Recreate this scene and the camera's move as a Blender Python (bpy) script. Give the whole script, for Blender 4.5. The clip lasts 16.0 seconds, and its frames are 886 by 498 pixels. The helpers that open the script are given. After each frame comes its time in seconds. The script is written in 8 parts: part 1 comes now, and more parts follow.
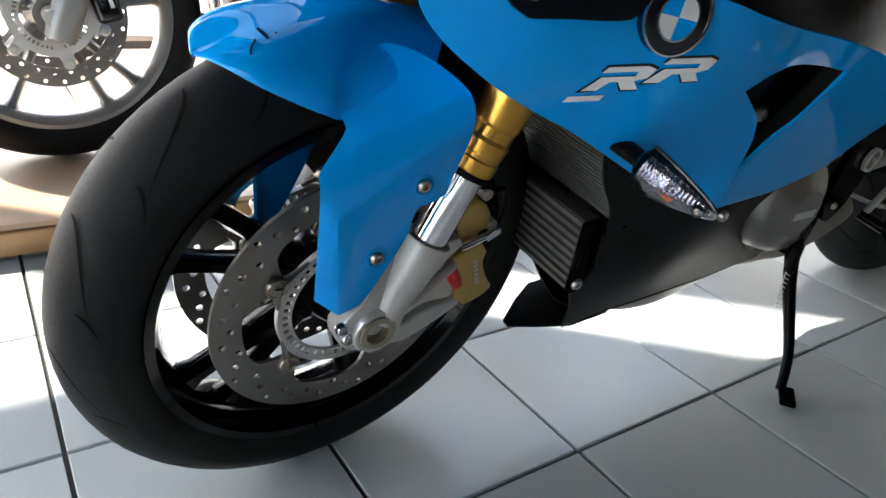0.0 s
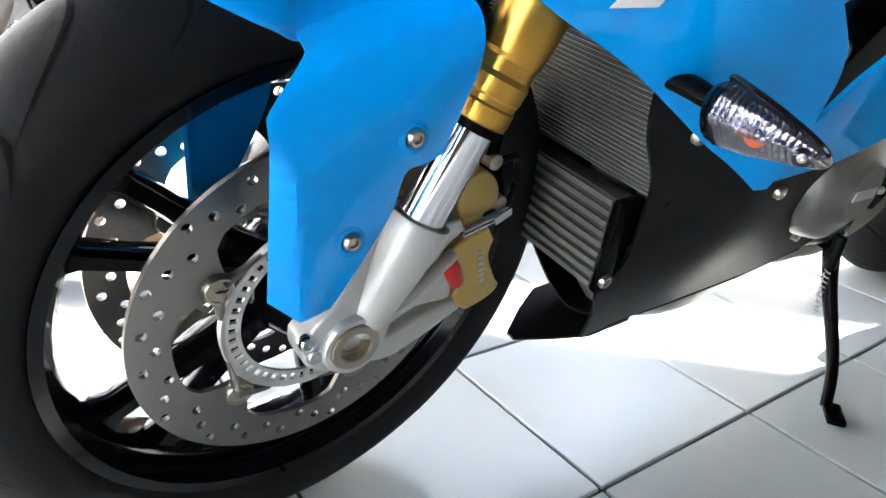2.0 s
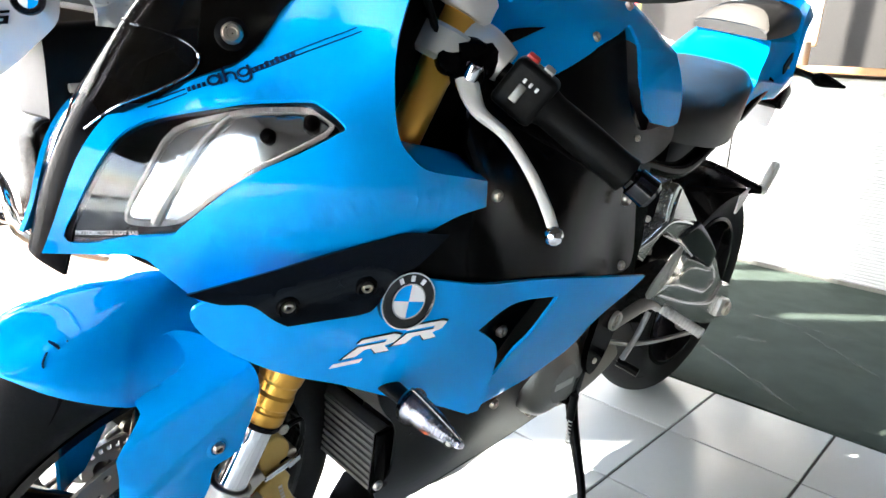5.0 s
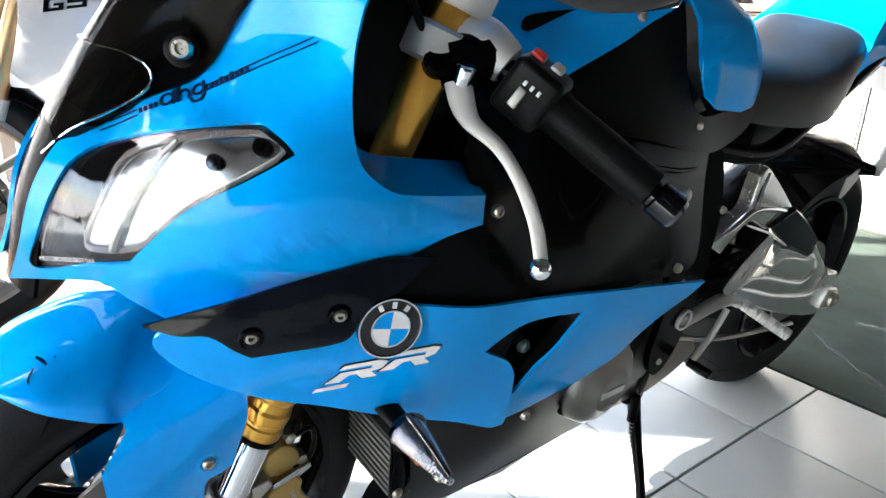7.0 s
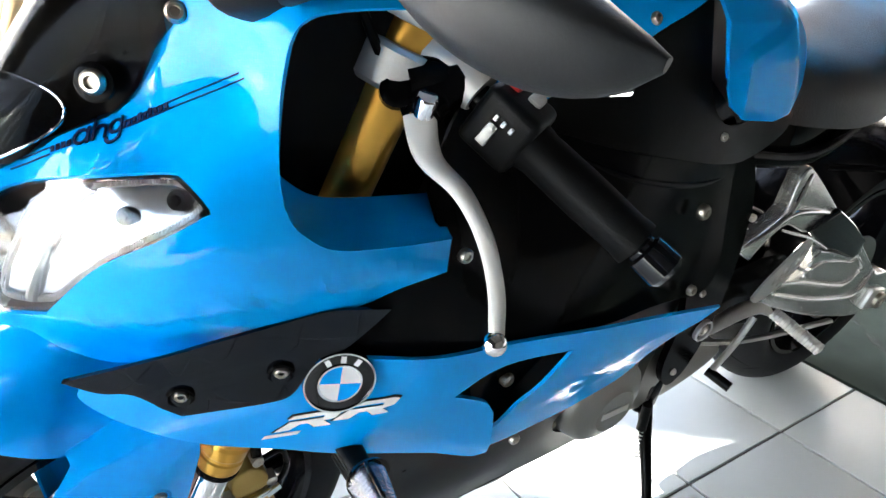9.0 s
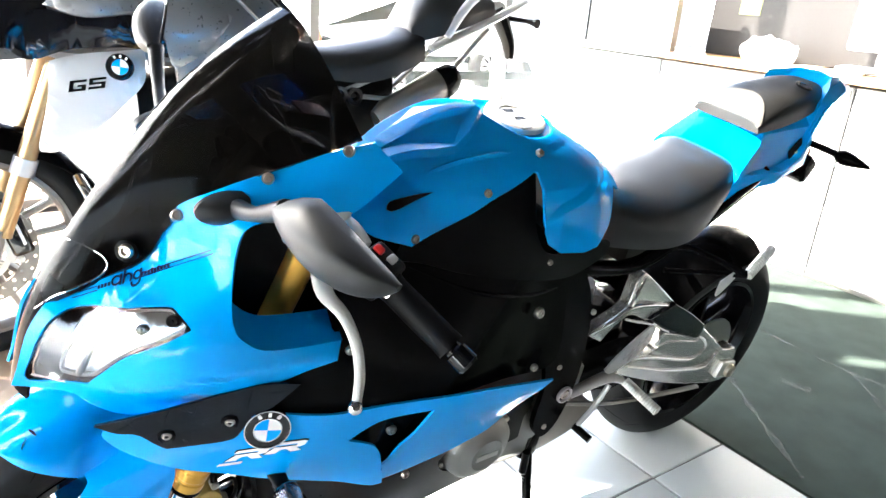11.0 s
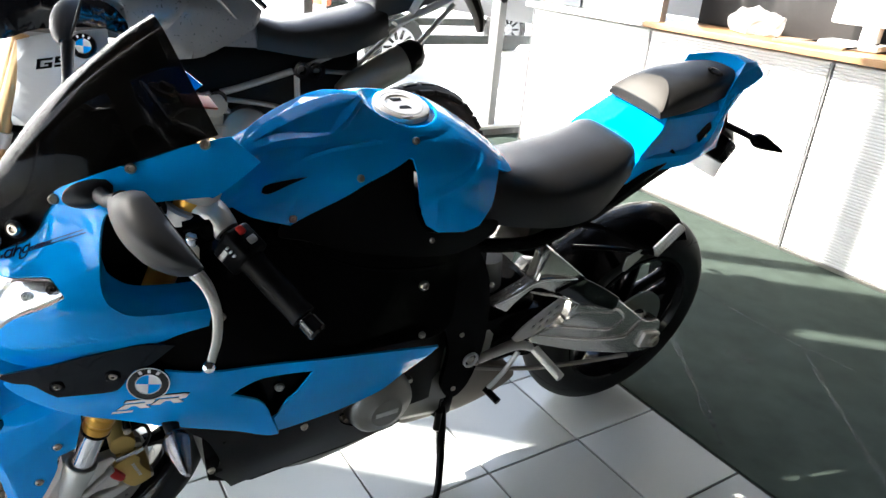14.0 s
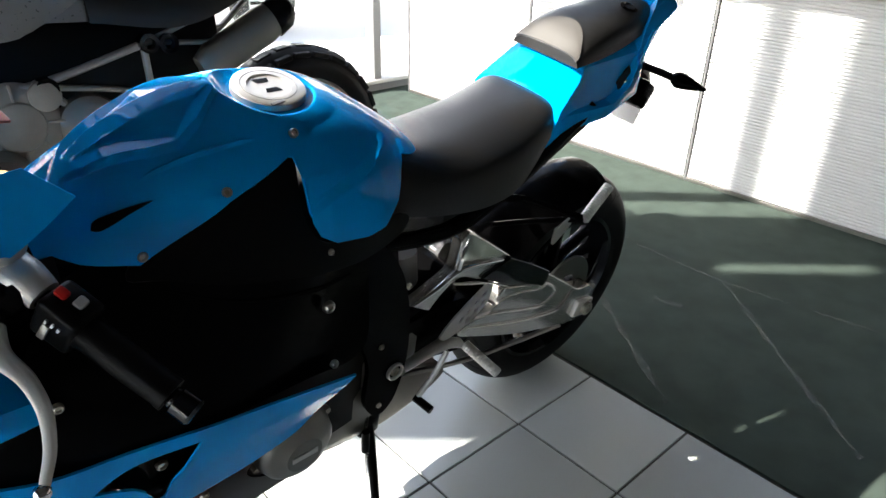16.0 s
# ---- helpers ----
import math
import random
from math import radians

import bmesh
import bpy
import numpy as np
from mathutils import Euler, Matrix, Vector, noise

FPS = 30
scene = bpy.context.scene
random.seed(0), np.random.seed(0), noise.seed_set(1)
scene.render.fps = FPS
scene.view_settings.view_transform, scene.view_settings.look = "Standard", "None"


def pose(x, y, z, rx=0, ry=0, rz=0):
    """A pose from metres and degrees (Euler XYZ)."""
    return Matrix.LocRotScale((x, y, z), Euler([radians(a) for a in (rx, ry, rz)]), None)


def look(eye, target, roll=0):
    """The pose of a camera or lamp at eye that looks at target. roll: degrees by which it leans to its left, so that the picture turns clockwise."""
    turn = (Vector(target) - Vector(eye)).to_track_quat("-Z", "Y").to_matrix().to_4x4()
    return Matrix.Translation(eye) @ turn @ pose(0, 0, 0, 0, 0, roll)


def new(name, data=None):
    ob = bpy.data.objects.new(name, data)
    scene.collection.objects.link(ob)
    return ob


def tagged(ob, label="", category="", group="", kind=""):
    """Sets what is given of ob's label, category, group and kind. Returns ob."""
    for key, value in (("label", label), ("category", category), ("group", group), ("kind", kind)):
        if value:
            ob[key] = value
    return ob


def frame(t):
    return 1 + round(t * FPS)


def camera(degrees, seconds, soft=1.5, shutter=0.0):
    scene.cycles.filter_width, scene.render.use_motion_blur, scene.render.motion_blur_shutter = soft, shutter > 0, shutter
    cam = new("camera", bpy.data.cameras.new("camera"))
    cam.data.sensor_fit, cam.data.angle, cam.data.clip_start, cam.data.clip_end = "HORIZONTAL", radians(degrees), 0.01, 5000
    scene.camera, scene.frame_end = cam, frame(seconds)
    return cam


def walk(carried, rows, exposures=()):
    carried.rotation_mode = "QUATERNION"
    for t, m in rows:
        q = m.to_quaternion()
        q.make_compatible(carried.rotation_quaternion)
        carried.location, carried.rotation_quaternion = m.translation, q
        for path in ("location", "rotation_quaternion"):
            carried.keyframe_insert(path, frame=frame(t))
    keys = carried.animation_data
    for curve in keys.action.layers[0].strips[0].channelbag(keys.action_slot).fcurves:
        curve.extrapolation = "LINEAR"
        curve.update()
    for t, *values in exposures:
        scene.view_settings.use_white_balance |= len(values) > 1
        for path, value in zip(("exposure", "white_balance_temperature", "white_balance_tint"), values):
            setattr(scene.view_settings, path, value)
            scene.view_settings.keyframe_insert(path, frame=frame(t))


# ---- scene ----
cam = camera(65.6, 16.0)
PATH = [
    (0, (-0.29, -0.587, 0.654), (0.77, 0.881, -0.196), 6.1),
    (0.5, (-0.25, -0.506, 0.586), (0.838, 0.989, -0.178), 5.6),
    (1, (-0.234, -0.469, 0.556), (0.894, 0.995, -0.21), 5.3),
    (1.5, (-0.228, -0.46, 0.551), (0.899, 0.997, -0.229), 5.7),
    (2, (-0.219, -0.467, 0.552), (0.91, 0.991, -0.223), 5.5),
    (2.5, (-0.222, -0.475, 0.557), (0.915, 0.974, -0.223), 5.3),
    (3, (-0.226, -0.494, 0.592), (0.99, 0.902, -0.164), 5.1),
    (3.5, (-0.249, -0.546, 0.685), (1.095, 0.762, -0.01), 5.1),
    (4, (-0.27, -0.592, 0.783), (1.17, 0.696, 0.266), 3.4),
    (4.5, (-0.291, -0.645, 0.798), (1.17, 0.614, 0.27), 3.5),
    (4.7, (-0.297, -0.657, 0.81), (1.163, 0.61, 0.299), 3.7),
    (6.8, (-0.172, -0.693, 0.865), (1.101, 0.705, 0.216), 1.6),
    (7, (-0.155, -0.693, 0.876), (1.024, 0.781, 0.216), 2.2),
    (7.5, (-0.116, -0.679, 0.884), (0.92, 0.856, 0.13), 4.2),
    (8, (-0.074, -0.653, 0.911), (0.92, 0.879, 0.096), 1.7),
    (8.2, (-0.041, -0.64, 0.906), (1.019, 0.846, 0.089), 3.4),
    (10.3, (-0.06, -0.82, 1.08), (0.914, 0.713, 0.242), 1.5),
    (10.5, (-0.075, -0.864, 1.105), (0.966, 0.66, 0.333), 0.1),
    (11, (-0.117, -0.951, 1.143), (0.991, 0.564, 0.452), 4.8),
    (11.5, (-0.108, -1.02, 1.169), (0.93, 0.58, 0.569), 4.2),
    (12, (-0.054, -1.119, 1.199), (0.841, 0.547, 0.55), 7.3),
    (12.5, (-0.011, -1.165, 1.226), (0.921, 0.426, 0.452), 5.6),
    (13, (0.022, -1.169, 1.233), (1.025, 0.374, 0.449), 5.4),
    (13.5, (0.034, -1.166, 1.228), (1.032, 0.375, 0.436), 3.3),
    (14, (0.035, -1.161, 1.228), (1.053, 0.363, 0.428), 4.9),
    (14.5, (0.042, -1.124, 1.223), (1.108, 0.357, 0.406), 3.7),
    (15, (0.013, -1.049, 1.22), (1.209, 0.335, 0.409), 3.0),
    (15.5, (0.041, -1.012, 1.236), (1.274, 0.327, 0.407), 4.0),
    (16, (0.17, -0.96, 1.211), (1.377, 0.345, 0.294), 1.5),
]
EXPOSURE = [(0, 1.94), (0.5, 2.21), (1.0, 2.51), (2.5, 3.16), (3.5, 3.16), (4.5, 3.12), (7.0, 2.99), (8.0, 2.97), (10.5, 3.72), (11.5, 3.39), (12.0, 2.97), (12.5, 2.67), (13.5, 2.34), (14.5, 2.09), (16.0, 1.92)]
walk(cam, [(t, look(eye, target, roll)) for t, eye, target, roll in PATH], EXPOSURE)

# ---------------------------------------------------------------- light
world = bpy.data.worlds.new("world")
scene.world = world
world.use_nodes = True
wn = world.node_tree.nodes
sky = wn.new("ShaderNodeTexSky")
sky.sky_type = "NISHITA"
sky.sun_disc = False
SUN_DIR = Vector((-0.75, 0.66, 0.88)).normalized()
sky.sun_elevation = math.asin(SUN_DIR.z)
sky.sun_rotation = math.atan2(SUN_DIR.x, SUN_DIR.y)
world.node_tree.links.new(sky.outputs[0], wn["Background"].inputs[0])
wn["Background"].inputs[1].default_value = 0.15
sun_data = bpy.data.lights.new("sun", "SUN")
sun_data.energy = 5.0
sun_data.angle = radians(0.53)
sun_data.color = (1.0, 0.95, 0.87)
sun = new("sun", sun_data)
sun.matrix_world = look(SUN_DIR * 10, (0, 0, 0))


def window_light(name, at, target, sx, sy, power):
    d = bpy.data.lights.new(name, "AREA")
    d.shape, d.size, d.size_y, d.energy, d.color = "RECTANGLE", sx, sy, power, (1.0, 0.97, 0.92)
    o = new(name, d)
    o.matrix_world = look(at, target)
    return o


window_light("window_sky", (0.6, 2.76, 1.1), (0.4, 0, 0.9), 4.4, 1.6, 3.5)
window_light("upper_window_sky", (2.2, 2.76, 3.0), (0.9, 0, 1.0), 2.8, 1.7, 4)
window_light("front_sky", (-3.35, -0.4, 1.15), (0, -0.4, 0.8), 2.6, 1.6, 4)


# ---------------------------------------------------------------- materials
def mat(name, color, rough=0.5, metal=0.0, vary=0.12, scale=6.0, fine=90.0, bump=0.05, coat=0.0, spec=0.5, wear=0.08):
    m = bpy.data.materials.new(name)
    m.use_nodes = True
    nt = m.node_tree
    b = nt.nodes["Principled BSDF"]
    b.inputs["Roughness"].default_value = rough
    b.inputs["Metallic"].default_value = metal
    b.inputs["Coat Weight"].default_value = coat
    b.inputs["Coat Roughness"].default_value = 0.03
    b.inputs["Specular IOR Level"].default_value = spec
    tc = nt.nodes.new("ShaderNodeTexCoord")
    big = nt.nodes.new("ShaderNodeTexNoise")
    big.inputs["Scale"].default_value = scale
    big.inputs["Detail"].default_value = 5
    small = nt.nodes.new("ShaderNodeTexNoise")
    small.inputs["Scale"].default_value = fine
    small.inputs["Detail"].default_value = 3
    for n in (big, small):
        nt.links.new(tc.outputs["Object"], n.inputs["Vector"])
    mix = nt.nodes.new("ShaderNodeMix")
    mix.data_type = "RGBA"
    c = Vector(color[:3])
    mix.inputs["A"].default_value = (*(c * (1 - vary)), 1)
    mix.inputs["B"].default_value = (*[min(1, x * (1 + vary)) for x in c], 1)
    nt.links.new(big.outputs["Fac"], mix.inputs["Factor"])
    nt.links.new(mix.outputs["Result"], b.inputs["Base Color"])
    mr = nt.nodes.new("ShaderNodeMapRange")
    mr.inputs["To Min"].default_value = max(0.0, rough - wear)
    mr.inputs["To Max"].default_value = min(1.0, rough + wear)
    nt.links.new(small.outputs["Fac"], mr.inputs["Value"])
    nt.links.new(mr.outputs["Result"], b.inputs["Roughness"])
    if bump:
        bp = nt.nodes.new("ShaderNodeBump")
        bp.inputs["Strength"].default_value = bump
        bp.inputs["Distance"].default_value = 0.002
        nt.links.new(small.outputs["Fac"], bp.inputs["Height"])
        nt.links.new(bp.outputs["Normal"], b.inputs["Normal"])
    return m


BLUE = mat("blue_paint", (0.0, 0.32, 0.82), 0.32, 0.0, 0.04, 3, 40, 0.0, coat=0.48, spec=0.0, wear=0.02)
BLUE.node_tree.nodes["Principled BSDF"].inputs["Coat IOR"].default_value = 1.52
LEVER = mat("satin_lever", (0.88, 0.85, 0.79), 0.3, 0.0, 0.03, 6, 90, 0.0, spec=0.8, wear=0.02)
BLACK_GLOSS = mat("black_gloss", (0.002, 0.0025, 0.004), 0.1, 0, 0.2, 4, 60, 0.0, coat=0.3, spec=0.45, wear=0.04)
BLACK_SATIN = mat("black_satin", (0.0028, 0.0028, 0.003), 0.2, 0, 0.2, 5, 300, 0.03, spec=0.045)
BLACK_MATT = mat("black_matt_plastic", (0.0035, 0.0035, 0.0035), 0.4, 0, 0.2, 5, 500, 0.12, spec=0.09)
WING_GLOSS = mat("blue_black_gloss", (0.003, 0.005, 0.008), 0.12, 0, 0.2, 4, 60, 0.0, coat=0.45, spec=0.0, wear=0.03)
MIRROR_SHELL = mat("mirror_shell", (0.009, 0.0095, 0.0105), 0.5, 0, 0.1, 5, 500, 0.08, spec=0.35)
NOSE_BLACK = mat("nose_black", (0.0025, 0.0025, 0.003), 0.15, 0, 0.2, 5, 300, 0.0, spec=0.012)
RUBBER = mat("tyre_rubber", (0.0065, 0.0065, 0.007), 0.62, 0, 0.25, 9, 220, 0.12, spec=0.22)
GROOVE = mat("tread_groove", (0.004, 0.004, 0.004), 0.85, 0, 0.2, 9, 200, 0.0, spec=0.1)
RIM_BLACK = mat("black_rim", (0.003, 0.003, 0.004), 0.1, 0, 0.1, 5, 80, 0.0, coat=0.08, spec=0.16)
STEEL_DISC = mat("brushed_disc", (0.22, 0.205, 0.19), 0.36, 1.0, 0.12, 4, 350, 0.12)
ALU = mat("cast_aluminium", (0.62, 0.6, 0.57), 0.42, 0.7, 0.08, 8, 400, 0.12)
ALU_DARK = mat("cast_engine_metal", (0.28, 0.27, 0.25), 0.42, 1.0, 0.15, 8, 300, 0.2)
CHROME = mat("chrome", (0.85, 0.85, 0.86), 0.07, 1.0, 0.02, 5, 80, 0.0, wear=0.03)
SWING = mat("polished_swingarm", (0.7, 0.69, 0.66), 0.24, 0.8, 0.06, 5, 200, 0.03)
GOLD = mat("gold_anodised", (0.66, 0.36, 0.07), 0.3, 1.0, 0.03, 4, 60, 0.0, wear=0.03)
AXLE_STEEL = mat("axle_steel", (0.42, 0.37, 0.29), 0.34, 1.0, 0.1, 20, 300, 0.05)
BRONZE = mat("bronze_anodised", (0.5, 0.33, 0.17), 0.36, 1.0, 0.05, 4, 60, 0.0, wear=0.04)
GOLD_CAL = mat("gold_caliper", (0.55, 0.38, 0.12), 0.42, 0.6, 0.1, 8, 350, 0.12)
SEAT = mat("seat_leather", (0.009, 0.0088, 0.0085), 0.42, 0, 0.15, 5, 420, 0.4, spec=0.5)
SEAT_GREY = mat("seat_grey", (0.085, 0.078, 0.07), 0.6, 0, 0.1, 5, 420, 0.35)
BOLT = mat("bolt_steel", (0.5, 0.45, 0.38), 0.3, 1.0, 0.2, 60, 400, 0.0)
WHITE = mat("white_decal", (0.78, 0.78, 0.78), 0.35, 0, 0.03, 5, 80, 0.0, coat=0.4)
BADGE_BLUE = mat("blue_paint", (0.0, 0.32, 0.82), 0.32, 0.0, 0.04, 3, 40, 0.0, coat=0.48, spec=0.0, wear=0.02)
RED = mat("red_button", (0.6, 0.02, 0.015), 0.35, 0, 0.1, 5, 80, 0.0)
ORANGE = mat("amber_bulb", (0.6, 0.1, 0.02), 0.3, 0, 0.1, 5, 80, 0.0)
REFLECTOR = mat("lamp_reflector", (0.85, 0.85, 0.85), 0.16, 1.0, 0.04, 18, 60, 0.1, wear=0.05)
LAMP_FOIL = mat("lamp_foil", (0.6, 0.58, 0.6), 0.14, 1.0, 0.3, 45, 110, 0.5, wear=0.1)
GREY_METAL = mat("grey_lacquer", (0.17, 0.172, 0.175), 0.3, 0.5, 0.06, 5, 100, 0.0, coat=0.7)
SILVER = mat("silver_lacquer", (0.55, 0.55, 0.56), 0.35, 0.5, 0.05, 5, 100, 0.0, coat=0.4)
RADIATOR = mat("radiator_core", (0.07, 0.068, 0.063), 0.55, 0.4, 0.15, 30, 500, 0.1)
COOLER_FIN = mat("cooler_fin", (0.2, 0.195, 0.18), 0.5, 0.4, 0.35, 60, 500, 0.4)
RAD_FIN = mat("radiator_fin", (0.45, 0.44, 0.41), 0.45, 0.5, 0.15, 30, 500, 0.1)


def glass(name, color, rough=0.0, alpha=None):
    m = bpy.data.materials.new(name)
    m.use_nodes = True
    b = m.node_tree.nodes["Principled BSDF"]
    b.inputs["Base Color"].default_value = (*color, 1)
    b.inputs["Roughness"].default_value = rough
    b.inputs["IOR"].default_value = 1.45
    if alpha is None:
        b.inputs["Transmission Weight"].default_value = 1.0
    else:
        b.inputs["Alpha"].default_value = alpha
        b.inputs["Coat Weight"].default_value = 1.0
    return m


LENS = glass("clear_lens", (0.97, 0.97, 0.97), 0.0)
SCREEN = glass("smoked_screen", (0.004, 0.0035, 0.003), 0.02, 0.83)
SCREEN.node_tree.nodes["Principled BSDF"].inputs["Coat Weight"].default_value = 0.0
SCREEN.node_tree.nodes["Principled BSDF"].inputs["Specular IOR Level"].default_value = 0.045
PANE = glass("window_glass", (0.9, 0.95, 0.95), 0.0, 0.06)
INDICATOR = glass("indicator_lens", (0.72, 0.72, 0.78), 0.06)


# ---------------------------------------------------------------- mesh helpers
def link(name, bm, material, parent=None, label="", smooth=True, angle=40):
    me = bpy.data.meshes.new(name)
    bmesh.ops.recalc_face_normals(bm, faces=bm.faces[:])
    bm.to_mesh(me)
    bm.free()
    for m in material if isinstance(material, (list, tuple)) else [material]:
        me.materials.append(m)
    if smooth:
        me.shade_smooth()
        me.set_sharp_from_angle(angle=radians(angle))
    ob = new(name, me)
    if parent:
        ob.parent = parent
    if label:
        tagged(ob, label)
    return ob


def part(name, bm, material, parent, label="", **kw):
    return link(name, bm, material, parent, label, **kw)


def P(u, v, w):
    """Bike place: u rearward from the front hub, v to the bike's left, w up."""
    return Vector((u, -v, w))


def box(sx, sy, sz, m=Matrix(), bevel=0.0, seg=2, bm=None):
    own = bm or bmesh.new()
    r = bmesh.ops.create_cube(own, size=1.0, matrix=m @ Matrix.Diagonal((sx, sy, sz, 1)))
    if bevel:
        es = list({e for v in r["verts"] for e in v.link_edges})
        bmesh.ops.bevel(own, geom=es, offset=bevel, segments=seg, affect="EDGES", profile=0.5)
    return own


def lathe(profile, n=48, m=Matrix(), bm=None, close=False):
    """Turns (radius, height) round the z axis."""
    own = bm or bmesh.new()
    rings = []
    for k in range(n):
        a = 2 * math.pi * k / n
        rings.append([own.verts.new(m @ Vector((r * math.cos(a), r * math.sin(a), h))) for r, h in profile])
    q = len(profile)
    for k in range(n):
        a, b = rings[k], rings[(k + 1) % n]
        for j in range(q if close else q - 1):
            i2 = (j + 1) % q
            own.faces.new((a[j], b[j], b[i2], a[i2]))
    bmesh.ops.remove_doubles(own, verts=own.verts[:], dist=1e-6)
    return own


def along(a, b):
    """A matrix at a whose z axis points to b."""
    a, b = Vector(a), Vector(b)
    return Matrix.Translation(a) @ (b - a).to_track_quat("Z", "Y").to_matrix().to_4x4()


def rod(a, b, r, n=16, bm=None, r2=None):
    h = (Vector(b) - Vector(a)).length
    r2 = r if r2 is None else r2
    return lathe([(0, 0), (r, 0), (r2, h), (0, h)], n, along(a, b), bm)


def tube(points, r, n=10, bm=None, steps=6, flat=1.0):
    """A bent tube through the points."""
    own = bm or bmesh.new()
    pts = spline([tuple(p) for p in points], steps)
    pts = [Vector(p) for p in pts]
    rings = []
    rr = r if isinstance(r, (list, tuple)) else [r, r]
    for k, p in enumerate(pts):
        d = (pts[min(k + 1, len(pts) - 1)] - pts[max(k - 1, 0)]).normalized()
        q = d.to_track_quat("Z", "Y").to_matrix()
        s = k / (len(pts) - 1) * (len(rr) - 1)
        i = min(int(s), len(rr) - 2)
        rad = rr[i] * (1 - s + i) + rr[i + 1] * (s - i)
        rings.append([own.verts.new(p + q @ Vector((rad * math.cos(2 * math.pi * j / n), flat * rad * math.sin(2 * math.pi * j / n), 0))) for j in range(n)])
    for a, b in zip(rings, rings[1:]):
        for j in range(n):
            own.faces.new((a[j], a[(j + 1) % n], b[(j + 1) % n], b[j]))
    own.faces.new(rings[0][::-1])
    own.faces.new(rings[-1])
    return own


def spline(pts, steps=6, closed=False):
    """Catmull-Rom through the points."""
    p = [np.array(q, float) for q in pts]
    n = len(p)
    out = []
    for i in range(n if closed else n - 1):
        if closed:
            a, b, c, d = p[i - 1], p[i], p[(i + 1) % n], p[(i + 2) % n]
        else:
            a, b, c, d = p[max(i - 1, 0)], p[i], p[i + 1], p[min(i + 2, n - 1)]
        for s in range(steps):
            t = s / steps
            out.append(0.5 * (2 * b + (c - a) * t + (2 * a - 5 * b + 4 * c - d) * t * t + (3 * b - a - 3 * c + d) * t ** 3))
    if not closed:
        out.append(p[-1])
    return [tuple(q) for q in out]


def outline(pts, steps=5):
    """A closed outline: points with a third value are corners, the rest are rounded through."""
    corners = [i for i, p in enumerate(pts) if len(p) > 2]
    if not corners:
        return spline([p[:2] for p in pts], steps, True)
    out, n = [], len(pts)
    for a, b in zip(corners, corners[1:] + [corners[0] + n]):
        run = [pts[k % n][:2] for k in range(a, b + 1)]
        out += spline(run, steps)[:-1] if len(run) > 2 else [run[0]]
    return out


def field(anchors):
    """A smooth sheet v(u, w) through anchors (u, w, v)."""
    a = np.array(anchors, float)
    q = a[:, :2]

    def ker(d2):
        return np.where(d2 > 1e-12, d2 * np.log(d2 + 1e-12), 0.0)

    n = len(a)
    k = ker(((q[:, None] - q[None]) ** 2).sum(-1)) + np.eye(n) * 2e-5
    full = np.zeros((n + 3, n + 3))
    full[:n, :n], full[:n, n], full[:n, n + 1 :] = k, 1, q
    full[n:, :n] = full[:n, n:].T
    c = np.linalg.solve(full, np.r_[a[:, 2], 0, 0, 0])

    def f(u, w):
        d = ker((q[:, 0] - u) ** 2 + (q[:, 1] - w) ** 2)
        return float(d @ c[:n] + c[n] + c[n + 1] * u + c[n + 2] * w)

    return f


def panel(pts, f, thick=0.004, lift=0.0, side=1, step=0.014, holes=(), m=Matrix(), edge=0.0, cuts=()):
    """A bodywork panel: the outline in (u, w), laid on the sheet f, with thickness inward."""
    bm = bmesh.new()
    vs = [bm.verts.new((u, 0, w)) for u, w in pts]
    es = [bm.edges.new((vs[i], vs[(i + 1) % len(vs)])) for i in range(len(vs))]
    for h in holes:
        hv = [bm.verts.new((u, 0, w)) for u, w in h]
        es += [bm.edges.new((hv[i], hv[(i + 1) % len(hv)])) for i in range(len(hv))]
    bmesh.ops.triangle_fill(bm, use_beauty=True, use_dissolve=False, edges=es, normal=(0, -1, 0))
    us, ws = [p[0] for p in pts], [p[1] for p in pts]
    for axis, lo, hi in ((0, min(us), max(us)), (2, min(ws), max(ws))):
        k = lo + step
        while k < hi:
            co = [0, 0, 0]
            no = [0, 0, 0]
            co[axis], no[axis] = k, 1
            bmesh.ops.bisect_plane(bm, geom=bm.verts[:] + bm.edges[:] + bm.faces[:], plane_co=co, plane_no=no)
            k += step
    for co, no in cuts:
        bmesh.ops.bisect_plane(bm, geom=bm.verts[:] + bm.edges[:] + bm.faces[:], plane_co=co, plane_no=no)
    edge = edge if edge >= 0.003 else 0.0
    border = {v for e in bm.edges if e.is_boundary for v in e.verts}
    for v in bm.verts:
        v.co.y = -side * (f(v.co.x, v.co.z) + lift - (edge if v in border else 0.0))
    for fc in bm.faces:
        fc.normal_update()
    up = sum(fc.normal.y * fc.calc_area() for fc in bm.faces)
    if up * side > 0:
        bmesh.ops.reverse_faces(bm, faces=bm.faces[:])
    bmesh.ops.solidify(bm, geom=bm.faces[:], thickness=thick)
    bm.transform(m)
    return bm


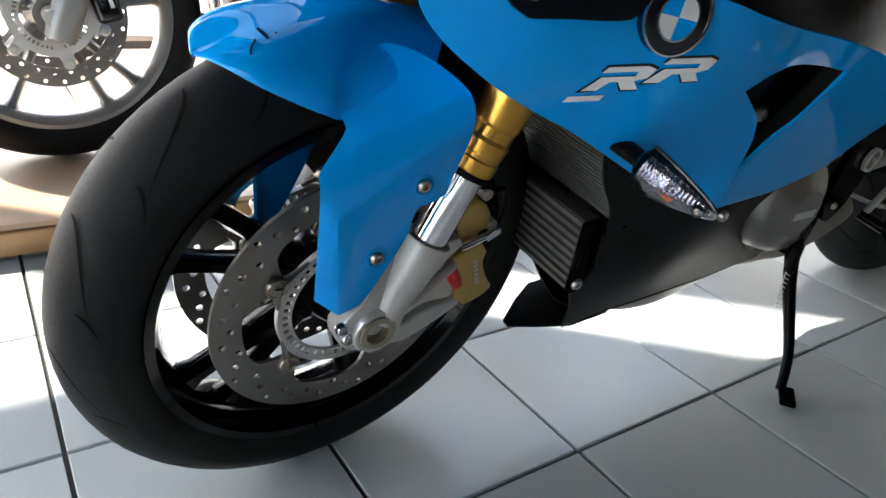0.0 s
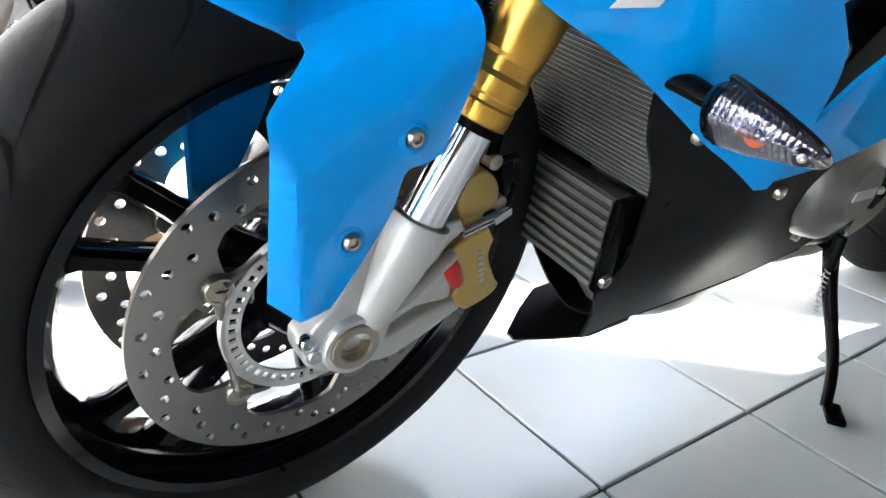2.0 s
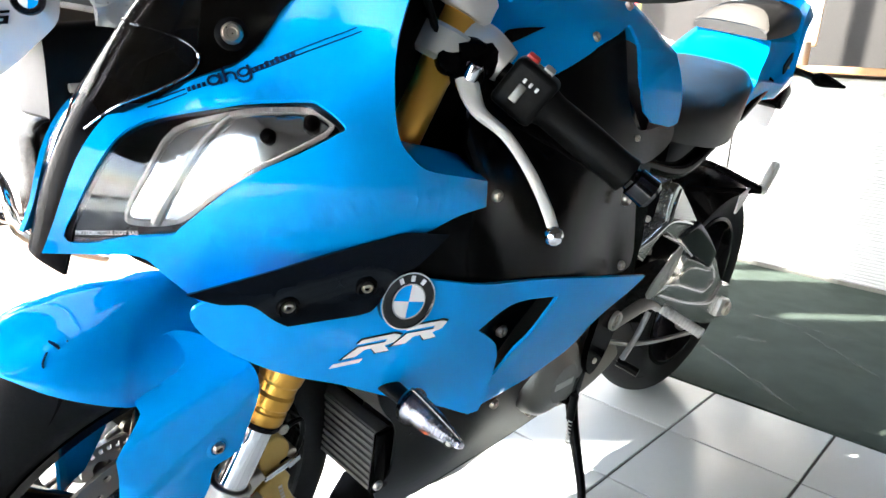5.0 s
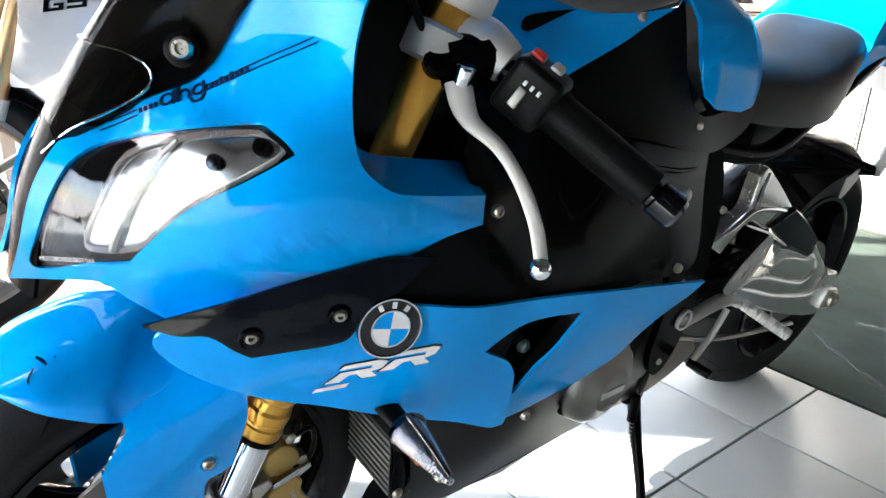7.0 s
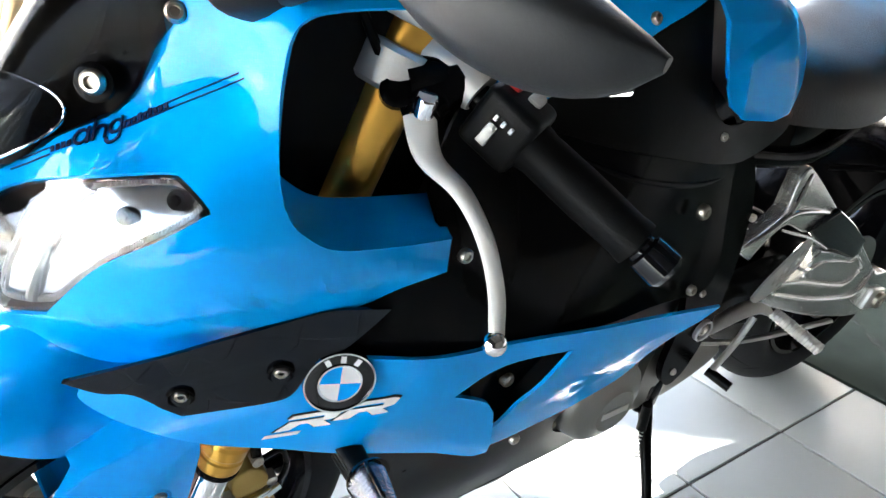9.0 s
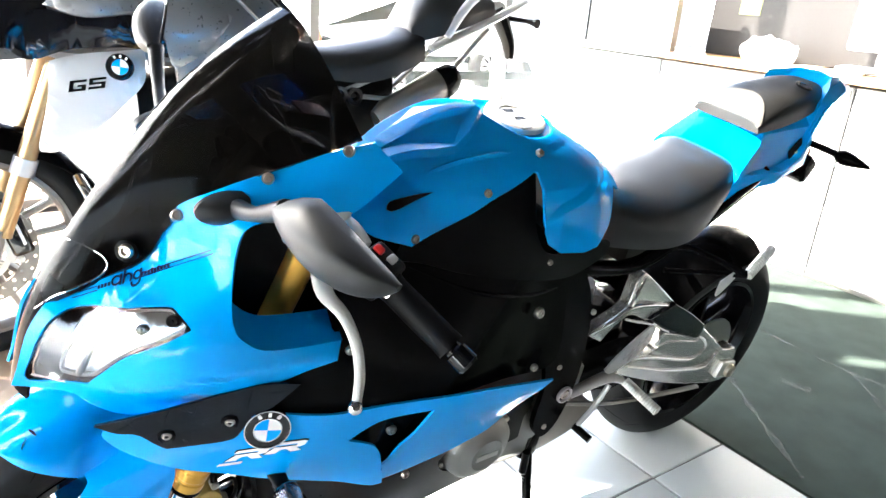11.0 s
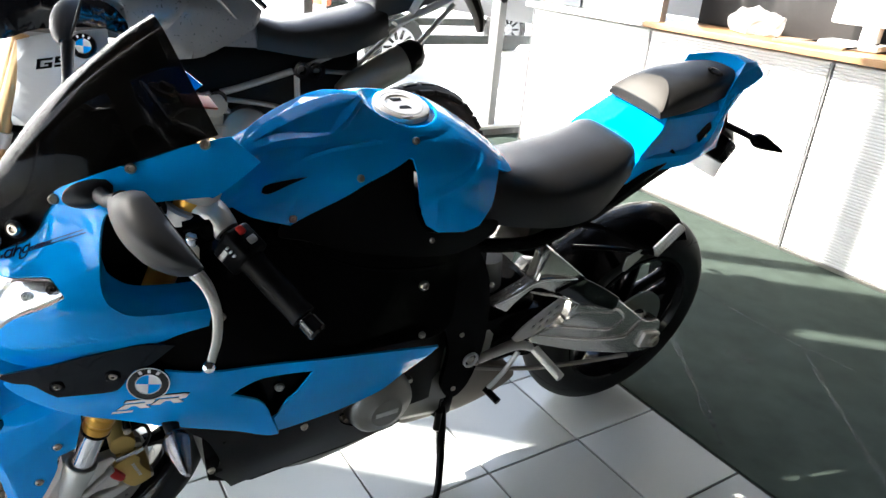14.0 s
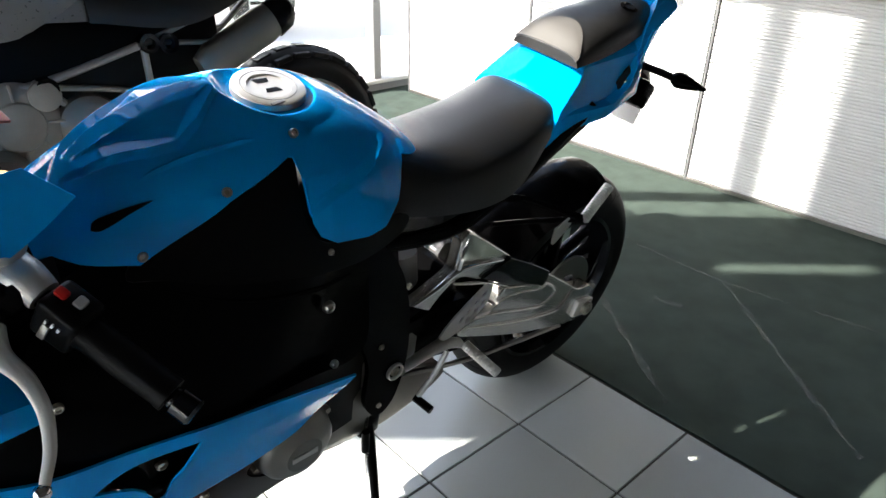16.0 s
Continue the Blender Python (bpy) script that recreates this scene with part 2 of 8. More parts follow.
def slab(pts, f, thick, bevel=0.004, m=Matrix(), bm=None):
    """A thick plate: the outline in (u, w), its outer face on v = f(u, w), straight sides and rounded edges."""
    own = bmesh.new()
    vs = [own.verts.new(P(u, f(u, w), w)) for u, w in pts]
    face = own.faces.new(vs)
    back = bmesh.ops.extrude_face_region(own, geom=[face])
    bmesh.ops.translate(own, verts=[g for g in back["geom"] if isinstance(g, bmesh.types.BMVert)], vec=(0, thick, 0))
    bmesh.ops.recalc_face_normals(own, faces=own.faces[:])
    if bevel:
        rim = [e for e in own.edges if all(abs(v.co.y - P(v.co.x, f(v.co.x, v.co.z), 0).y) < 1e-5 for v in e.verts)]
        bmesh.ops.bevel(own, geom=rim, offset=bevel, segments=3, affect="EDGES", profile=0.5, clamp_overlap=True)
    bmesh.ops.triangulate(own, faces=[fc for fc in own.faces if len(fc.verts) > 4])
    own.transform(m)
    if bm is None:
        return own
    tmp = bpy.data.meshes.new("slab")
    own.to_mesh(tmp)
    own.free()
    bm.from_mesh(tmp)
    bpy.data.meshes.remove(tmp)
    return bm


def soften(bm, width, angle=22, seg=2):
    """Rounds the sharp edges of a faceted body."""
    bmesh.ops.recalc_face_normals(bm, faces=bm.faces[:])
    es = [e for e in bm.edges if len(e.link_faces) == 2 and e.calc_face_angle() > radians(angle)]
    bmesh.ops.bevel(bm, geom=es, offset=width, segments=seg, affect="EDGES", profile=0.5, clamp_overlap=True)
    return bm


def grid(rows, bm=None, thick=0.0, wrap=False):
    """A sheet through rows of points."""
    own = bm or bmesh.new()
    vs = [[own.verts.new(p) for p in row] for row in rows]
    faces = []
    for a, b in zip(vs, vs[1:]):
        for j in range(len(a) if wrap else len(a) - 1):
            k = (j + 1) % len(a)
            faces.append(own.faces.new((a[j], a[k], b[k], b[j])))
    bmesh.ops.remove_doubles(own, verts=own.verts[:], dist=1e-5)
    if thick:
        bmesh.ops.recalc_face_normals(own, faces=own.faces[:])
        bmesh.ops.solidify(own, geom=own.faces[:], thickness=thick)
    return own


def curve_of(pairs):
    """A smooth function through (x, y) pairs."""
    xs, ys = np.array([p[0] for p in pairs], float), np.array([p[1] for p in pairs], float)
    d = np.gradient(ys, xs) if len(xs) > 1 else np.zeros(1)

    def f(x):
        x = min(max(x, xs[0]), xs[-1])
        i = min(int(np.searchsorted(xs, x, "right")) - 1, len(xs) - 2)
        h = xs[i + 1] - xs[i]
        t = (x - xs[i]) / h
        return float((2 * t**3 - 3 * t * t + 1) * ys[i] + (t**3 - 2 * t * t + t) * h * d[i] + (3 * t * t - 2 * t**3) * ys[i + 1] + (t**3 - t * t) * h * d[i + 1])

    return f


def hull(us, top, wide, low, power, n=12, end=None, closed=True, floor=0.0):
    """A long rounded body: at each u half a superellipse over its lower edge, both sides, closed below."""
    rows = []
    for u in us:
        t, v, b, p = top(u), wide(u), low(u), power(u)
        last = end(u, t, v, b, p) if end else math.pi / 2
        half = []
        for j in range(n + 1):
            a = last * j / n
            half.append((v * math.sin(a) ** (2 / p), b + (t - b) * max(0.0, math.cos(a)) ** (2 / p)))
        row = [P(u, s, w) for s, w in reversed(half)] + [P(u, -s, w) for s, w in half[1:]]
        rows.append(row)
    bm = grid(rows, wrap=closed)
    if closed:
        for row in (rows[0], rows[-1]):
            c = bmesh.ops.contextual_create(bm, geom=[v for v in bm.verts if any((v.co - q).length < 2e-5 for q in row)])
    return bm


def bolt(at, normal, r=0.0075, parent=None, label=""):
    h = r * 0.55
    m = along(at, Vector(at) + Vector(normal))
    bm = lathe([(0, -0.003), (r, -0.003), (r, h * 0.4), (r * 0.75, h), (r * 0.5, h), (r * 0.42, h * 0.35), (0, h * 0.35)], 14, m)
    return part("bolt", bm, BOLT, parent, label)


def pocket_disc(r1, r2, n, hole, rows, thick, m, bm=None):
    """A brake disc with drilled holes."""
    own = bm or bmesh.new()
    radii = [r1 + (r2 - r1) * k / rows for k in range(rows + 1)]
    step = 2 * math.pi / n
    for k in range(n):
        for j in range(rows):
            a0 = k * step + (j % 2) * 0.0
            ra, rb = radii[j], radii[j + 1]
            rc, ac = (ra + rb) / 2, a0 + step / 2
            ring = [(ra, a0), (ra, ac), (ra, a0 + step), (rc, a0 + step), (rb, a0 + step), (rb, ac), (rb, a0), (rc, a0)]
            outer = [own.verts.new((r * math.cos(a), r * math.sin(a), 0)) for r, a in ring]
            if (k + j) % 2 == 0:
                cx, cy = rc * math.cos(ac), rc * math.sin(ac)
                inner = []
                for r, a in ring:
                    d = Vector((r * math.cos(a) - cx, r * math.sin(a) - cy)).normalized() * hole
                    inner.append(own.verts.new((cx + d.x, cy + d.y, 0)))
                for i in range(8):
                    own.faces.new((outer[i], outer[(i + 1) % 8], inner[(i + 1) % 8], inner[i]))
            else:
                own.faces.new(outer)
    bmesh.ops.remove_doubles(own, verts=own.verts[:], dist=1e-5)
    bmesh.ops.recalc_face_normals(own, faces=own.faces[:])
    bmesh.ops.solidify(own, geom=own.faces[:], thickness=thick)
    own.transform(m)
    return own


def tyre_profile(R, width, rim_r):
    """Section of a motorcycle tyre, as (radius, across)."""
    h = width / 2
    crown = [(R - (1 - math.cos(a)) * h * 1.02, h * 0.99 * math.sin(a)) for a in np.linspace(-1.32, 1.32, 19)]
    side = [(rim_r + 0.018, h * 0.86), (rim_r + 0.004, h * 0.74), (rim_r - 0.004, h * 0.6)]
    return [(r, -y) for r, y in reversed(side)] + crown + side


def badge(at, normal, up, r, parent, pair=None):
    """Round enamel badge: dark ring, bright rims, four quarters in blue and white."""
    z = Vector(normal).normalized()
    x = Vector(up).cross(z).normalized()
    m = Matrix.Translation(at) @ Matrix((x, z.cross(x), z)).transposed().to_4x4()
    base = part("badge", lathe([(0, -0.004), (r, -0.004), (r, 0.002), (r * 0.95, 0.004), (r * 0.9, 0.0042), (r * 0.6, 0.0042), (0, 0.0042)], 40, m), BLACK_GLOSS, parent, "round enamel badge with dark ring")
    part("rim", lathe([(r * 0.95, 0.003), (r * 1.0, 0.003), (r * 1.0, 0.0052), (r * 0.95, 0.0052)], 40, m, close=True), CHROME, base)
    part("rim", lathe([(r * 0.57, 0.004), (r * 0.62, 0.004), (r * 0.62, 0.0055), (r * 0.57, 0.0055)], 40, m, close=True), CHROME, base)
    for k in range(4):
        bm = bmesh.new()
        c = bm.verts.new(m @ Vector((0, 0, 0.0052)))
        ring = [bm.verts.new(m @ Vector((r * 0.57 * math.cos(a), r * 0.57 * math.sin(a), 0.005))) for a in np.linspace(k * math.pi / 2, (k + 1) * math.pi / 2, 9)]
        for a, b in zip(ring, ring[1:]):
            bm.faces.new((c, a, b))
        part("quarter", bm, WHITE if k % 2 == 0 else BADGE_BLUE, base)
    for k in range(3):
        a = math.pi / 2 + (1 - k) * 0.55
        bm = box(r * 0.14, r * 0.2, 0.001, m @ pose(r * 0.78 * math.cos(a), r * 0.78 * math.sin(a), 0.0046, 0, 0, math.degrees(a) - 90))
        part("letter_mark", bm, WHITE, base)
    return base


# ---------------------------------------------------------------- the blue sport motorcycle
bike = tagged(new("motorcycle"), "bright blue and black sport motorcycle leaning on its side stand", "motorcycle")
bike.matrix_world = pose(0, 0.0615, 0, 9.5, 0, 0.5)
AX = Vector((-0.008, 0.008, 0.3))           # front hub, wheels straight
RAKE = math.atan(0.445)
STEER_AXIS = Vector((math.sin(RAKE), 0, math.cos(RAKE)))
STEER_AT = AX + Vector((0.038, 0, 0))
STEER = Matrix.Translation(STEER_AT) @ Matrix.Rotation(radians(6), 4, STEER_AXIS) @ Matrix.Translation(-STEER_AT)
MIRROR = STEER @ Matrix.Diagonal((1, -1, 1, 1)) @ STEER.inverted()


def wheel(name, parent, at, R, width, rim_r, m, spokes, rim_mat, label, tread=True, pairs=False, twist=0.0):
    """A wheel round the bike's y axis: rim with spokes and hub, tyre with cut tread."""
    turn = m @ Matrix.Translation(at) @ Matrix.Rotation(radians(-90), 4, "X")
    h = width / 2 * 0.82
    bm = lathe([(rim_r - 0.0175, -h * 0.5), (rim_r - 0.01, -h * 0.78), (rim_r - 0.004, -h), (rim_r + 0.006, -h), (rim_r + 0.006, -h * 0.92), (rim_r - 0.006, -h * 0.7), (rim_r - 0.0125, -h * 0.3), (rim_r - 0.0125, h * 0.3), (rim_r - 0.006, h * 0.7), (rim_r + 0.006, h * 0.92), (rim_r + 0.006, h), (rim_r - 0.004, h), (rim_r - 0.01, h * 0.78), (rim_r - 0.0175, h * 0.5)], 72, turn, close=True)
    lathe([(0.011, -0.055), (0.034, -0.055), (0.046, -0.03), (0.05, 0), (0.046, 0.03), (0.034, 0.055), (0.011, 0.055)], 32, turn, bm, close=True)
    whole = part(name, bm, rim_mat, parent, label)
    for k in range(spokes):
        a = 2 * math.pi * k / spokes + twist
        if pairs:
            a += 0.13 if k % 2 else -0.13
        off = 0.012 if k % 2 else -0.012
        c, s = math.cos(a), math.sin(a)
        sb = bmesh.new()
        rows = []
        for r, wd, th in ((0.036, 0.017, 0.024), (0.08, 0.0125, 0.019), (0.14, 0.0095, 0.014), (rim_r - 0.03, 0.011, 0.014), (rim_r - 0.012, 0.02, 0.018)):
            z = off * (1 - r / rim_r)
            rows.append([turn @ Vector((r * c - e * wd * s, r * s + e * wd * c, z + g * th)) for e, g in ((-1, -0.4), (-0.5, -1), (0.5, -1), (1, -0.4), (1, 0.4), (0.5, 1), (-0.5, 1), (-1, 0.4))])
        part("spoke", grid(rows, sb, wrap=True), rim_mat, whole)
    tyre = part("tyre", lathe(tyre_profile(R, width, rim_r), 96, turn), RUBBER, whole, "worn black rubber tyre with cut grooves")
    if tread:
        hh = width / 2
        for k in range(13):
            base = 2 * math.pi * k / 13
            for sgn in (1, -1):
                for lo, hi, lag, run, wd in ((0.12, 0.95, 0.0, 0.28, 0.0022), (0.75, 1.18, 0.2, 0.1, 0.0018)):
                    gb = bmesh.new()
                    rows = []
                    for s in np.linspace(0, 1, 9):
                        ph = lo + (hi - lo) * s
                        a = base + (0.0 if sgn > 0 else math.pi / 13) + lag - run * s * s
                        row = []
                        for e in (-1, 1):
                            a2 = a + e * wd / R * (0.4 + math.sin(math.pi * s))
                            rad = R - (1 - math.cos(ph)) * hh * 1.02 + 0.0007 * math.cos(ph)
                            y = sgn * (hh * 0.99 * math.sin(ph) + 0.0007 * math.sin(ph))
                            row.append(turn @ Vector((rad * math.cos(a2), rad * math.sin(a2), y)))
                        rows.append(row)
                    part("tread_groove", grid(rows, gb), GROOVE, tyre)
    return whole


def slot_ring(r1, r2, n, thick, m):
    """A toothed sensor ring with slots."""
    own = bmesh.new()
    st = 2 * math.pi / n
    mid1, mid2 = r1 + (r2 - r1) * 0.25, r1 + (r2 - r1) * 0.75
    for k in range(n):
        a0, a1, a2 = k * st, k * st + st * 0.5, (k + 1) * st

        def q(ra, rb, aa, ab):
            own.faces.new([own.verts.new((r * math.cos(a), r * math.sin(a), 0)) for r, a in ((ra, aa), (rb, aa), (rb, ab), (ra, ab))])

        for aa, ab in ((a0, a1), (a1, a2)):
            q(r1, mid1, aa, ab)
            q(mid2, r2, aa, ab)
        q(mid1, mid2, a0, a1)
    bmesh.ops.remove_doubles(own, verts=own.verts[:], dist=1e-5)
    bmesh.ops.recalc_face_normals(own, faces=own.faces[:])
    bmesh.ops.solidify(own, geom=own.faces[:], thickness=thick)
    own.transform(m)
    return own


def brake_disc(parent, at, m, side, r2=0.143, r1=0.11, y=0.05, n=48):
    turn = m @ Matrix.Translation(Vector(at) + Vector((0, -side * y, 0))) @ Matrix.Rotation(radians(-90), 4, "X")
    d = part("brake_disc", pocket_disc(r1, r2, n, 0.0046, 2, 0.0048, turn), STEEL_DISC, parent, "drilled floating steel brake disc")
    for k in range(6):
        a = 2 * math.pi * k / 6 + 0.3
        tab = grid([[turn @ Vector((r * math.cos(a + da), r * math.sin(a + da), z)) for da in (-0.2 * g, 0.2 * g)] for r, g, z in ((0.083, 1.0, 0), (0.1, 0.62, 0), (0.115, 0.55, 0))], thick=0.005)
        part("disc_arm", tab, ALU, d)
        part("rivet", lathe([(0, -0.006), (0.011, -0.006), (0.012, 0.001), (0.011, 0.005), (0.006, 0.006), (0.0055, 0.003), (0, 0.003)], 16, turn @ pose(0.107 * math.cos(a), 0.107 * math.sin(a), 0, 0 if side < 0 else 180)), ALU, d)
    part("carrier", lathe([(0.075, -0.004), (0.087, -0.004), (0.087, 0.004), (0.075, 0.004)], 48, turn, close=True), ALU, d)
    part("sensor_ring", slot_ring(0.059, 0.076, 48, 0.003, turn), ALU, d, "slotted sensor ring")
    return d


HUB = Vector((0.0132, 0.0402, 0.2805))      # front hub
WHEEL_TURN = Matrix.Translation(HUB) @ Matrix.Rotation(radians(3.7), 4, STEER_AXIS) @ Matrix.Translation(-HUB)
front_wheel = wheel("front_wheel", bike, HUB, 0.2875, 0.112, 0.209, WHEEL_TURN, 10, RIM_BLACK, "gloss black ten-spoke front wheel", pairs=True, twist=0.2)


def plate(outer, holes, thick, m, name, material, parent, label=""):
    """A flat plate in the x-z plane with holes through it."""
    bm = bmesh.new()
    es = []
    for ring in (outer, *holes):
        vs = [bm.verts.new((x, 0, z)) for x, z in ring]
        es += [bm.edges.new((vs[i], vs[(i + 1) % len(vs)])) for i in range(len(vs))]
    bmesh.ops.triangle_fill(bm, use_beauty=True, use_dissolve=False, edges=es, normal=(0, -1, 0))
    bmesh.ops.recalc_face_normals(bm, faces=bm.faces[:])
    bmesh.ops.solidify(bm, geom=bm.faces[:], thickness=thick)
    bm.transform(m)
    return part(name, bm, material, parent, label, angle=30)


def polar(r, deg):
    return r * math.cos(radians(deg)), r * math.sin(radians(deg))


def floating_disc(parent, at, m, side, out, r2=0.156, r1=0.1225, first=154.7):
    """A drilled front disc on five riveted ears, with a slotted sensor ring inside its carrier."""
    here = m @ Matrix.Translation(Vector(at) + Vector((0, -side * out, 0)))
    ears = [first + 72 * k for k in range(5)]

    def inner(deg):
        d = min(abs((deg - e + 180) % 360 - 180) for e in ears)
        return r1 - 0.031 * np.interp(d, (0, 5.5, 9, 15, 21), (1, 0.97, 0.62, 0.15, 0))

    contour = [polar(r2, 3 * k) for k in range(120)]
    inside = [polar(inner(2 * k), 2 * k) for k in range(180)]
    drilled = []
    for k in range(50):
        x, z = polar((0.1295, 0.1345, 0.1395, 0.1445, 0.1485)[(k * 2) % 5 if k % 10 < 5 else (k * 2 + 1) % 5], 7.2 * k + 2)
        drilled.append([(x + 0.0043 * math.cos(q), z + 0.0043 * math.sin(q)) for q in np.linspace(0, 2 * math.pi, 11)[:-1]])
    d = plate(contour, [inside, *drilled], 0.0048, here, "brake_disc", STEEL_DISC, parent, "drilled floating steel brake disc")
    part("carrier", lathe([(0.0825, -0.003), (0.086, -0.004), (0.0868, 0.0), (0.086, 0.004), (0.0825, 0.003)], 60, here @ Matrix.Rotation(radians(-90), 4, "X"), close=True), ALU, d)
    part("sensor_ring", slot_ring(0.0695, 0.083, 48, 0.003, here @ Matrix.Rotation(radians(-90), 4, "X")), ALU, d, "slotted sensor ring")
    for e in ears:
        sweep = [(0.0965, e - 3), (0.092, e - 8), (0.088, e - 15), (0.0855, e - 24)]
        part("carrier_arm", tube([here @ Vector((*polar(r, q), -side * 0.002)).xzy for r, q in sweep], [0.006, 0.0045, 0.0032, 0.002], 8, None, 5, 0.75), STEEL_DISC, d)
        sweep = [(0.0975, e), (0.092, e + 8), (0.087, e + 17)]
        part("carrier_arm", tube([here @ Vector((*polar(r, q), -side * 0.002)).xzy for r, q in sweep], [0.0075, 0.005, 0.0025], 8, None, 5, 0.75), STEEL_DISC, d)
        x, z = polar(0.0985, e)
        rm = here @ Matrix.Translation((x, 0, z)) @ Matrix.Rotation(radians(90 * side), 4, "X")
        part("rivet", lathe([(0, -0.006), (0.0105, -0.006), (0.0125, -0.002), (0.0125, 0.0045), (0.0112, 0.0065), (0.0098, 0.0062), (0.0094, 0.005), (0.003, 0.005), (0, 0.0042)], 22, rm), AXLE_STEEL, d, "dull steel rivet")
    return d


floating_disc(front_wheel, HUB, WHEEL_TURN, 1, 0.0514)
floating_disc(front_wheel, HUB, WHEEL_TURN, -1, 0.0514)
RX = Vector((1.452, 0.02, 0.31))
rear_wheel = wheel("rear_wheel", bike, RX, 0.313, 0.162, 0.207, Matrix(), 10, RIM_BLACK, "gloss black rear wheel with wide tyre", pairs=True)
part("sprocket", lathe([(0.05, -0.003), (0.105, -0.003), (0.105, 0.003), (0.05, 0.003)], 42, Matrix.Translation(RX + Vector((0, -0.075, 0))) @ Matrix.Rotation(radians(-90), 4, "X"), close=True), ALU_DARK, rear_wheel)

# fork legs, axle clamps, calipers
UPF = Vector((0.41, 0, 1)).normalized()


def fork_end(side):
    """Axle clamp and upper end of a fork leg."""
    if side > 0:
        return P(0.0165, 0.075, 0.2946), P(0.2268, 0.1018, 0.8636)
    return P(0.006, -0.155, 0.286), STEER @ (AX + Vector((-0.003, 0.104, 0.013)) + UPF * 0.6)


FOOT = outline([(0.026, 0.402, 1), (0.0188, 0.376), (0.0036, 0.352), (-0.008, 0.333), (-0.0206, 0.3199), (-0.0325, 0.304, 1), (-0.0315, 0.29), (-0.024, 0.278), (-0.0034, 0.268), (0.016, 0.265), (0.0332, 0.27), (0.04, 0.288), (0.046, 0.315), (0.0535, 0.345), (0.064, 0.372), (0.067, 0.386, 1)], 4)
LOW_ARM = outline([(0.028, 0.284), (0.05, 0.284), (0.074, 0.2915), (0.118, 0.2965, 1), (0.127, 0.284, 1), (0.1, 0.2715), (0.0795, 0.2637), (0.055, 0.2565), (0.03, 0.262)], 4)
WEB = outline([(0.06, 0.362), (0.078, 0.378), (0.1011, 0.3823, 1), (0.108, 0.371, 1), (0.094, 0.359), (0.0885, 0.349), (0.0975, 0.341), (0.108, 0.312, 1), (0.104, 0.303), (0.0722, 0.303), (0.046, 0.29), (0.03, 0.3), (0.042, 0.33)], 4)
CAL_LOW = outline([(0.1024, 0.3494, 1), (0.1109, 0.3561), (0.1376, 0.3662, 1), (0.1479, 0.3519, 1), (0.1462, 0.341), (0.1484, 0.3313), (0.156, 0.317), (0.1641, 0.3032), (0.1635, 0.2925, 1), (0.15, 0.285), (0.1341, 0.2803, 1), (0.124, 0.287), (0.1149, 0.2998, 1), (0.1185, 0.312), (0.1123, 0.3244), (0.1045, 0.3377)], 4)
CAL_UP = outline([(0.1062, 0.376, 1), (0.125, 0.377), (0.142, 0.3821, 1), (0.1425, 0.393), (0.1399, 0.4027), (0.133, 0.412), (0.125, 0.4174, 1), (0.1177, 0.4182), (0.1026, 0.4101), (0.1, 0.3901)], 4)
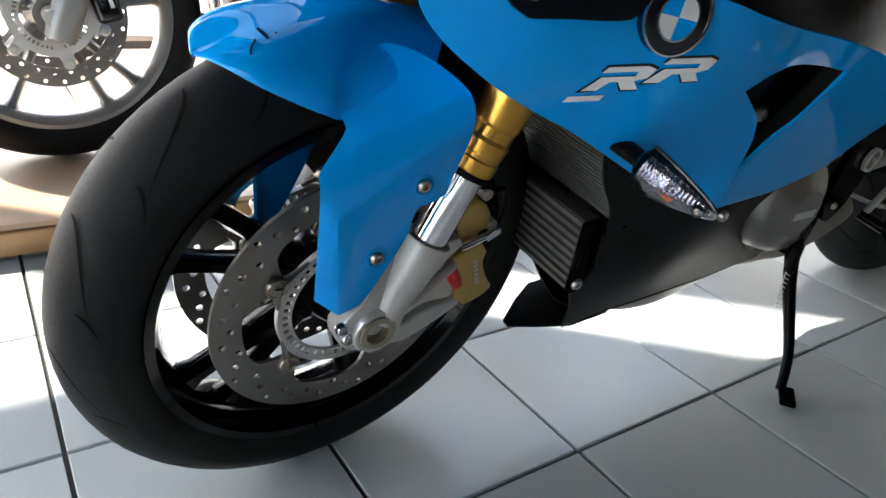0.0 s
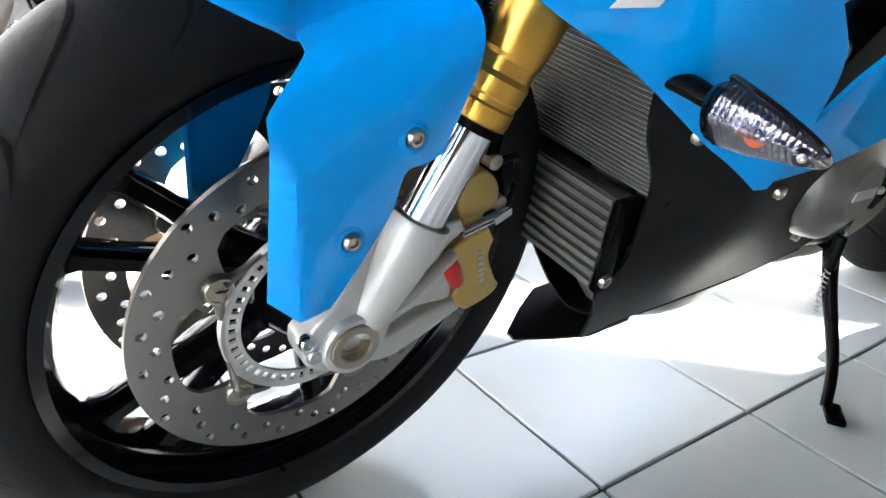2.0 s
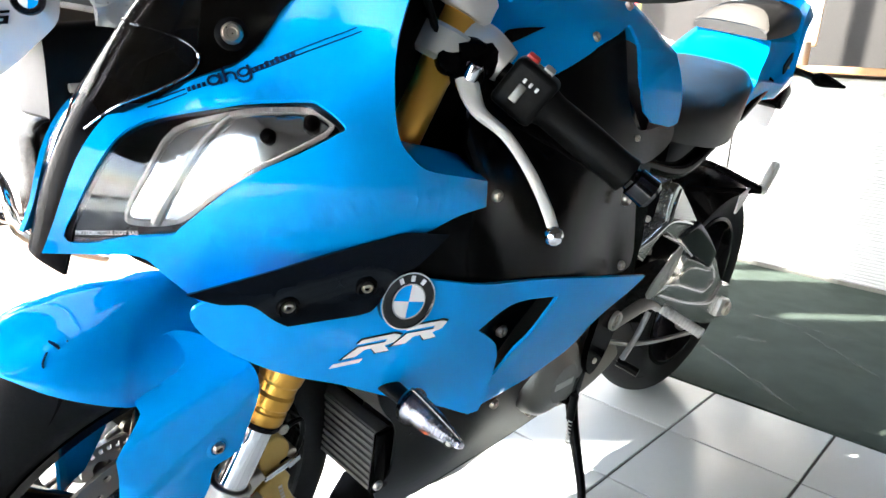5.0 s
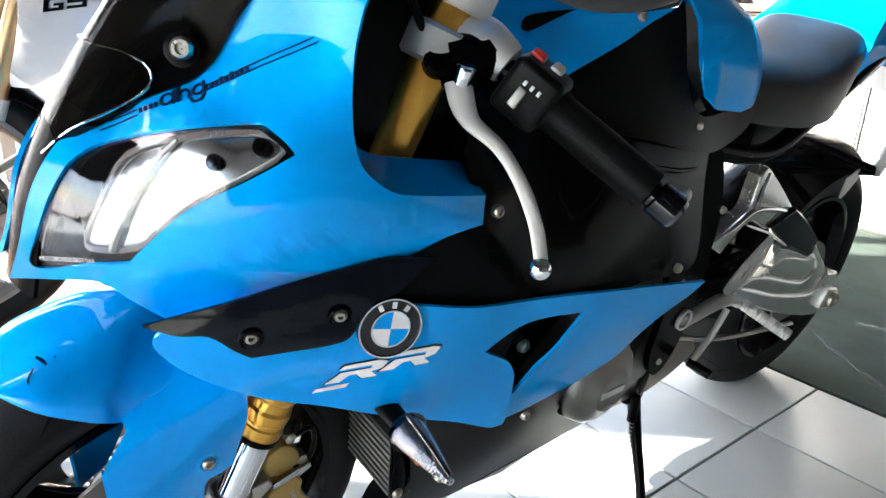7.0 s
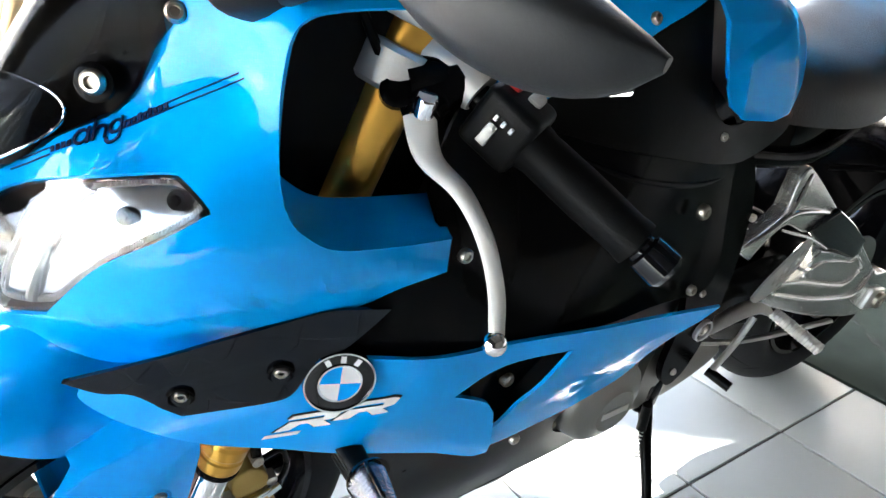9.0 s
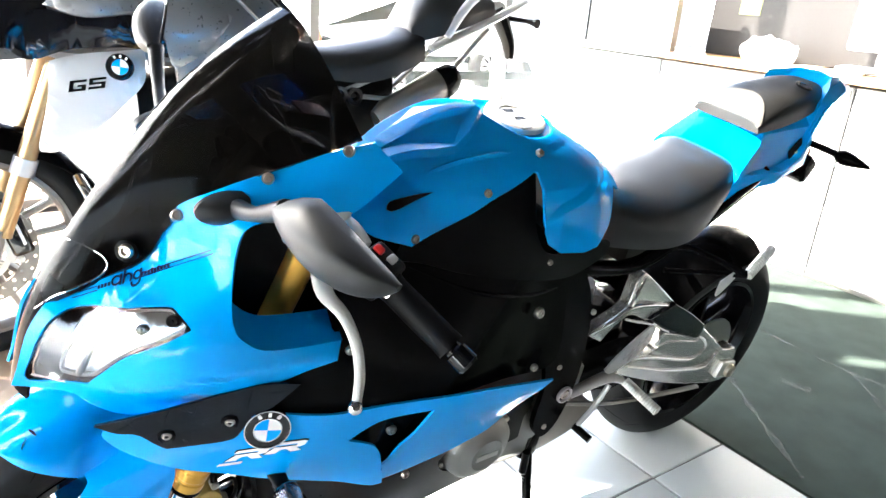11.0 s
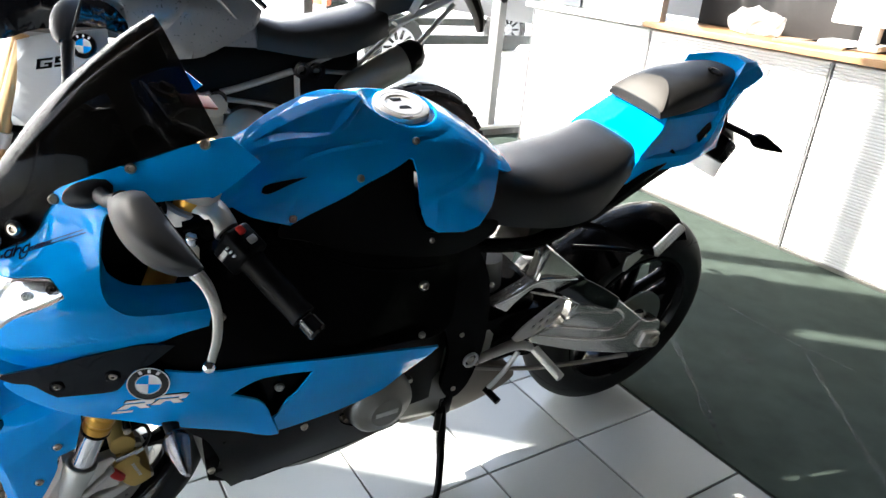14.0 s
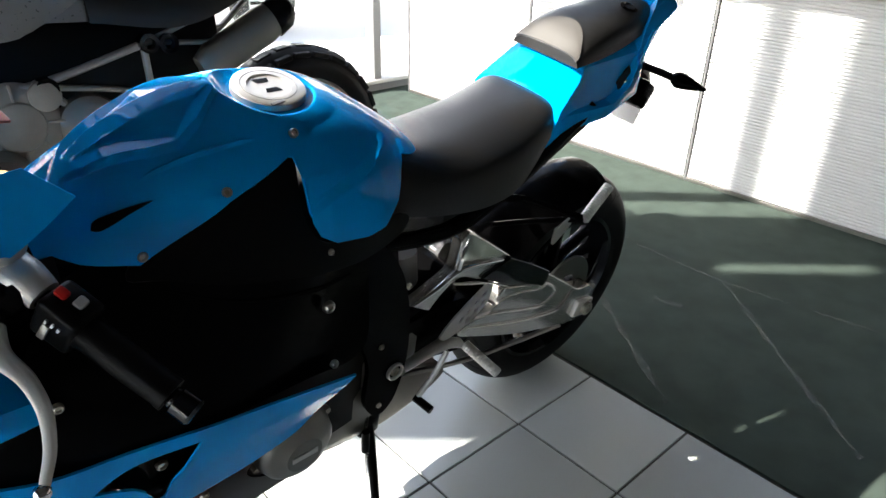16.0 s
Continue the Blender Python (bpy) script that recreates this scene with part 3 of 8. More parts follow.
for side in (1, -1):
    foot, top = fork_end(side)
    lean = along(foot, top)
    flip = Matrix() if side > 0 else Matrix.Translation((0, 0.08, 0)) @ Matrix.Diagonal((1, -1, 1, 1))
    leg = part("fork_leg", lathe([(0, 0.19), (0.0225, 0.19), (0.0232, 0.193), (0.0232, 0.203), (0.0221, 0.205), (0.0221, 0.2085), (0.0232, 0.2105), (0.0236, 0.222), (0.0222, 0.226), (0.0222, 0.2355), (0.0238, 0.239), (0.0248, 0.25), (0.0252, 0.262), (0.0255, 0.4), (0.026, 0.585), (0.0265, 0.59), (0.0265, 0.684), (0.024, 0.686), (0.024, 0.694), (0, 0.694)], 48, lean), GOLD, bike, "gold anodised fork tube", angle=16)
    part("yoke_clamp", lathe([(0.0262, 0.654), (0.034, 0.654), (0.037, 0.658), (0.037, 0.68), (0.034, 0.684), (0.0262, 0.684)], 40, lean, close=True), ALU, leg, "machined top yoke clamp ring")
    part("bar_clamp", lathe([(0.0262, 0.602), (0.036, 0.602), (0.0395, 0.606), (0.0395, 0.632), (0.036, 0.636), (0.0262, 0.636)], 40, lean, close=True), ALU, leg, "cast handlebar clamp")
    part("slider_tube", lathe([(0.0186, 0.06), (0.0186, 0.2)], 40, lean), CHROME, leg, "polished inner fork tube")
    part("dust_seal", lathe([(0.0186, 0.1835), (0.0228, 0.1835), (0.0234, 0.186), (0.0234, 0.19), (0.0186, 0.19)], 40, lean, close=True), BLACK_SATIN, leg)
    bm = lathe([(0, 0.0), (0.014, 0.005), (0.0185, 0.03), (0.0222, 0.06), (0.0246, 0.085), (0.0252, 0.106), (0.0244, 0.1085), (0.0215, 0.1085), (0.0205, 0.105), (0.0186, 0.103)], 40, lean)
    slab(FOOT, lambda u, w: 0.083 - 0.12 * max(0.0, w - 0.33), 0.026, 0.005, flip, bm)
    boss = flip @ Matrix.Translation(P(0.0085, 0.075, 0.2946)) @ Matrix.Rotation(radians(90), 4, "X")
    lathe([(0.0125, -0.03), (0.026, -0.03), (0.0268, -0.01), (0.0262, 0.012), (0.0248, 0.0145), (0.0212, 0.0145), (0.0212, 0.012), (0.0125, 0.012)], 40, boss, bm, close=True)
    part("fork_foot", bm, ALU, leg, "sand-cast aluminium axle clamp")
    part("axle_nut", lathe([(0.0125, 0.006), (0.0128, 0.0155), (0.0138, 0.0165), (0.0196, 0.0165), (0.0206, 0.0155), (0.0206, 0.006)], 36, boss, close=True), AXLE_STEEL, leg, "hollow steel axle end")
    part("axle_bore", lathe([(0.0128, 0.0155), (0.0118, 0.0105), (0.0108, 0.0105), (0.0105, 0.0092), (0.0085, 0.0092), (0.008, 0.006), (0.0035, 0.006), (0.003, 0.004), (0, 0.004)], 30, boss), AXLE_STEEL, leg)
    for u, w in ((-0.029, 0.3045), (-0.0215, 0.2895)):
        q = Matrix.Translation(flip @ P(u, 0.079, w)) @ Matrix.Rotation(radians(90 * side), 4, "X")
        part("clamp_bolt", lathe([(0, 0), (0.0068, 0), (0.0072, 0.004), (0.0062, 0.0068), (0.0044, 0.0068), (0.0036, 0.003), (0, 0.003)], 16, q), CHROME, leg)
    part("caliper_bracket", slab(LOW_ARM, lambda u, w: 0.077 - 0.09 * (u - 0.03), 0.02, 0.0045, flip), ALU, leg)
    part("caliper_bracket", slab(WEB, lambda u, w: 0.073, 0.02, 0.005, flip), ALU, leg)
    part("bracket_rib", tube([flip @ P(u, 0.0745, w) for u, w in ((0.04, 0.305), (0.06, 0.318), (0.08, 0.337), (0.1, 0.352))], [0.004, 0.0075, 0.008, 0.006], 10, None, 4, 0.7), ALU, leg)
    caliper = part("brake_caliper", slab(CAL_LOW, lambda u, w: 0.068, 0.07, 0.003, flip), GOLD_CAL, leg, "dull gold four-piston brake caliper")
    part("caliper_body", slab(CAL_UP, lambda u, w: 0.066, 0.06, 0.004, flip), GOLD_CAL, caliper)
    part("caliper_bridge", slab(outline([(0.118, 0.36, 1), (0.139, 0.366, 1), (0.143, 0.382, 1), (0.118, 0.377, 1)]), lambda u, w: 0.056, 0.05, 0.002, flip), GOLD_CAL, caliper)
    for k in range(6):
        u, w = 0.1335 + 0.0021 * k, 0.3445 - 0.0062 * k
        part("caliper_lettering", panel([(u - 0.003, w - 0.0012), (u - 0.0017, w - 0.0052), (u + 0.0034, w - 0.0038), (u + 0.0021, w + 0.0002)], lambda u, w: 0.0686, 0.0008, 0, 1, 0.05, m=flip), ALU, caliper)
    for w in (0.37, 0.3745):
        part("pad_pin", rod(flip @ P(0.106, 0.072, w - 0.003), flip @ P(0.152, 0.07, w + 0.008), 0.0026, 8), CHROME, caliper)
    part("pad_clip", panel([(0.136, 0.378), (0.152, 0.386), (0.154, 0.379), (0.139, 0.371)], lambda u, w: 0.074, 0.0015, 0, 1, 0.05, m=flip), CHROME, caliper)
    part("red_seal", tube([flip @ P(0.096, 0.07, 0.345), flip @ P(0.104, 0.071, 0.332), flip @ P(0.113, 0.069, 0.318)], [0.0075, 0.0085, 0.0075], 12, None, 4), RED, caliper)
    for u, w in ((0.161, 0.299), (0.146, 0.386), (0.13, 0.425)):
        q = flip @ Matrix.Translation(P(u, 0.058, w)) @ Matrix.Rotation(radians(90), 4, "X")
        part("banjo_bolt", lathe([(0, -0.006), (0.0066, -0.006), (0.0066, 0.008), (0.0045, 0.0095), (0, 0.0095)], 6 * 3, q), BOLT, caliper)
    part("brake_hose", tube([flip @ P(*q) for q in ((0.131, 0.058, 0.424), (0.1297, 0.058, 0.4466), (0.131, 0.06, 0.47), (0.145, 0.05, 0.53), (0.16, 0.04, 0.6))], [0.0062, 0.0062, 0.0045, 0.0045, 0.0045], 10, None, 5), BLACK_SATIN, caliper)
    part("hose_loop", tube([flip @ P(*q) for q in ((0.134, 0.06, 0.421), (0.158, 0.058, 0.424), (0.1665, 0.056, 0.4), (0.162, 0.056, 0.378), (0.145, 0.058, 0.362))], 0.0034, 8, None, 5), BLACK_MATT, caliper)
part("front_axle", rod(WHEEL_TURN @ (HUB + Vector((0, -0.1, 0))), WHEEL_TURN @ (HUB + Vector((0, 0.1, 0))), 0.0125), ALU_DARK, bike)

# front mudguard: crown over the tyre and cheek plates down the legs
RIDGE = spline([(-0.142, -0.022, 0.5455), (-0.12, -0.027, 0.556), (-0.09, -0.03, 0.5695), (-0.055, -0.032, 0.579), (-0.01, -0.034, 0.586), (0.04, -0.034, 0.586), (0.1, -0.034, 0.577)], 5)
HEM = spline([(-0.142, -0.021, 0.545), (-0.131, 0.012, 0.549), (-0.112, 0.036, 0.543), (-0.089, 0.049, 0.534), (-0.058, 0.058, 0.5225), (-0.034, 0.057, 0.517), (0.03, 0.07, 0.538)], 5)
rows = []
for (ru, rv, rw), (hu, hv, hw) in zip(RIDGE, HEM):
    half = []
    for k in range(13):
        e = math.pi / 2 * k / 12
        x, z = math.sin(e) ** 0.92, math.cos(e) ** 0.85
        half.append((ru + (hu - ru) * x ** 1.3, rv + (hv - rv) * x, hw + (rw - hw) * z))
    rows.append([P(u, v, w) for u, v, w in reversed(half)] + [P(u, 2 * rv - v, w) for u, v, w in half[1:]])
guard = part("front_mudguard", grid(rows, thick=0.0035), BLUE, bike, "glossy blue front mudguard")

FACETS = ((0.0828, 0.06, 0.03), (0.0813, 0.96, 0.1425), (0.4923, 0.6776, -0.77), (0.752, 0.775, -1.27), (0.2322, 0.3, -0.28))   # v = c + cu u + cw w


def GUARD(u, w):
    """Cheek plate: flat face, bevelled front edge and two sloping upper facets, with softly rounded creases."""
    v = sorted(c + cu * u + cw * w for c, cu, cw in FACETS)
    k = max(0.0, 1 - (v[1] - v[0]) / 0.006)
    return max(0.03, v[0] - 0.0008 * k * k)


CREASES = []
for p, q in ((0, 1), (0, 2), (0, 4), (1, 2), (2, 3), (2, 4), (3, 4)):
    c, cu, cw = [FACETS[p][k] - FACETS[q][k] for k in range(3)]
    CREASES.append(((-c * cu / (cu * cu + cw * cw), 0, -c * cw / (cu * cu + cw * cw)), (cu, 0, cw)))
CHEEK = outline([(-0.0445, 0.5235, 1), (-0.034, 0.55), (-0.012, 0.568), (0.02, 0.572), (0.048, 0.56), (0.06, 0.542), (0.0613, 0.517), (0.0577, 0.498), (0.0476, 0.4558, 1), (0.0355, 0.4495), (0.0235, 0.4455), (0.0195, 0.436), (0.016, 0.413), (-0.0034, 0.369), (-0.0193, 0.34, 1), (-0.0398, 0.3315, 1), (-0.0585, 0.3425, 1), (-0.0638, 0.4153), (-0.0679, 0.4733), (-0.0672, 0.479), (-0.0635, 0.4854), (-0.0445, 0.5104), (-0.042, 0.5155)])
for side, m in ((1, Matrix()), (-1, MIRROR)):
    part("guard_cheek", panel(CHEEK, GUARD, 0.0035, 0.0, 1, 0.008, m=m, edge=0.0, cuts=CREASES), BLUE, guard, "glossy blue fork cover plate", angle=26)
for u, w in ((0.0228, 0.469), (-0.0109, 0.395)):
    part("screw_dimple", lathe([(0.0072, 0.0005), (0.0085, 0.0012), (0.0125, 0.0002), (0.0072, -0.001)], 24, along(P(u, GUARD(u, w), w), P(u, 1, w)), close=True), BLUE, guard)
    bolt(P(u, GUARD(u, w) + 0.0005, w), (0, -1, 0.0), 0.0066, guard, "steel fastening screw")

# ---- bodywork
FAIR = field([(-0.023, 0.637, 0.119), (0.031, 0.64, 0.15), (0.106, 0.662, 0.177), (0.15, 0.652, 0.187), (0.2, 0.624, 0.205), (0.178, 0.717, 0.208), (0.19, 0.505, 0.157), (0.05, 0.573, 0.14), (0.125, 0.537, 0.151), (0.35, 0.462, 0.179), (0.3526, 0.4217, 0.162), (0.3, 0.449, 0.158), (0.18, 0.56, 0.182), (0.343, 0.538, 0.198), (0.407, 0.606, 0.215), (0.652, 0.589, 0.216), (0.584, 0.464, 0.177), (0.64, 0.512, 0.185), (0.45, 0.431, 0.17), (0.3, 0.65, 0.213), (0.256, 0.47, 0.156), (0.5, 0.62, 0.218)])
DUCT = outline([(0.268, 0.59, 1), (0.292, 0.606), (0.319, 0.615), (0.36, 0.614), (0.405, 0.608, 1), (0.379, 0.553), (0.366, 0.53), (0.36, 0.49, 1), (0.35, 0.474, 1), (0.338, 0.52), (0.321, 0.551), (0.305, 0.566)])
SIDE = outline([(-0.028, 0.64), (-0.012, 0.657), (0.03, 0.668), (0.09, 0.672), (0.176, 0.668), (0.243, 0.656), (0.3, 0.647), (0.393, 0.636), (0.52, 0.612), (0.655, 0.587, 1), (0.64, 0.54), (0.625, 0.512), (0.58, 0.466), (0.53, 0.447), (0.48, 0.434), (0.41, 0.4275), (0.372, 0.422), (0.3526, 0.4205, 1), (0.3, 0.449), (0.256, 0.47), (0.19, 0.5045), (0.125, 0.538), (0.073, 0.56), (0.03, 0.583), (-0.01, 0.612)])


def SKIRT(u, w):
    """The flank, with its lower rear part set back behind a step below the air outlet."""
    past = u - 0.352 - 0.33 * (0.474 - w)
    return FAIR(u, w) - 0.008 * min(1.0, max(0.0, past / 0.003)) * min(1.0, max(0.0, (0.56 - w) / 0.07))


STEP_CUTS = [((0.352 + d, 0, 0.474), (1, 0, 0.33)) for d in (0.0, 0.003)]
for side in (1, -1):
    fair = part("side_fairing", panel(SIDE, SKIRT, 0.004, 0, side, 0.013, [DUCT], cuts=STEP_CUTS), BLUE, bike, "glossy blue side fairing with air outlet")
    part("outlet_liner", panel(outline([(0.25, 0.6), (0.32, 0.63), (0.42, 0.62), (0.39, 0.54), (0.36, 0.46), (0.33, 0.49), (0.3, 0.55)]), FAIR, 0.004, -0.03, side, 0.03), BLACK_SATIN, fair)
    if side > 0:
        bolt(P(0.362, 0.175, 0.55), (0, -1, 0.1), 0.0085, fair)

MID = field([(0.15, 0.7, 0.185), (0.18, 0.73, 0.192), (0.257, 0.746, 0.19), (0.24, 0.66, 0.207), (0.4, 0.64, 0.21), (0.655, 0.59, 0.178), (0.638, 0.692, 0.152), (0.637, 0.594, 0.176), (0.648, 0.803, 0.133), (0.504, 0.89, 0.100), (0.4, 0.825, 0.078), (0.6, 0.93, 0.088), (0.3, 0.8, 0.13), (0.45, 0.75, 0.148), (0.76, 0.72, 0.125), (0.78, 0.8, 0.125), (0.3, 0.88, 0.085)])
MIDP = outline([(0.13, 0.69), (0.14, 0.722), (0.16, 0.74), (0.236, 0.742), (0.24, 0.79, 1), (0.3, 0.83), (0.38, 0.84), (0.46, 0.858), (0.6, 0.86, 1), (0.7, 0.78), (0.735, 0.73), (0.72, 0.6), (0.66, 0.575), (0.52, 0.6), (0.393, 0.625), (0.25, 0.645), (0.15, 0.655)])
for side in (1, -1):
    mid = part("black_side_panel", panel(MIDP, MID, 0.004, -0.008, side, 0.018), BLACK_SATIN, bike, "satin black inner side fairing")
    up = outline([(0.38, 0.815), (0.5, 0.885), (0.6, 0.928), (0.612, 0.92), (0.613, 0.835), (0.66, 0.79), (0.79, 0.795), (0.8, 0.76), (0.72, 0.735), (0.55, 0.77), (0.43, 0.795)])
    part("knee_panel", panel(up, MID, 0.004, 0.004, side, 0.018), BLACK_MATT, bike, "matt black plastic panel below the tank")
    for run in (((0.4, 0.79), (0.5, 0.752), (0.62, 0.722), (0.7, 0.712)),):
        part("crease", tube([P(u, side * (MID(u, w) - 0.008), w) for u, w in run], [0.001, 0.004, 0.004, 0.001], 8, None, 5), BLACK_SATIN, mid)
    if side > 0:
        for u, w, r in ((0.638, 0.692, 0.010), (0.637, 0.594, 0.007), (0.257, 0.746, 0.0065), (0.648, 0.78, 0.005)):
            bolt(P(u, MID(u, w) + 0.006, w), (0, -1, 0.15), r, mid)

# dark winglet with two screws
wing_v = curve_of([(-0.036, 0.117), (0.03, 0.154), (0.106, 0.181), (0.189, 0.205)])


def WING(u, w):
    crease = np.interp(u, (0.0, 0.025, 0.05, 0.1, 0.125, 0.15), (0.655, 0.662, 0.672, 0.6835, 0.682, 0.675))
    deep = 0.0045 * np.interp(u, (0.005, 0.025, 0.115, 0.135), (0, 1, 1, 0))
    return wing_v(u) - 0.3 * (w - 0.668) - deep * min(1.0, max(0.0, (crease - w) / 0.012))


for side in (1, -1):
    w1 = outline([(-0.037, 0.6635, 1), (-0.008, 0.6745), (0.027, 0.687), (0.059, 0.697), (0.096, 0.706), (0.122, 0.7123), (0.146, 0.7165), (0.19, 0.714, 1), (0.155, 0.687), (0.133, 0.679), (0.122, 0.663), (0.112, 0.649), (0.097, 0.644), (0.06, 0.641), (0.034, 0.638, 1), (0.023, 0.644), (0.006, 0.657), (-0.016, 0.657)])
    wing = part("winglet", panel(w1, WING, 0.006, 0.0075, side, 0.006, edge=0.0), WING_GLOSS, bike, "gloss blue-black winglet trim with two screws", angle=30)
    if side > 0:
        for u, w in ((0.036, 0.6545), (0.106, 0.668)):
            part("screw_cup", lathe([(0.0065, 0.0), (0.0105, 0.0), (0.0105, 0.004), (0.009, 0.005), (0.0065, 0.001)], 20, along(P(u, WING(u, w) + 0.0055, w), P(u - 0.35, 1.15, w - 0.1)), close=True), BLACK_SATIN, wing)
            bolt(P(u, WING(u, w) + 0.0065, w), (-0.35, -1, -0.1), 0.0062, wing, "dark screw in a cup")
badge(P(0.151, FAIR(0.151, 0.65) + 0.006, 0.65), (-0.28, -1, 0.1), (0.1, 0, 1), 0.0295, bike)

# headlight cowl, laid out on a slanting plane: a rearward, b up, h outward
CN = Vector((-0.6, 0.7, 0.4)).normalized()
CA = Vector((0.7, 0.6, 0)).normalized()
CB = CA.cross(CN)
CB = CB if CB.z > 0 else -CB
CM = Matrix([[q[k] * (-1 if k == 1 else 1) for q in (CA, -CN, CB)] for k in range(3)]).to_4x4()
FLIP = Matrix.Diagonal((1, -1, 1, 1))


def cab(u, v, w):
    q = Vector((u, v, w))
    return q.dot(CA), q.dot(CB), q.dot(CN)


COWL_SHEET = field([cab(*q) for q in ((-0.104, 0.03, 0.668), (-0.09, 0.033, 0.73), (-0.066, 0.03, 0.785), (-0.088, 0.037, 0.69), (-0.06, 0.045, 0.782), (-0.03, 0.05, 0.8), (-0.012, 0.052, 0.818), (0.032, 0.06, 0.84), (0.024, 0.083, 0.831), (0.064, 0.112, 0.86), (0.099, 0.137, 0.887), (0.045, 0.142, 0.828), (0.059, 0.174, 0.817), (0.008, 0.112, 0.824), (-0.033, 0.1, 0.712), (0.005, 0.145, 0.765), (-0.06, 0.075, 0.7), (0, 0.12, 0.666), (-0.05, 0.07, 0.674), (0.079, 0.186, 0.719), (0.13, 0.198, 0.735), (0.24, 0.198, 0.735), (0.258, 0.185, 0.755), (0.13, 0.197, 0.785), (0.105, 0.188, 0.82), (0.07, 0.092, 0.914), (0.161, 0.128, 0.968), (0.253, 0.142, 1.0), (0.105, 0.16, 0.89), (0.12, 0.165, 0.93), (0.2, 0.155, 0.955), (0.3, 0.155, 0.955))])


def COWL(a, b):
    """The cowl's sheet with a character line under the headlight and an undercut below it."""
    line = np.interp(a, (0.0, 0.054, 0.126, 0.184, 0.221, 0.26, 0.307), (0.592, 0.604, 0.628, 0.649, 0.662, 0.674, 0.681))
    fade = np.interp(a, (0.02, 0.07, 0.28, 0.31), (0, 1, 1, 0.3))
    rise = 0.009 * max(0.0, 1 - (b - line) / 0.06) if b > line else 0.009 - 1.25 * (line - b)
    return COWL_SHEET(a, b) + fade * rise


def cowl_point(a, b, lift=0.0):
    q = CA * a + CB * b + CN * (COWL(a, b) + lift)
    return P(q.x, q.y, q.z)


def cowl_part(name, pts, thick, lift, material, parent, side=1, label="", step=0.012, holes=(), edge=0.0):
    m = CM if side > 0 else FLIP @ CM
    return part(name, panel(pts, COWL, thick, lift, 1, step, holes, m, edge), material, parent, label)


COWLP = outline([(-0.066, 0.58, 1), (-0.03, 0.584), (0.008, 0.587), (0.03, 0.572), (0.055, 0.55), (0.085, 0.536), (0.125, 0.545), (0.18, 0.573), (0.213, 0.597), (0.238, 0.63), (0.275, 0.66), (0.31, 0.678, 1), (0.309, 0.704, 1), (0.259, 0.695), (0.233, 0.693), (0.216, 0.701), (0.206, 0.711), (0.199, 0.73), (0.193, 0.768), (0.193, 0.8), (0.2, 0.829), (0.223, 0.846), (0.291, 0.869), (0.305, 0.874), (0.346, 0.93, 1), (0.309, 0.957, 1), (0.25, 0.926), (0.204, 0.898), (0.154, 0.866), (0.11, 0.838), (0.086, 0.8), (0.075, 0.778), (0.062, 0.762), (0.043, 0.745), (0.008, 0.722), (-0.024, 0.701, 1), (-0.044, 0.658)])
LAMP = outline([(-0.051, 0.596), (-0.041, 0.622), (-0.022, 0.665), (-0.009, 0.685), (0.015, 0.702), (0.079, 0.718), (0.124, 0.728), (0.138, 0.726), (0.16, 0.711), (0.154, 0.703), (0.127, 0.683), (0.09, 0.66), (0.065, 0.637), (0.041, 0.614), (0.034, 0.608), (0.0, 0.601), (-0.035, 0.592)], 3)
MIRROR_CUP = outline([(-0.004, 0.622), (0.01, 0.656), (0.026, 0.692), (0.067, 0.708), (0.124, 0.722), (0.15, 0.711), (0.123, 0.687), (0.088, 0.664), (0.06, 0.64), (0.038, 0.621), (0.004, 0.615)], 3)


def scaled(pts, su, sw, du=0.0, dw=0.0):
    cu, cw = sum(p[0] for p in pts) / len(pts), sum(p[1] for p in pts) / len(pts)
    return [(cu + (a - cu) * su + du, cw + (b - cw) * sw + dw) for a, b in pts]


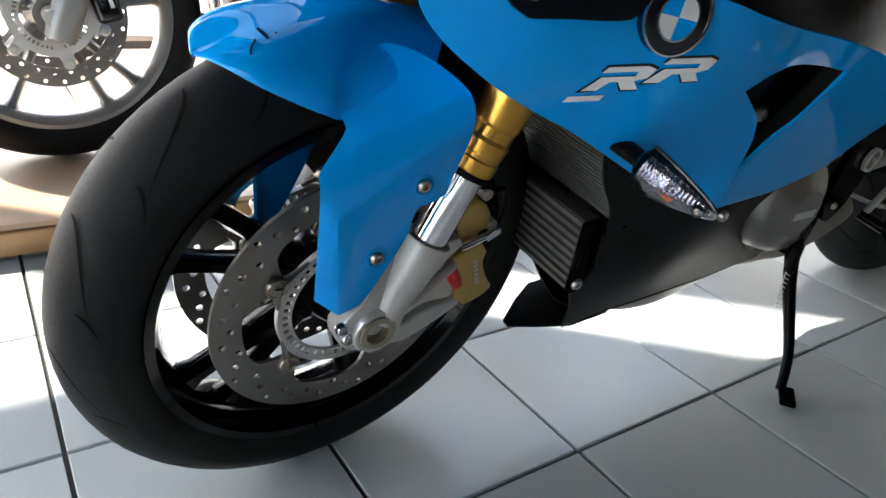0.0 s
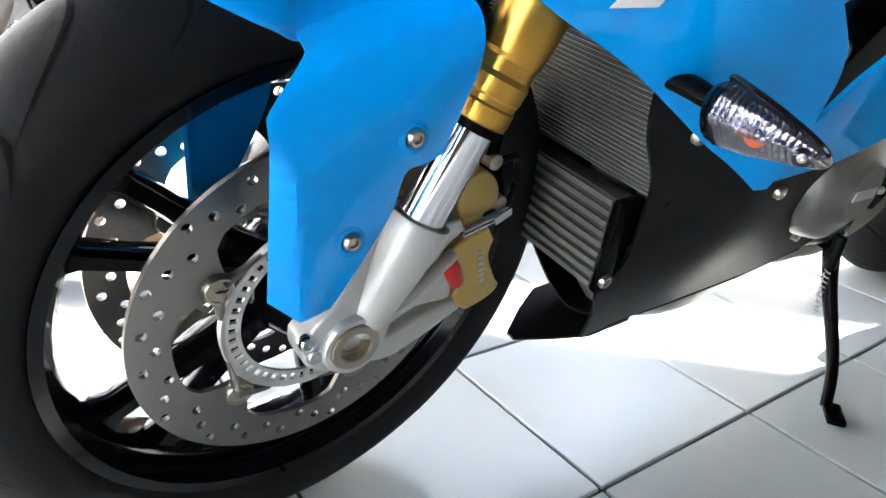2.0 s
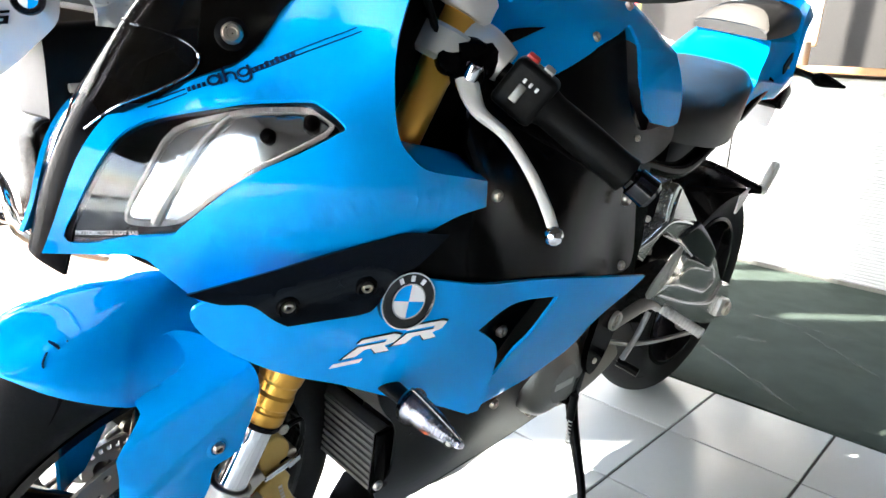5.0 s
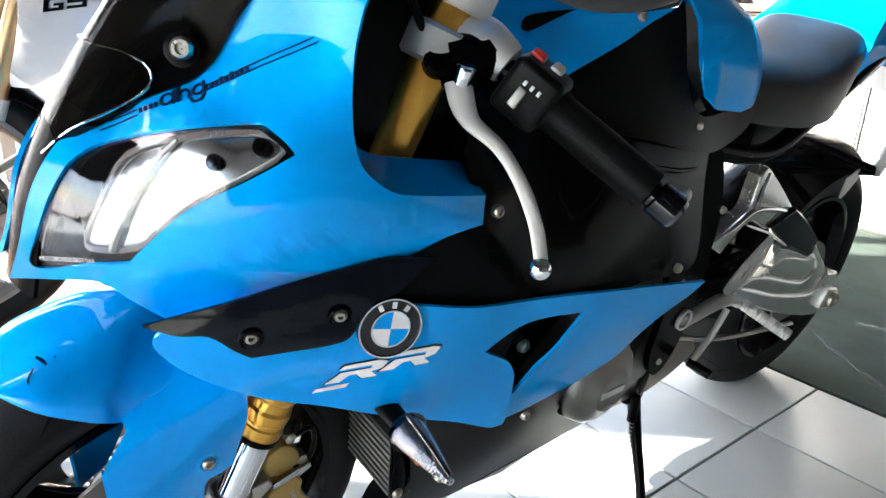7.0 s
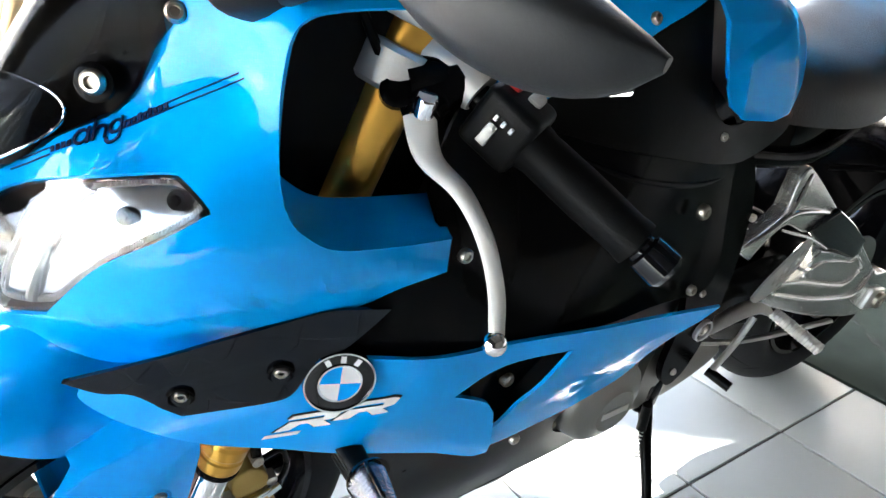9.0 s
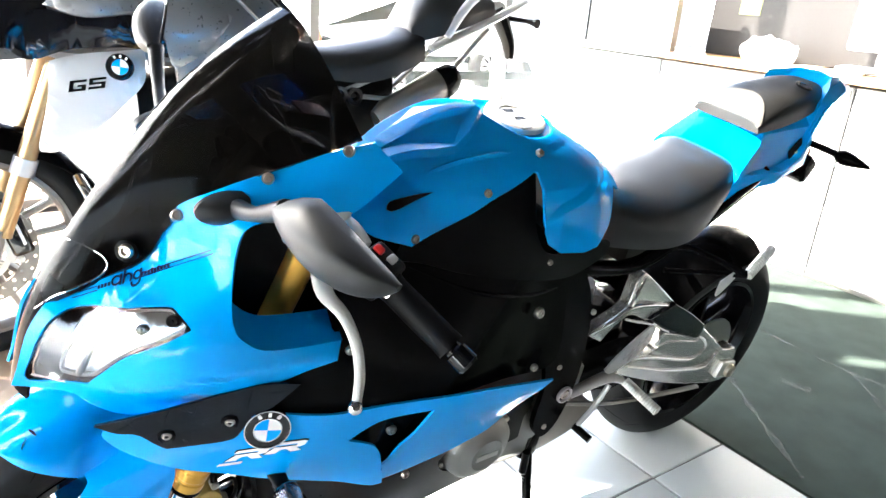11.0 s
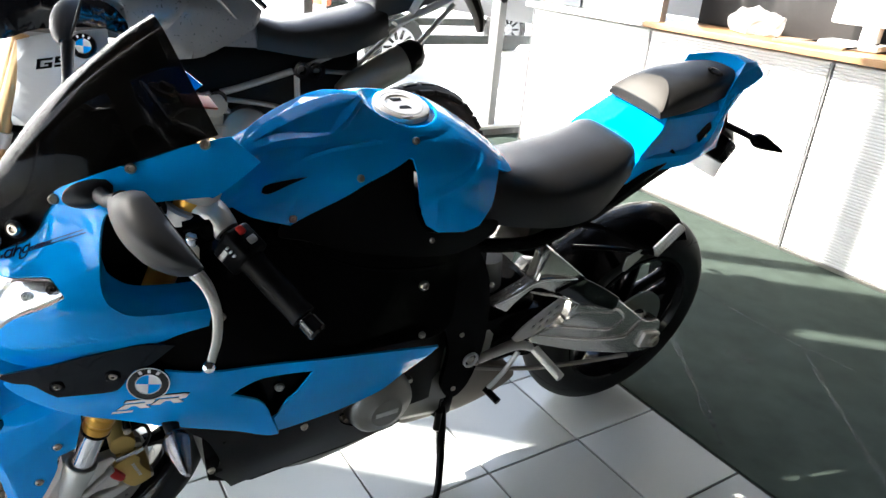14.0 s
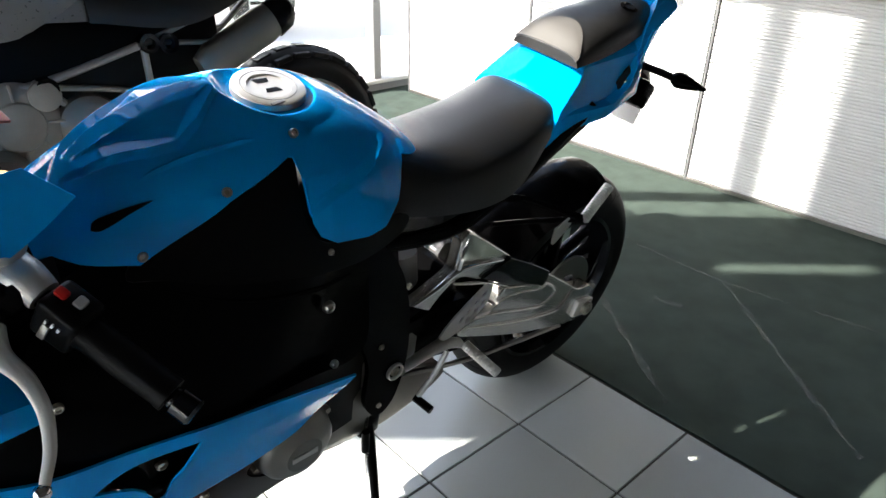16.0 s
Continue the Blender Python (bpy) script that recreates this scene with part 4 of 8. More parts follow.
lamps = []
for side in (1, -1):
    cowl = cowl_part("headlight_cowl", COWLP, 0.004, 0, BLUE, bike, side, "glossy blue front cowl round the headlight", 0.011, [LAMP], 0.001)
    lamp = cowl_part("headlight", LAMP, 0.003, -0.003, LENS, bike, side, "clear headlight lens over a chromed reflector")
    lamp.visible_shadow = False
    lamps.append(lamp)
    cowl_part("bezel", scaled(LAMP, 1.01, 1.02), 0.002, -0.0075, BLACK_GLOSS, lamp, side, "", 0.012, [scaled(LAMP, 0.965, 0.93)])
    cowl_part("housing", scaled(LAMP, 1.06, 1.1), 0.003, -0.034, BLACK_SATIN, lamp, side, "", 0.02)
    refl = cowl_part("reflector", MIRROR_CUP, 0.002, -0.017, REFLECTOR, lamp, side, "bright chromed reflector")
    teeth = bmesh.new()
    n = len(MIRROR_CUP)
    for k in range(n):
        (a0, b0), (a1, b1) = MIRROR_CUP[k], MIRROR_CUP[(k + 1) % n]
        m = max(2, int(math.hypot(a1 - a0, b1 - b0) / 0.0018))
        for q in range(m):
            c = cowl_point(a0 + (a1 - a0) * q / m, b0 + (b1 - b0) * q / m, -0.0145)
            box(0.0009, 0.003, 0.0042, Matrix.Translation(FLIP @ c if side < 0 else c), bm=teeth)
    part("ribbed_border", teeth, ALU, lamp)
    for a, b, r in ((0.102, 0.695, 0.0055), (0.134, 0.711, 0.006)):
        c, d = cowl_point(a, b, -0.02), cowl_point(a - 0.004, b, 0.02)
        if side < 0:
            c, d = FLIP @ c, FLIP @ d
        part("bulb", lathe([(0, 0), (r, 0), (r * 1.2, 0.006), (r * 1.1, 0.009), (r * 0.6, 0.009), (r * 0.5, 0.012), (0, 0.013)], 20, along(c, d)), BLACK_SATIN if a > 0.1 else BOLT, lamp)
    divide = [cowl_point(0.02 + 0.05 * s, 0.617 + 0.09 * s + 0.012 * math.sin(3.1 * s), -0.0135) for s in np.linspace(0, 1, 6)]
    part("divider", tube([FLIP @ q if side < 0 else q for q in divide], [0.0045, 0.003, 0.002], 8), ALU_DARK, lamp)
    part("inlet_wall", panel(outline([(0.085, 0.83), (0.09, 0.77), (0.15, 0.765), (0.24, 0.75), (0.265, 0.8), (0.255, 0.93), (0.19, 0.955), (0.1, 0.93)]), lambda u, w: 0.1 + 0.02 * (u - 0.1) / 0.2, 0.003, 0, side, 0.05), BLACK_SATIN, bike, "black duct behind the cowl")
    part("inner_shield", panel(outline([(-0.06, 0.69), (0.0, 0.735), (0.1, 0.75), (0.2, 0.73), (0.2, 0.68), (0.1, 0.65), (0.02, 0.65), (-0.03, 0.66)]), lambda u, w: 0.06 + 0.35 * (u + 0.05), 0.003, 0, side, 0.05), BLACK_MATT, bike, "black inner panel behind the winglet")
    # fin lip curling inward
    lip = [(0.31, 0.704), (0.259, 0.695), (0.233, 0.693), (0.216, 0.701), (0.206, 0.711), (0.199, 0.73)]
    rows = [[(FLIP if side < 0 else Matrix()) @ (cowl_point(a, b) + Vector((0.01 * s, 0.055 * s, 0.012 * s))) for a, b in spline(lip, 4)] for s in (0, 0.15, 0.5, 1)]
    part("cowl_lip", grid(rows), BLUE, cowl)


def lettering(name, text, size, material, parent, place):
    """Flat letters as a mesh, each point laid by place(x, y)."""
    c = bpy.data.curves.new(name, "FONT")
    c.body, c.size = text, size
    tmp = bpy.data.objects.new(name, c)
    me = bpy.data.meshes.new_from_object(tmp)
    bpy.data.objects.remove(tmp)
    bm = bmesh.new()
    bm.from_mesh(me)
    bpy.data.meshes.remove(me)
    for vert in bm.verts:
        vert.co = place(vert.co.x, vert.co.y)
    return part(name, bm, material, parent, smooth=False)


lettering("lens_text", "MOTORCYCLE DOT SAE", 0.0048, WHITE, lamps[0], lambda x, y: cowl_point(-0.042 + 0.97 * x - 0.06 * y, 0.5985 + 0.12 * x + y, 0.0008))
for u, v, w in ((0.07, 0.092, 0.914), (0.161, 0.128, 0.967), (0.252, 0.142, 1.0)):
    a, b, h = cab(u, v, w)
    bolt(cowl_point(a, b, 0.002), (-0.35, -1, 0.45), 0.0072, bike, "screw holding the windscreen edge")

# windscreen and black nose strip
mid_u = curve_of([(0, -0.108), (0.14, -0.094), (0.3, -0.066), (0.45, -0.022), (0.58, 0.03), (0.78, 0.112), (0.93, 0.188), (1, 0.226)])
mid_w = curve_of([(0, 0.66), (0.14, 0.727), (0.3, 0.795), (0.45, 0.872), (0.58, 0.942), (0.78, 1.036), (0.93, 1.1), (1, 1.126)])
edge_u = curve_of([(0.3, -0.066), (0.38, -0.02), (0.45, 0.03), (0.58, 0.062), (0.72, 0.125), (0.86, 0.2), (1, 0.27)])
edge_w = curve_of([(0.3, 0.782), (0.38, 0.812), (0.45, 0.838), (0.58, 0.9), (0.72, 0.955), (0.86, 0.988), (1, 1.012)])
edge_v = curve_of([(0.3, 0.034), (0.38, 0.053), (0.45, 0.064), (0.58, 0.088), (0.72, 0.116), (0.86, 0.134), (1, 0.140)])
rows = []
for s in np.linspace(0.3, 1, 26):
    c, e = (mid_u(s), mid_w(s)), (edge_u(s), edge_w(s), edge_v(s))
    rows.append([P(c[0] + (e[0] - c[0]) * abs(j) ** 2.2, e[2] * math.copysign(abs(j) ** 0.9, j), c[1] + (e[1] - c[1]) * abs(j) ** 2.0) for j in np.linspace(-1, 1, 25)])
screen = part("windscreen", grid(rows, thick=0.0035), SCREEN, bike, "dark smoked double-bubble windscreen")
rows = [[P(mid_u(s) + 0.012 * j * j, 0.036 * j, mid_w(s) - 0.006 * j * j) for j in np.linspace(-1, 1, 9)] for s in np.linspace(0.0, 0.34, 9)]
part("nose_strip", grid(rows, thick=0.004), NOSE_BLACK, bike, "gloss black nose between the headlights")
for side in (1, -1):
    p0 = P(0.022, side * 0.066, 0.862)
    part("rubber_ring", lathe([(0.0, 0), (0.0135, 0), (0.0135, 0.005), (0.0105, 0.006), (0.0, 0.006)], 22, along(p0, p0 + Vector((-0.55, -side * 0.75, 0.25)))), BLACK_SATIN, screen)
    bolt(p0 + Vector((-0.003, -side * 0.005, 0.002)), (-0.55, -side * 0.75, 0.25), 0.009, screen)

# thin chrome tube stands in for the highlight along the black moulding
for side in (1, -1):
    part("moulding_highlight", tube([P(u, side * v, w) for u, v, w in ((-0.0735, 0.018, 0.772), (-0.056, 0.035, 0.7946), (-0.03, 0.047, 0.811), (-0.0075, 0.0545, 0.826), (0.001, 0.054, 0.838), (-0.002, 0.048, 0.8475), (-0.013, 0.035, 0.853), (-0.034, 0.008, 0.856))], 0.0011, 8, None, 6), CHROME, screen, "chrome line for the highlight on the black nose moulding")

# inner dark volume: frame, engine block, air box
core = part("frame", hull(np.linspace(0.315, 0.86, 14), curve_of([(0.2, 0.80), (0.35, 0.86), (0.6, 0.86), (0.75, 0.8), (0.86, 0.7)]), curve_of([(0.2, 0.06), (0.4, 0.09), (0.7, 0.11), (0.86, 0.07)]), curve_of([(0.2, 0.55), (0.35, 0.4), (0.6, 0.34), (0.86, 0.3)]), lambda u: 4.0), BLACK_MATT, bike, "dark frame and engine block")

# tank
t_top = curve_of([(0.29, 0.868), (0.33, 0.9), (0.36, 0.924), (0.4, 0.95), (0.46, 0.975), (0.53, 0.989), (0.57, 0.993), (0.62, 0.99), (0.68, 0.979), (0.73, 0.959), (0.8, 0.92), (0.84, 0.892), (0.875, 0.862)])
t_wide = curve_of([(0.29, 0.094), (0.34, 0.104), (0.4, 0.104), (0.5, 0.134), (0.6, 0.15), (0.66, 0.153), (0.74, 0.152), (0.79, 0.135), (0.84, 0.10), (0.875, 0.06)])
t_low = curve_of([(0.29, 0.8), (0.34, 0.79), (0.4, 0.785), (0.5, 0.8), (0.6, 0.775), (0.66, 0.77), (0.76, 0.775), (0.8, 0.8), (0.875, 0.83)])
t_pow = curve_of([(0.29, 4.2), (0.36, 3.2), (0.45, 2.5), (0.6, 2.15), (0.7, 2.2), (0.875, 2.2)])
T_EDGE = [(0.29, 0.858), (0.305, 0.862), (0.33, 0.848), (0.394, 0.824), (0.505, 0.892), (0.598, 0.936), (0.6045, 0.934), (0.609, 0.9), (0.612, 0.84), (0.622, 0.818), (0.646, 0.803), (0.7, 0.797), (0.735, 0.803), (0.768, 0.828), (0.787, 0.866), (0.8, 0.882), (0.83, 0.868), (0.874, 0.848), (0.875, 0.848)]


def tank_edge(u, t, v, b, p):
    w = np.interp(u, [q[0] for q in T_EDGE], [q[1] for q in T_EDGE])
    x = min(max((w - b) / (t - b), 0.0), 0.999)
    return math.acos(x ** (p / 2))


CAP_W = 0.9755
us = sorted(set([*np.linspace(0.29, 0.875, 300), *[q[0] for q in T_EDGE]]))
tb = hull(us, t_top, t_wide, t_low, t_pow, 120, tank_edge, closed=False)


def tank_at(u, v):
    t, V, b, p = t_top(u), t_wide(u), t_low(u), t_pow(u)
    return b + (t - b) * max(0.0, 1 - (abs(v) / V) ** p) ** (1 / p)


# terraces on the tank's shoulder: inner and outer edge of the level shelf, then the thin second one
SHELF_U = (0.34, 0.366, 0.396, 0.4355, 0.4657, 0.4695, 0.502, 0.5346, 0.552, 0.57)
SHELF_IN = (0.004, 0.012, 0.0187, 0.04, 0.0575, 0.059, 0.026, 0.007, 0.0, 0.0)
SHELF_OUT = (0.012, 0.036, 0.047, 0.0605, 0.0655, 0.0652, 0.05, 0.0215, 0.006, 0.0)
LEDGE_U = (0.4, 0.4477, 0.4957, 0.54, 0.592)
LEDGE_OUT = (0.075, 0.079, 0.0815, 0.0825, 0.083)


def tank_relief(u, v):
    base = tank_at(u, v)
    fade = np.interp(u, (0.33, 0.36, 0.545, 0.562), (0, 1, 1, 0))
    a, b = np.interp(u, SHELF_U, SHELF_IN), np.interp(u, SHELF_U, SHELF_OUT)
    shelf = tank_at(u, b) + 0.012 * fade
    z = base + 0.004
    if fade > 0:
        if v > b:
            z = max(z, base + (shelf - tank_at(u, b)) * max(0.0, 1 - (v - b) / 0.007))
        elif v > a:
            z = max(base + 0.001, shelf)
        else:
            crown = tank_at(u, 0.0175) + 0.012 * fade
            z = max(base + 0.004, shelf + (max(crown, shelf) - shelf) * min(1.0, (a - v) / max(a - 0.0175, 0.004)))
            if v < 0.0175:
                z = max(z, base + 0.012 * fade)
    near = np.interp(u, (0.4, 0.43, 0.54, 0.592), (0, 1, 1, 0))
    if near > 0:
        o = np.interp(u, LEDGE_U, LEDGE_OUT)
        level = tank_at(u, o) + 0.0075 * near
        if v <= o and v > o - 0.016:
            z = max(z, level)
        elif v > o:
            z = max(z, base + 0.0075 * near * max(0.0, 1 - (v - o) / 0.005))
    return z - base


for vert in tb.verts:
    u, v, w = vert.co.x, abs(vert.co.y), vert.co.z
    vert.co.z += tank_relief(u, v)
    slope = 0.15 * vert.co.y * min(1, max(0, (w - 0.9) / 0.06)) * np.interp(u, (0.36, 0.5, 0.75, 0.82), (0, 1, 1, 0))
    vert.co.z += slope
    r = math.hypot(u - 0.63, v)
    if r < 0.085:
        dish = CAP_W - 0.001 + 0.15 * vert.co.y + max(0.0, r - 0.056) ** 1.5 * 6
        mix = min(1, max(0, 0.5 + (vert.co.z - dish) / 0.008))
        vert.co.z += (dish - vert.co.z) * mix - 0.004 * mix * (1 - mix)
    line = np.interp(u, (0.6, 0.643, 0.697, 0.744, 0.78), (0.85, 0.878, 0.895, 0.916, 0.92))
    out = 0.008 * min(1, max(0, (line - w) / 0.012)) * np.interp(u, (0.6, 0.64, 0.73, 0.785), (0, 1, 1, 0))
    vert.co.y += math.copysign(out, vert.co.y)
bmesh.ops.recalc_face_normals(tb, faces=tb.faces[:])
bmesh.ops.solidify(tb, geom=tb.faces[:], thickness=0.004)
tank = part("fuel_tank", tb, BLUE, bike, "glossy blue fuel tank cover", angle=28)


cap_m = Matrix.Translation(P(0.63, 0, CAP_W + 0.0005)) @ Matrix.Rotation(radians(9), 4, "X") @ Matrix.Diagonal((0.97, 0.97, 1, 1))
cap = part("fuel_cap", lathe([(0, 0.0066), (0.03, 0.0066), (0.031, 0.009), (0.05, 0.009), (0.053, 0.007), (0.054, -0.006), (0, -0.006)], 44, cap_m), ALU, tank, "brushed aluminium fuel filler cap")
for turn, shape in ((0, ((-0.012, 0.011), (0.006, 0.011), (0.009, 0.022), (-0.016, 0.022))), (180, ((-0.01, 0.005), (0.007, 0.005), (0.011, 0.015), (-0.015, 0.015)))):
    bm = bmesh.new()
    top = [bm.verts.new((x, y, 0.0072)) for x, y in shape]
    bm.faces.new(top)
    ext = bmesh.ops.extrude_face_region(bm, geom=bm.faces[:])
    bmesh.ops.translate(bm, verts=[g for g in ext["geom"] if isinstance(g, bmesh.types.BMVert)], vec=(0, 0, -0.003))
    bmesh.ops.recalc_face_normals(bm, faces=bm.faces[:])
    bm.transform(cap_m @ pose(0, 0, 0, 0, 0, turn))
    part("cap_recess", bm, BLACK_SATIN, cap)
part("cap_seam", lathe([(0.0395, 0.0085), (0.0405, 0.0085), (0.0405, 0.0094), (0.0395, 0.0094)], 44, cap_m, close=True), ALU_DARK, cap)
part("cap_hinge", box(0.022, 0.006, 0.002, cap_m @ pose(-0.012, -0.046, 0.009, 0, 0, 12), 0.0006), ALU_DARK, cap)
for side in (1, -1):
    slot = outline([(0.348, 0.889, 1), (0.36, 0.9), (0.42, 0.909, 1), (0.4, 0.901), (0.362, 0.888)])

    def tank_side(u, w):
        t, V, b, p = t_top(u), t_wide(u), t_low(u), t_pow(u)
        return V * max(0.0, 1 - (max(0, w - b) / (t - b)) ** p) ** (1 / p)

    part("air_slot", panel(slot, tank_side, 0.006, 0.0065, side, 0.01), BLACK_MATT, tank)
for u, v, w in ((0.615, 0.079, 0.954), (0.504, 0.109, 0.908), (0.398, 0.089, 0.84)):
    bolt(P(u, tank_side(u, w) + 0.001, w), (0, -1, 0.9 if w > 0.95 else 0.5), 0.0066, tank, "steel screw in a tank panel")

# seat
s_top = curve_of([(0.79, 0.905), (0.83, 0.876), (0.88, 0.856), (0.95, 0.853), (1.05, 0.868), (1.14, 0.888), (1.185, 0.895), (1.2, 0.885)])
s_wide = curve_of([(0.79, 0.088), (0.85, 0.112), (0.95, 0.134), (1.05, 0.135), (1.13, 0.118), (1.2, 0.096)])
s_low = curve_of([(0.79, 0.765), (0.9, 0.755), (1.0, 0.752), (1.08, 0.768), (1.15, 0.82), (1.2, 0.862)])
part("rider_seat", hull(np.linspace(0.79, 1.2, 26), s_top, s_wide, s_low, curve_of([(0.79, 2.2), (0.95, 2.6), (1.1, 2.6), (1.2, 3.6)]), 14), SEAT, bike, "black leatherette rider seat")

# tail
TAIL = (
    ((1.165, 0, 0.79), (1.165, 0.098, 0.795), (1.168, 0.112, 0.868), (1.17, 0.1115, 0.872), (1.178, 0.108, 0.882), (1.185, 0.06, 0.894), (1.188, 0, 0.899)),
    ((1.21, 0, 0.81), (1.21, 0.1, 0.83), (1.2, 0.112, 0.874), (1.21, 0.1075, 0.878), (1.236, 0.094, 0.93), (1.238, 0.055, 0.945), (1.24, 0, 0.952)),
    ((1.26, 0, 0.82), (1.26, 0.1, 0.833), (1.25, 0.1115, 0.873), (1.24, 0.1, 0.877), (1.256, 0.084, 0.951), (1.258, 0.05, 0.966), (1.262, 0, 0.975)),
    ((1.36, 0, 0.83), (1.35, 0.1, 0.838), (1.345, 0.111, 0.872), (1.34, 0.092, 0.877), (1.345, 0.085, 0.957), (1.35, 0.05, 0.975), (1.36, 0, 0.985)),
    ((1.46, 0, 0.88), (1.45, 0.097, 0.873), (1.395, 0.109, 0.902), (1.385, 0.091, 0.893), (1.43, 0.083, 0.962), (1.44, 0.05, 0.99), (1.44, 0, 1.0)),
    ((1.48, 0, 0.95), (1.456, 0.087, 0.955), (1.42, 0.1, 0.945), (1.42, 0.092, 0.942), (1.44, 0.08, 1.0), (1.48, 0.045, 1.025), (1.5, 0, 1.035)),
    ((1.52, 0, 1.0), (1.503, 0.075, 1.003), (1.47, 0.084, 0.998), (1.466, 0.081, 1.003), (1.462, 0.074, 1.043), (1.52, 0.042, 1.058), (1.54, 0, 1.06)),
    ((1.6, 0, 1.02), (1.585, 0.054, 1.02), (1.59, 0.054, 1.03), (1.59, 0.05, 1.036), (1.565, 0.045, 1.052), (1.59, 0.025, 1.055), (1.6, 0, 1.052)),
)
tail_bm = grid([[P(*q) for q in sec] + [P(u, -v, w) for u, v, w in reversed(sec[1:-1])] for sec in TAIL], wrap=True)
bmesh.ops.holes_fill(tail_bm, edges=[e for e in tail_bm.edges if e.is_boundary])
tail = part("tail_cowl", soften(tail_bm, 0.0028), BLUE, bike, "glossy blue tail cowl with sunken sides", angle=30)
p_top = curve_of([(1.232, 0.972), (1.25, 0.992), (1.3, 1.016), (1.38, 1.032), (1.46, 1.042), (1.51, 1.038), (1.53, 1.026)])
pillion = part("pillion_seat", hull(np.linspace(1.232, 1.53, 22), p_top, curve_of([(1.232, 0.082), (1.3, 0.086), (1.4, 0.078), (1.48, 0.062), (1.53, 0.04)]), curve_of([(1.232, 0.952), (1.33, 0.968), (1.42, 0.984), (1.53, 1.01)]), lambda u: 3.0, 12), SEAT, bike, "black pillion seat pad with grey front")
def seat_top(u, v):
    return 0.955 + (p_top(u) - 0.955) * max(0.0, 1 - abs(v / 0.0835) ** 3.0) ** (1 / 3)


pad = grid([[P(1.2305 + s * (0.062 - 0.055 * (v / 0.079) ** 2), v, seat_top(1.2305 + s * (0.062 - 0.055 * (v / 0.079) ** 2), v) + 0.003) for v in np.linspace(-0.079, 0.079, 21)] for s in np.linspace(0, 1, 8)], thick=0.006)
part("grey_front_pad", pad, SEAT_GREY, pillion, "light grey front pad")
part("seat_lock", lathe([(0, 0.0), (0.017, 0.0), (0.019, 0.004), (0.012, 0.005), (0.011, 0.002), (0, 0.002)], 24, along(P(1.43, 0.034, 1.034), P(1.425, 0.075, 1.2))), BLACK_GLOSS, pillion, "round seat lock")
for side in (1, -1):
    td = outline([(1.3671, 0.9083, 1), (1.385, 0.93), (1.3971, 0.9397, 1), (1.407, 0.925), (1.41, 0.906, 1), (1.3866, 0.8835, 1)], 3)
    part("tail_vent", panel(td, lambda u, w: 0.0925, 0.003, 0.0015, side, 0.03), BLACK_MATT, tail)
    bolt(P(1.399, side * 0.094, 0.905), (0, -side, 0), 0.006, tail)
    part("subframe_cover", panel(outline([(1.12, 0.8), (1.2, 0.845), (1.25, 0.845), (1.2, 0.8), (1.1, 0.745), (1.08, 0.76)]), lambda u, w: 0.096, 0.004, 0, side, 0.03), BLUE, tail)
part("tail_lamp", box(0.03, 0.07, 0.02, pose(1.635, 0, 1.03, 0, 25), 0.006), glass("clear_tail_lens", (0.9, 0.9, 0.9), 0.02, 0.5), tail)

# rear plate carrier with indicator
carrier = tube([P(1.45, 0, 0.93), P(1.52, 0, 0.9), P(1.6, 0, 0.86), P(1.66, 0, 0.8)], [0.03, 0.036, 0.032, 0.014], 10, None, 4, 0.8)
box(0.06, 0.09, 0.05, pose(1.50, 0, 0.915, 0, 20), 0.01, 2, carrier)
plate_holder = part("plate_carrier", carrier, BLACK_MATT, bike, "black number plate carrier under the tail")
part("inner_tail", box(0.16, 0.1, 0.06, pose(1.46, 0, 0.895, 0, -28), 0.015, 2), BLACK_MATT, plate_holder)
part("light_bracket", box(0.055, 0.08, 0.06, pose(1.548, -0.03, 0.84, 0, 30), 0.01, 2), BLACK_SATIN, plate_holder)
part("plate", box(0.004, 0.11, 0.1, pose(1.59, 0.01, 0.8, 0, 18), 0.001), WHITE, plate_holder, "white plate blank seen edge on")
for side in (1, -1):
    stalk = tube([P(1.53, side * 0.03, 0.905), P(1.55, side * 0.08, 0.9), P(1.563, side * 0.11, 0.895)], 0.008, 8)
    ind = part("rear_indicator", stalk, BLACK_MATT, plate_holder)
    part("indicator_shell", lathe([(0, 0), (0.012, 0.002), (0.021, 0.015), (0.02, 0.03), (0.012, 0.055), (0.004, 0.078), (0, 0.08)], 20, along(P(1.563, side * 0.105, 0.895), P(1.6, side * 0.2, 0.885)) @ Matrix.Diagonal((1.2, 0.8, 1, 1))), BLACK_SATIN, ind)

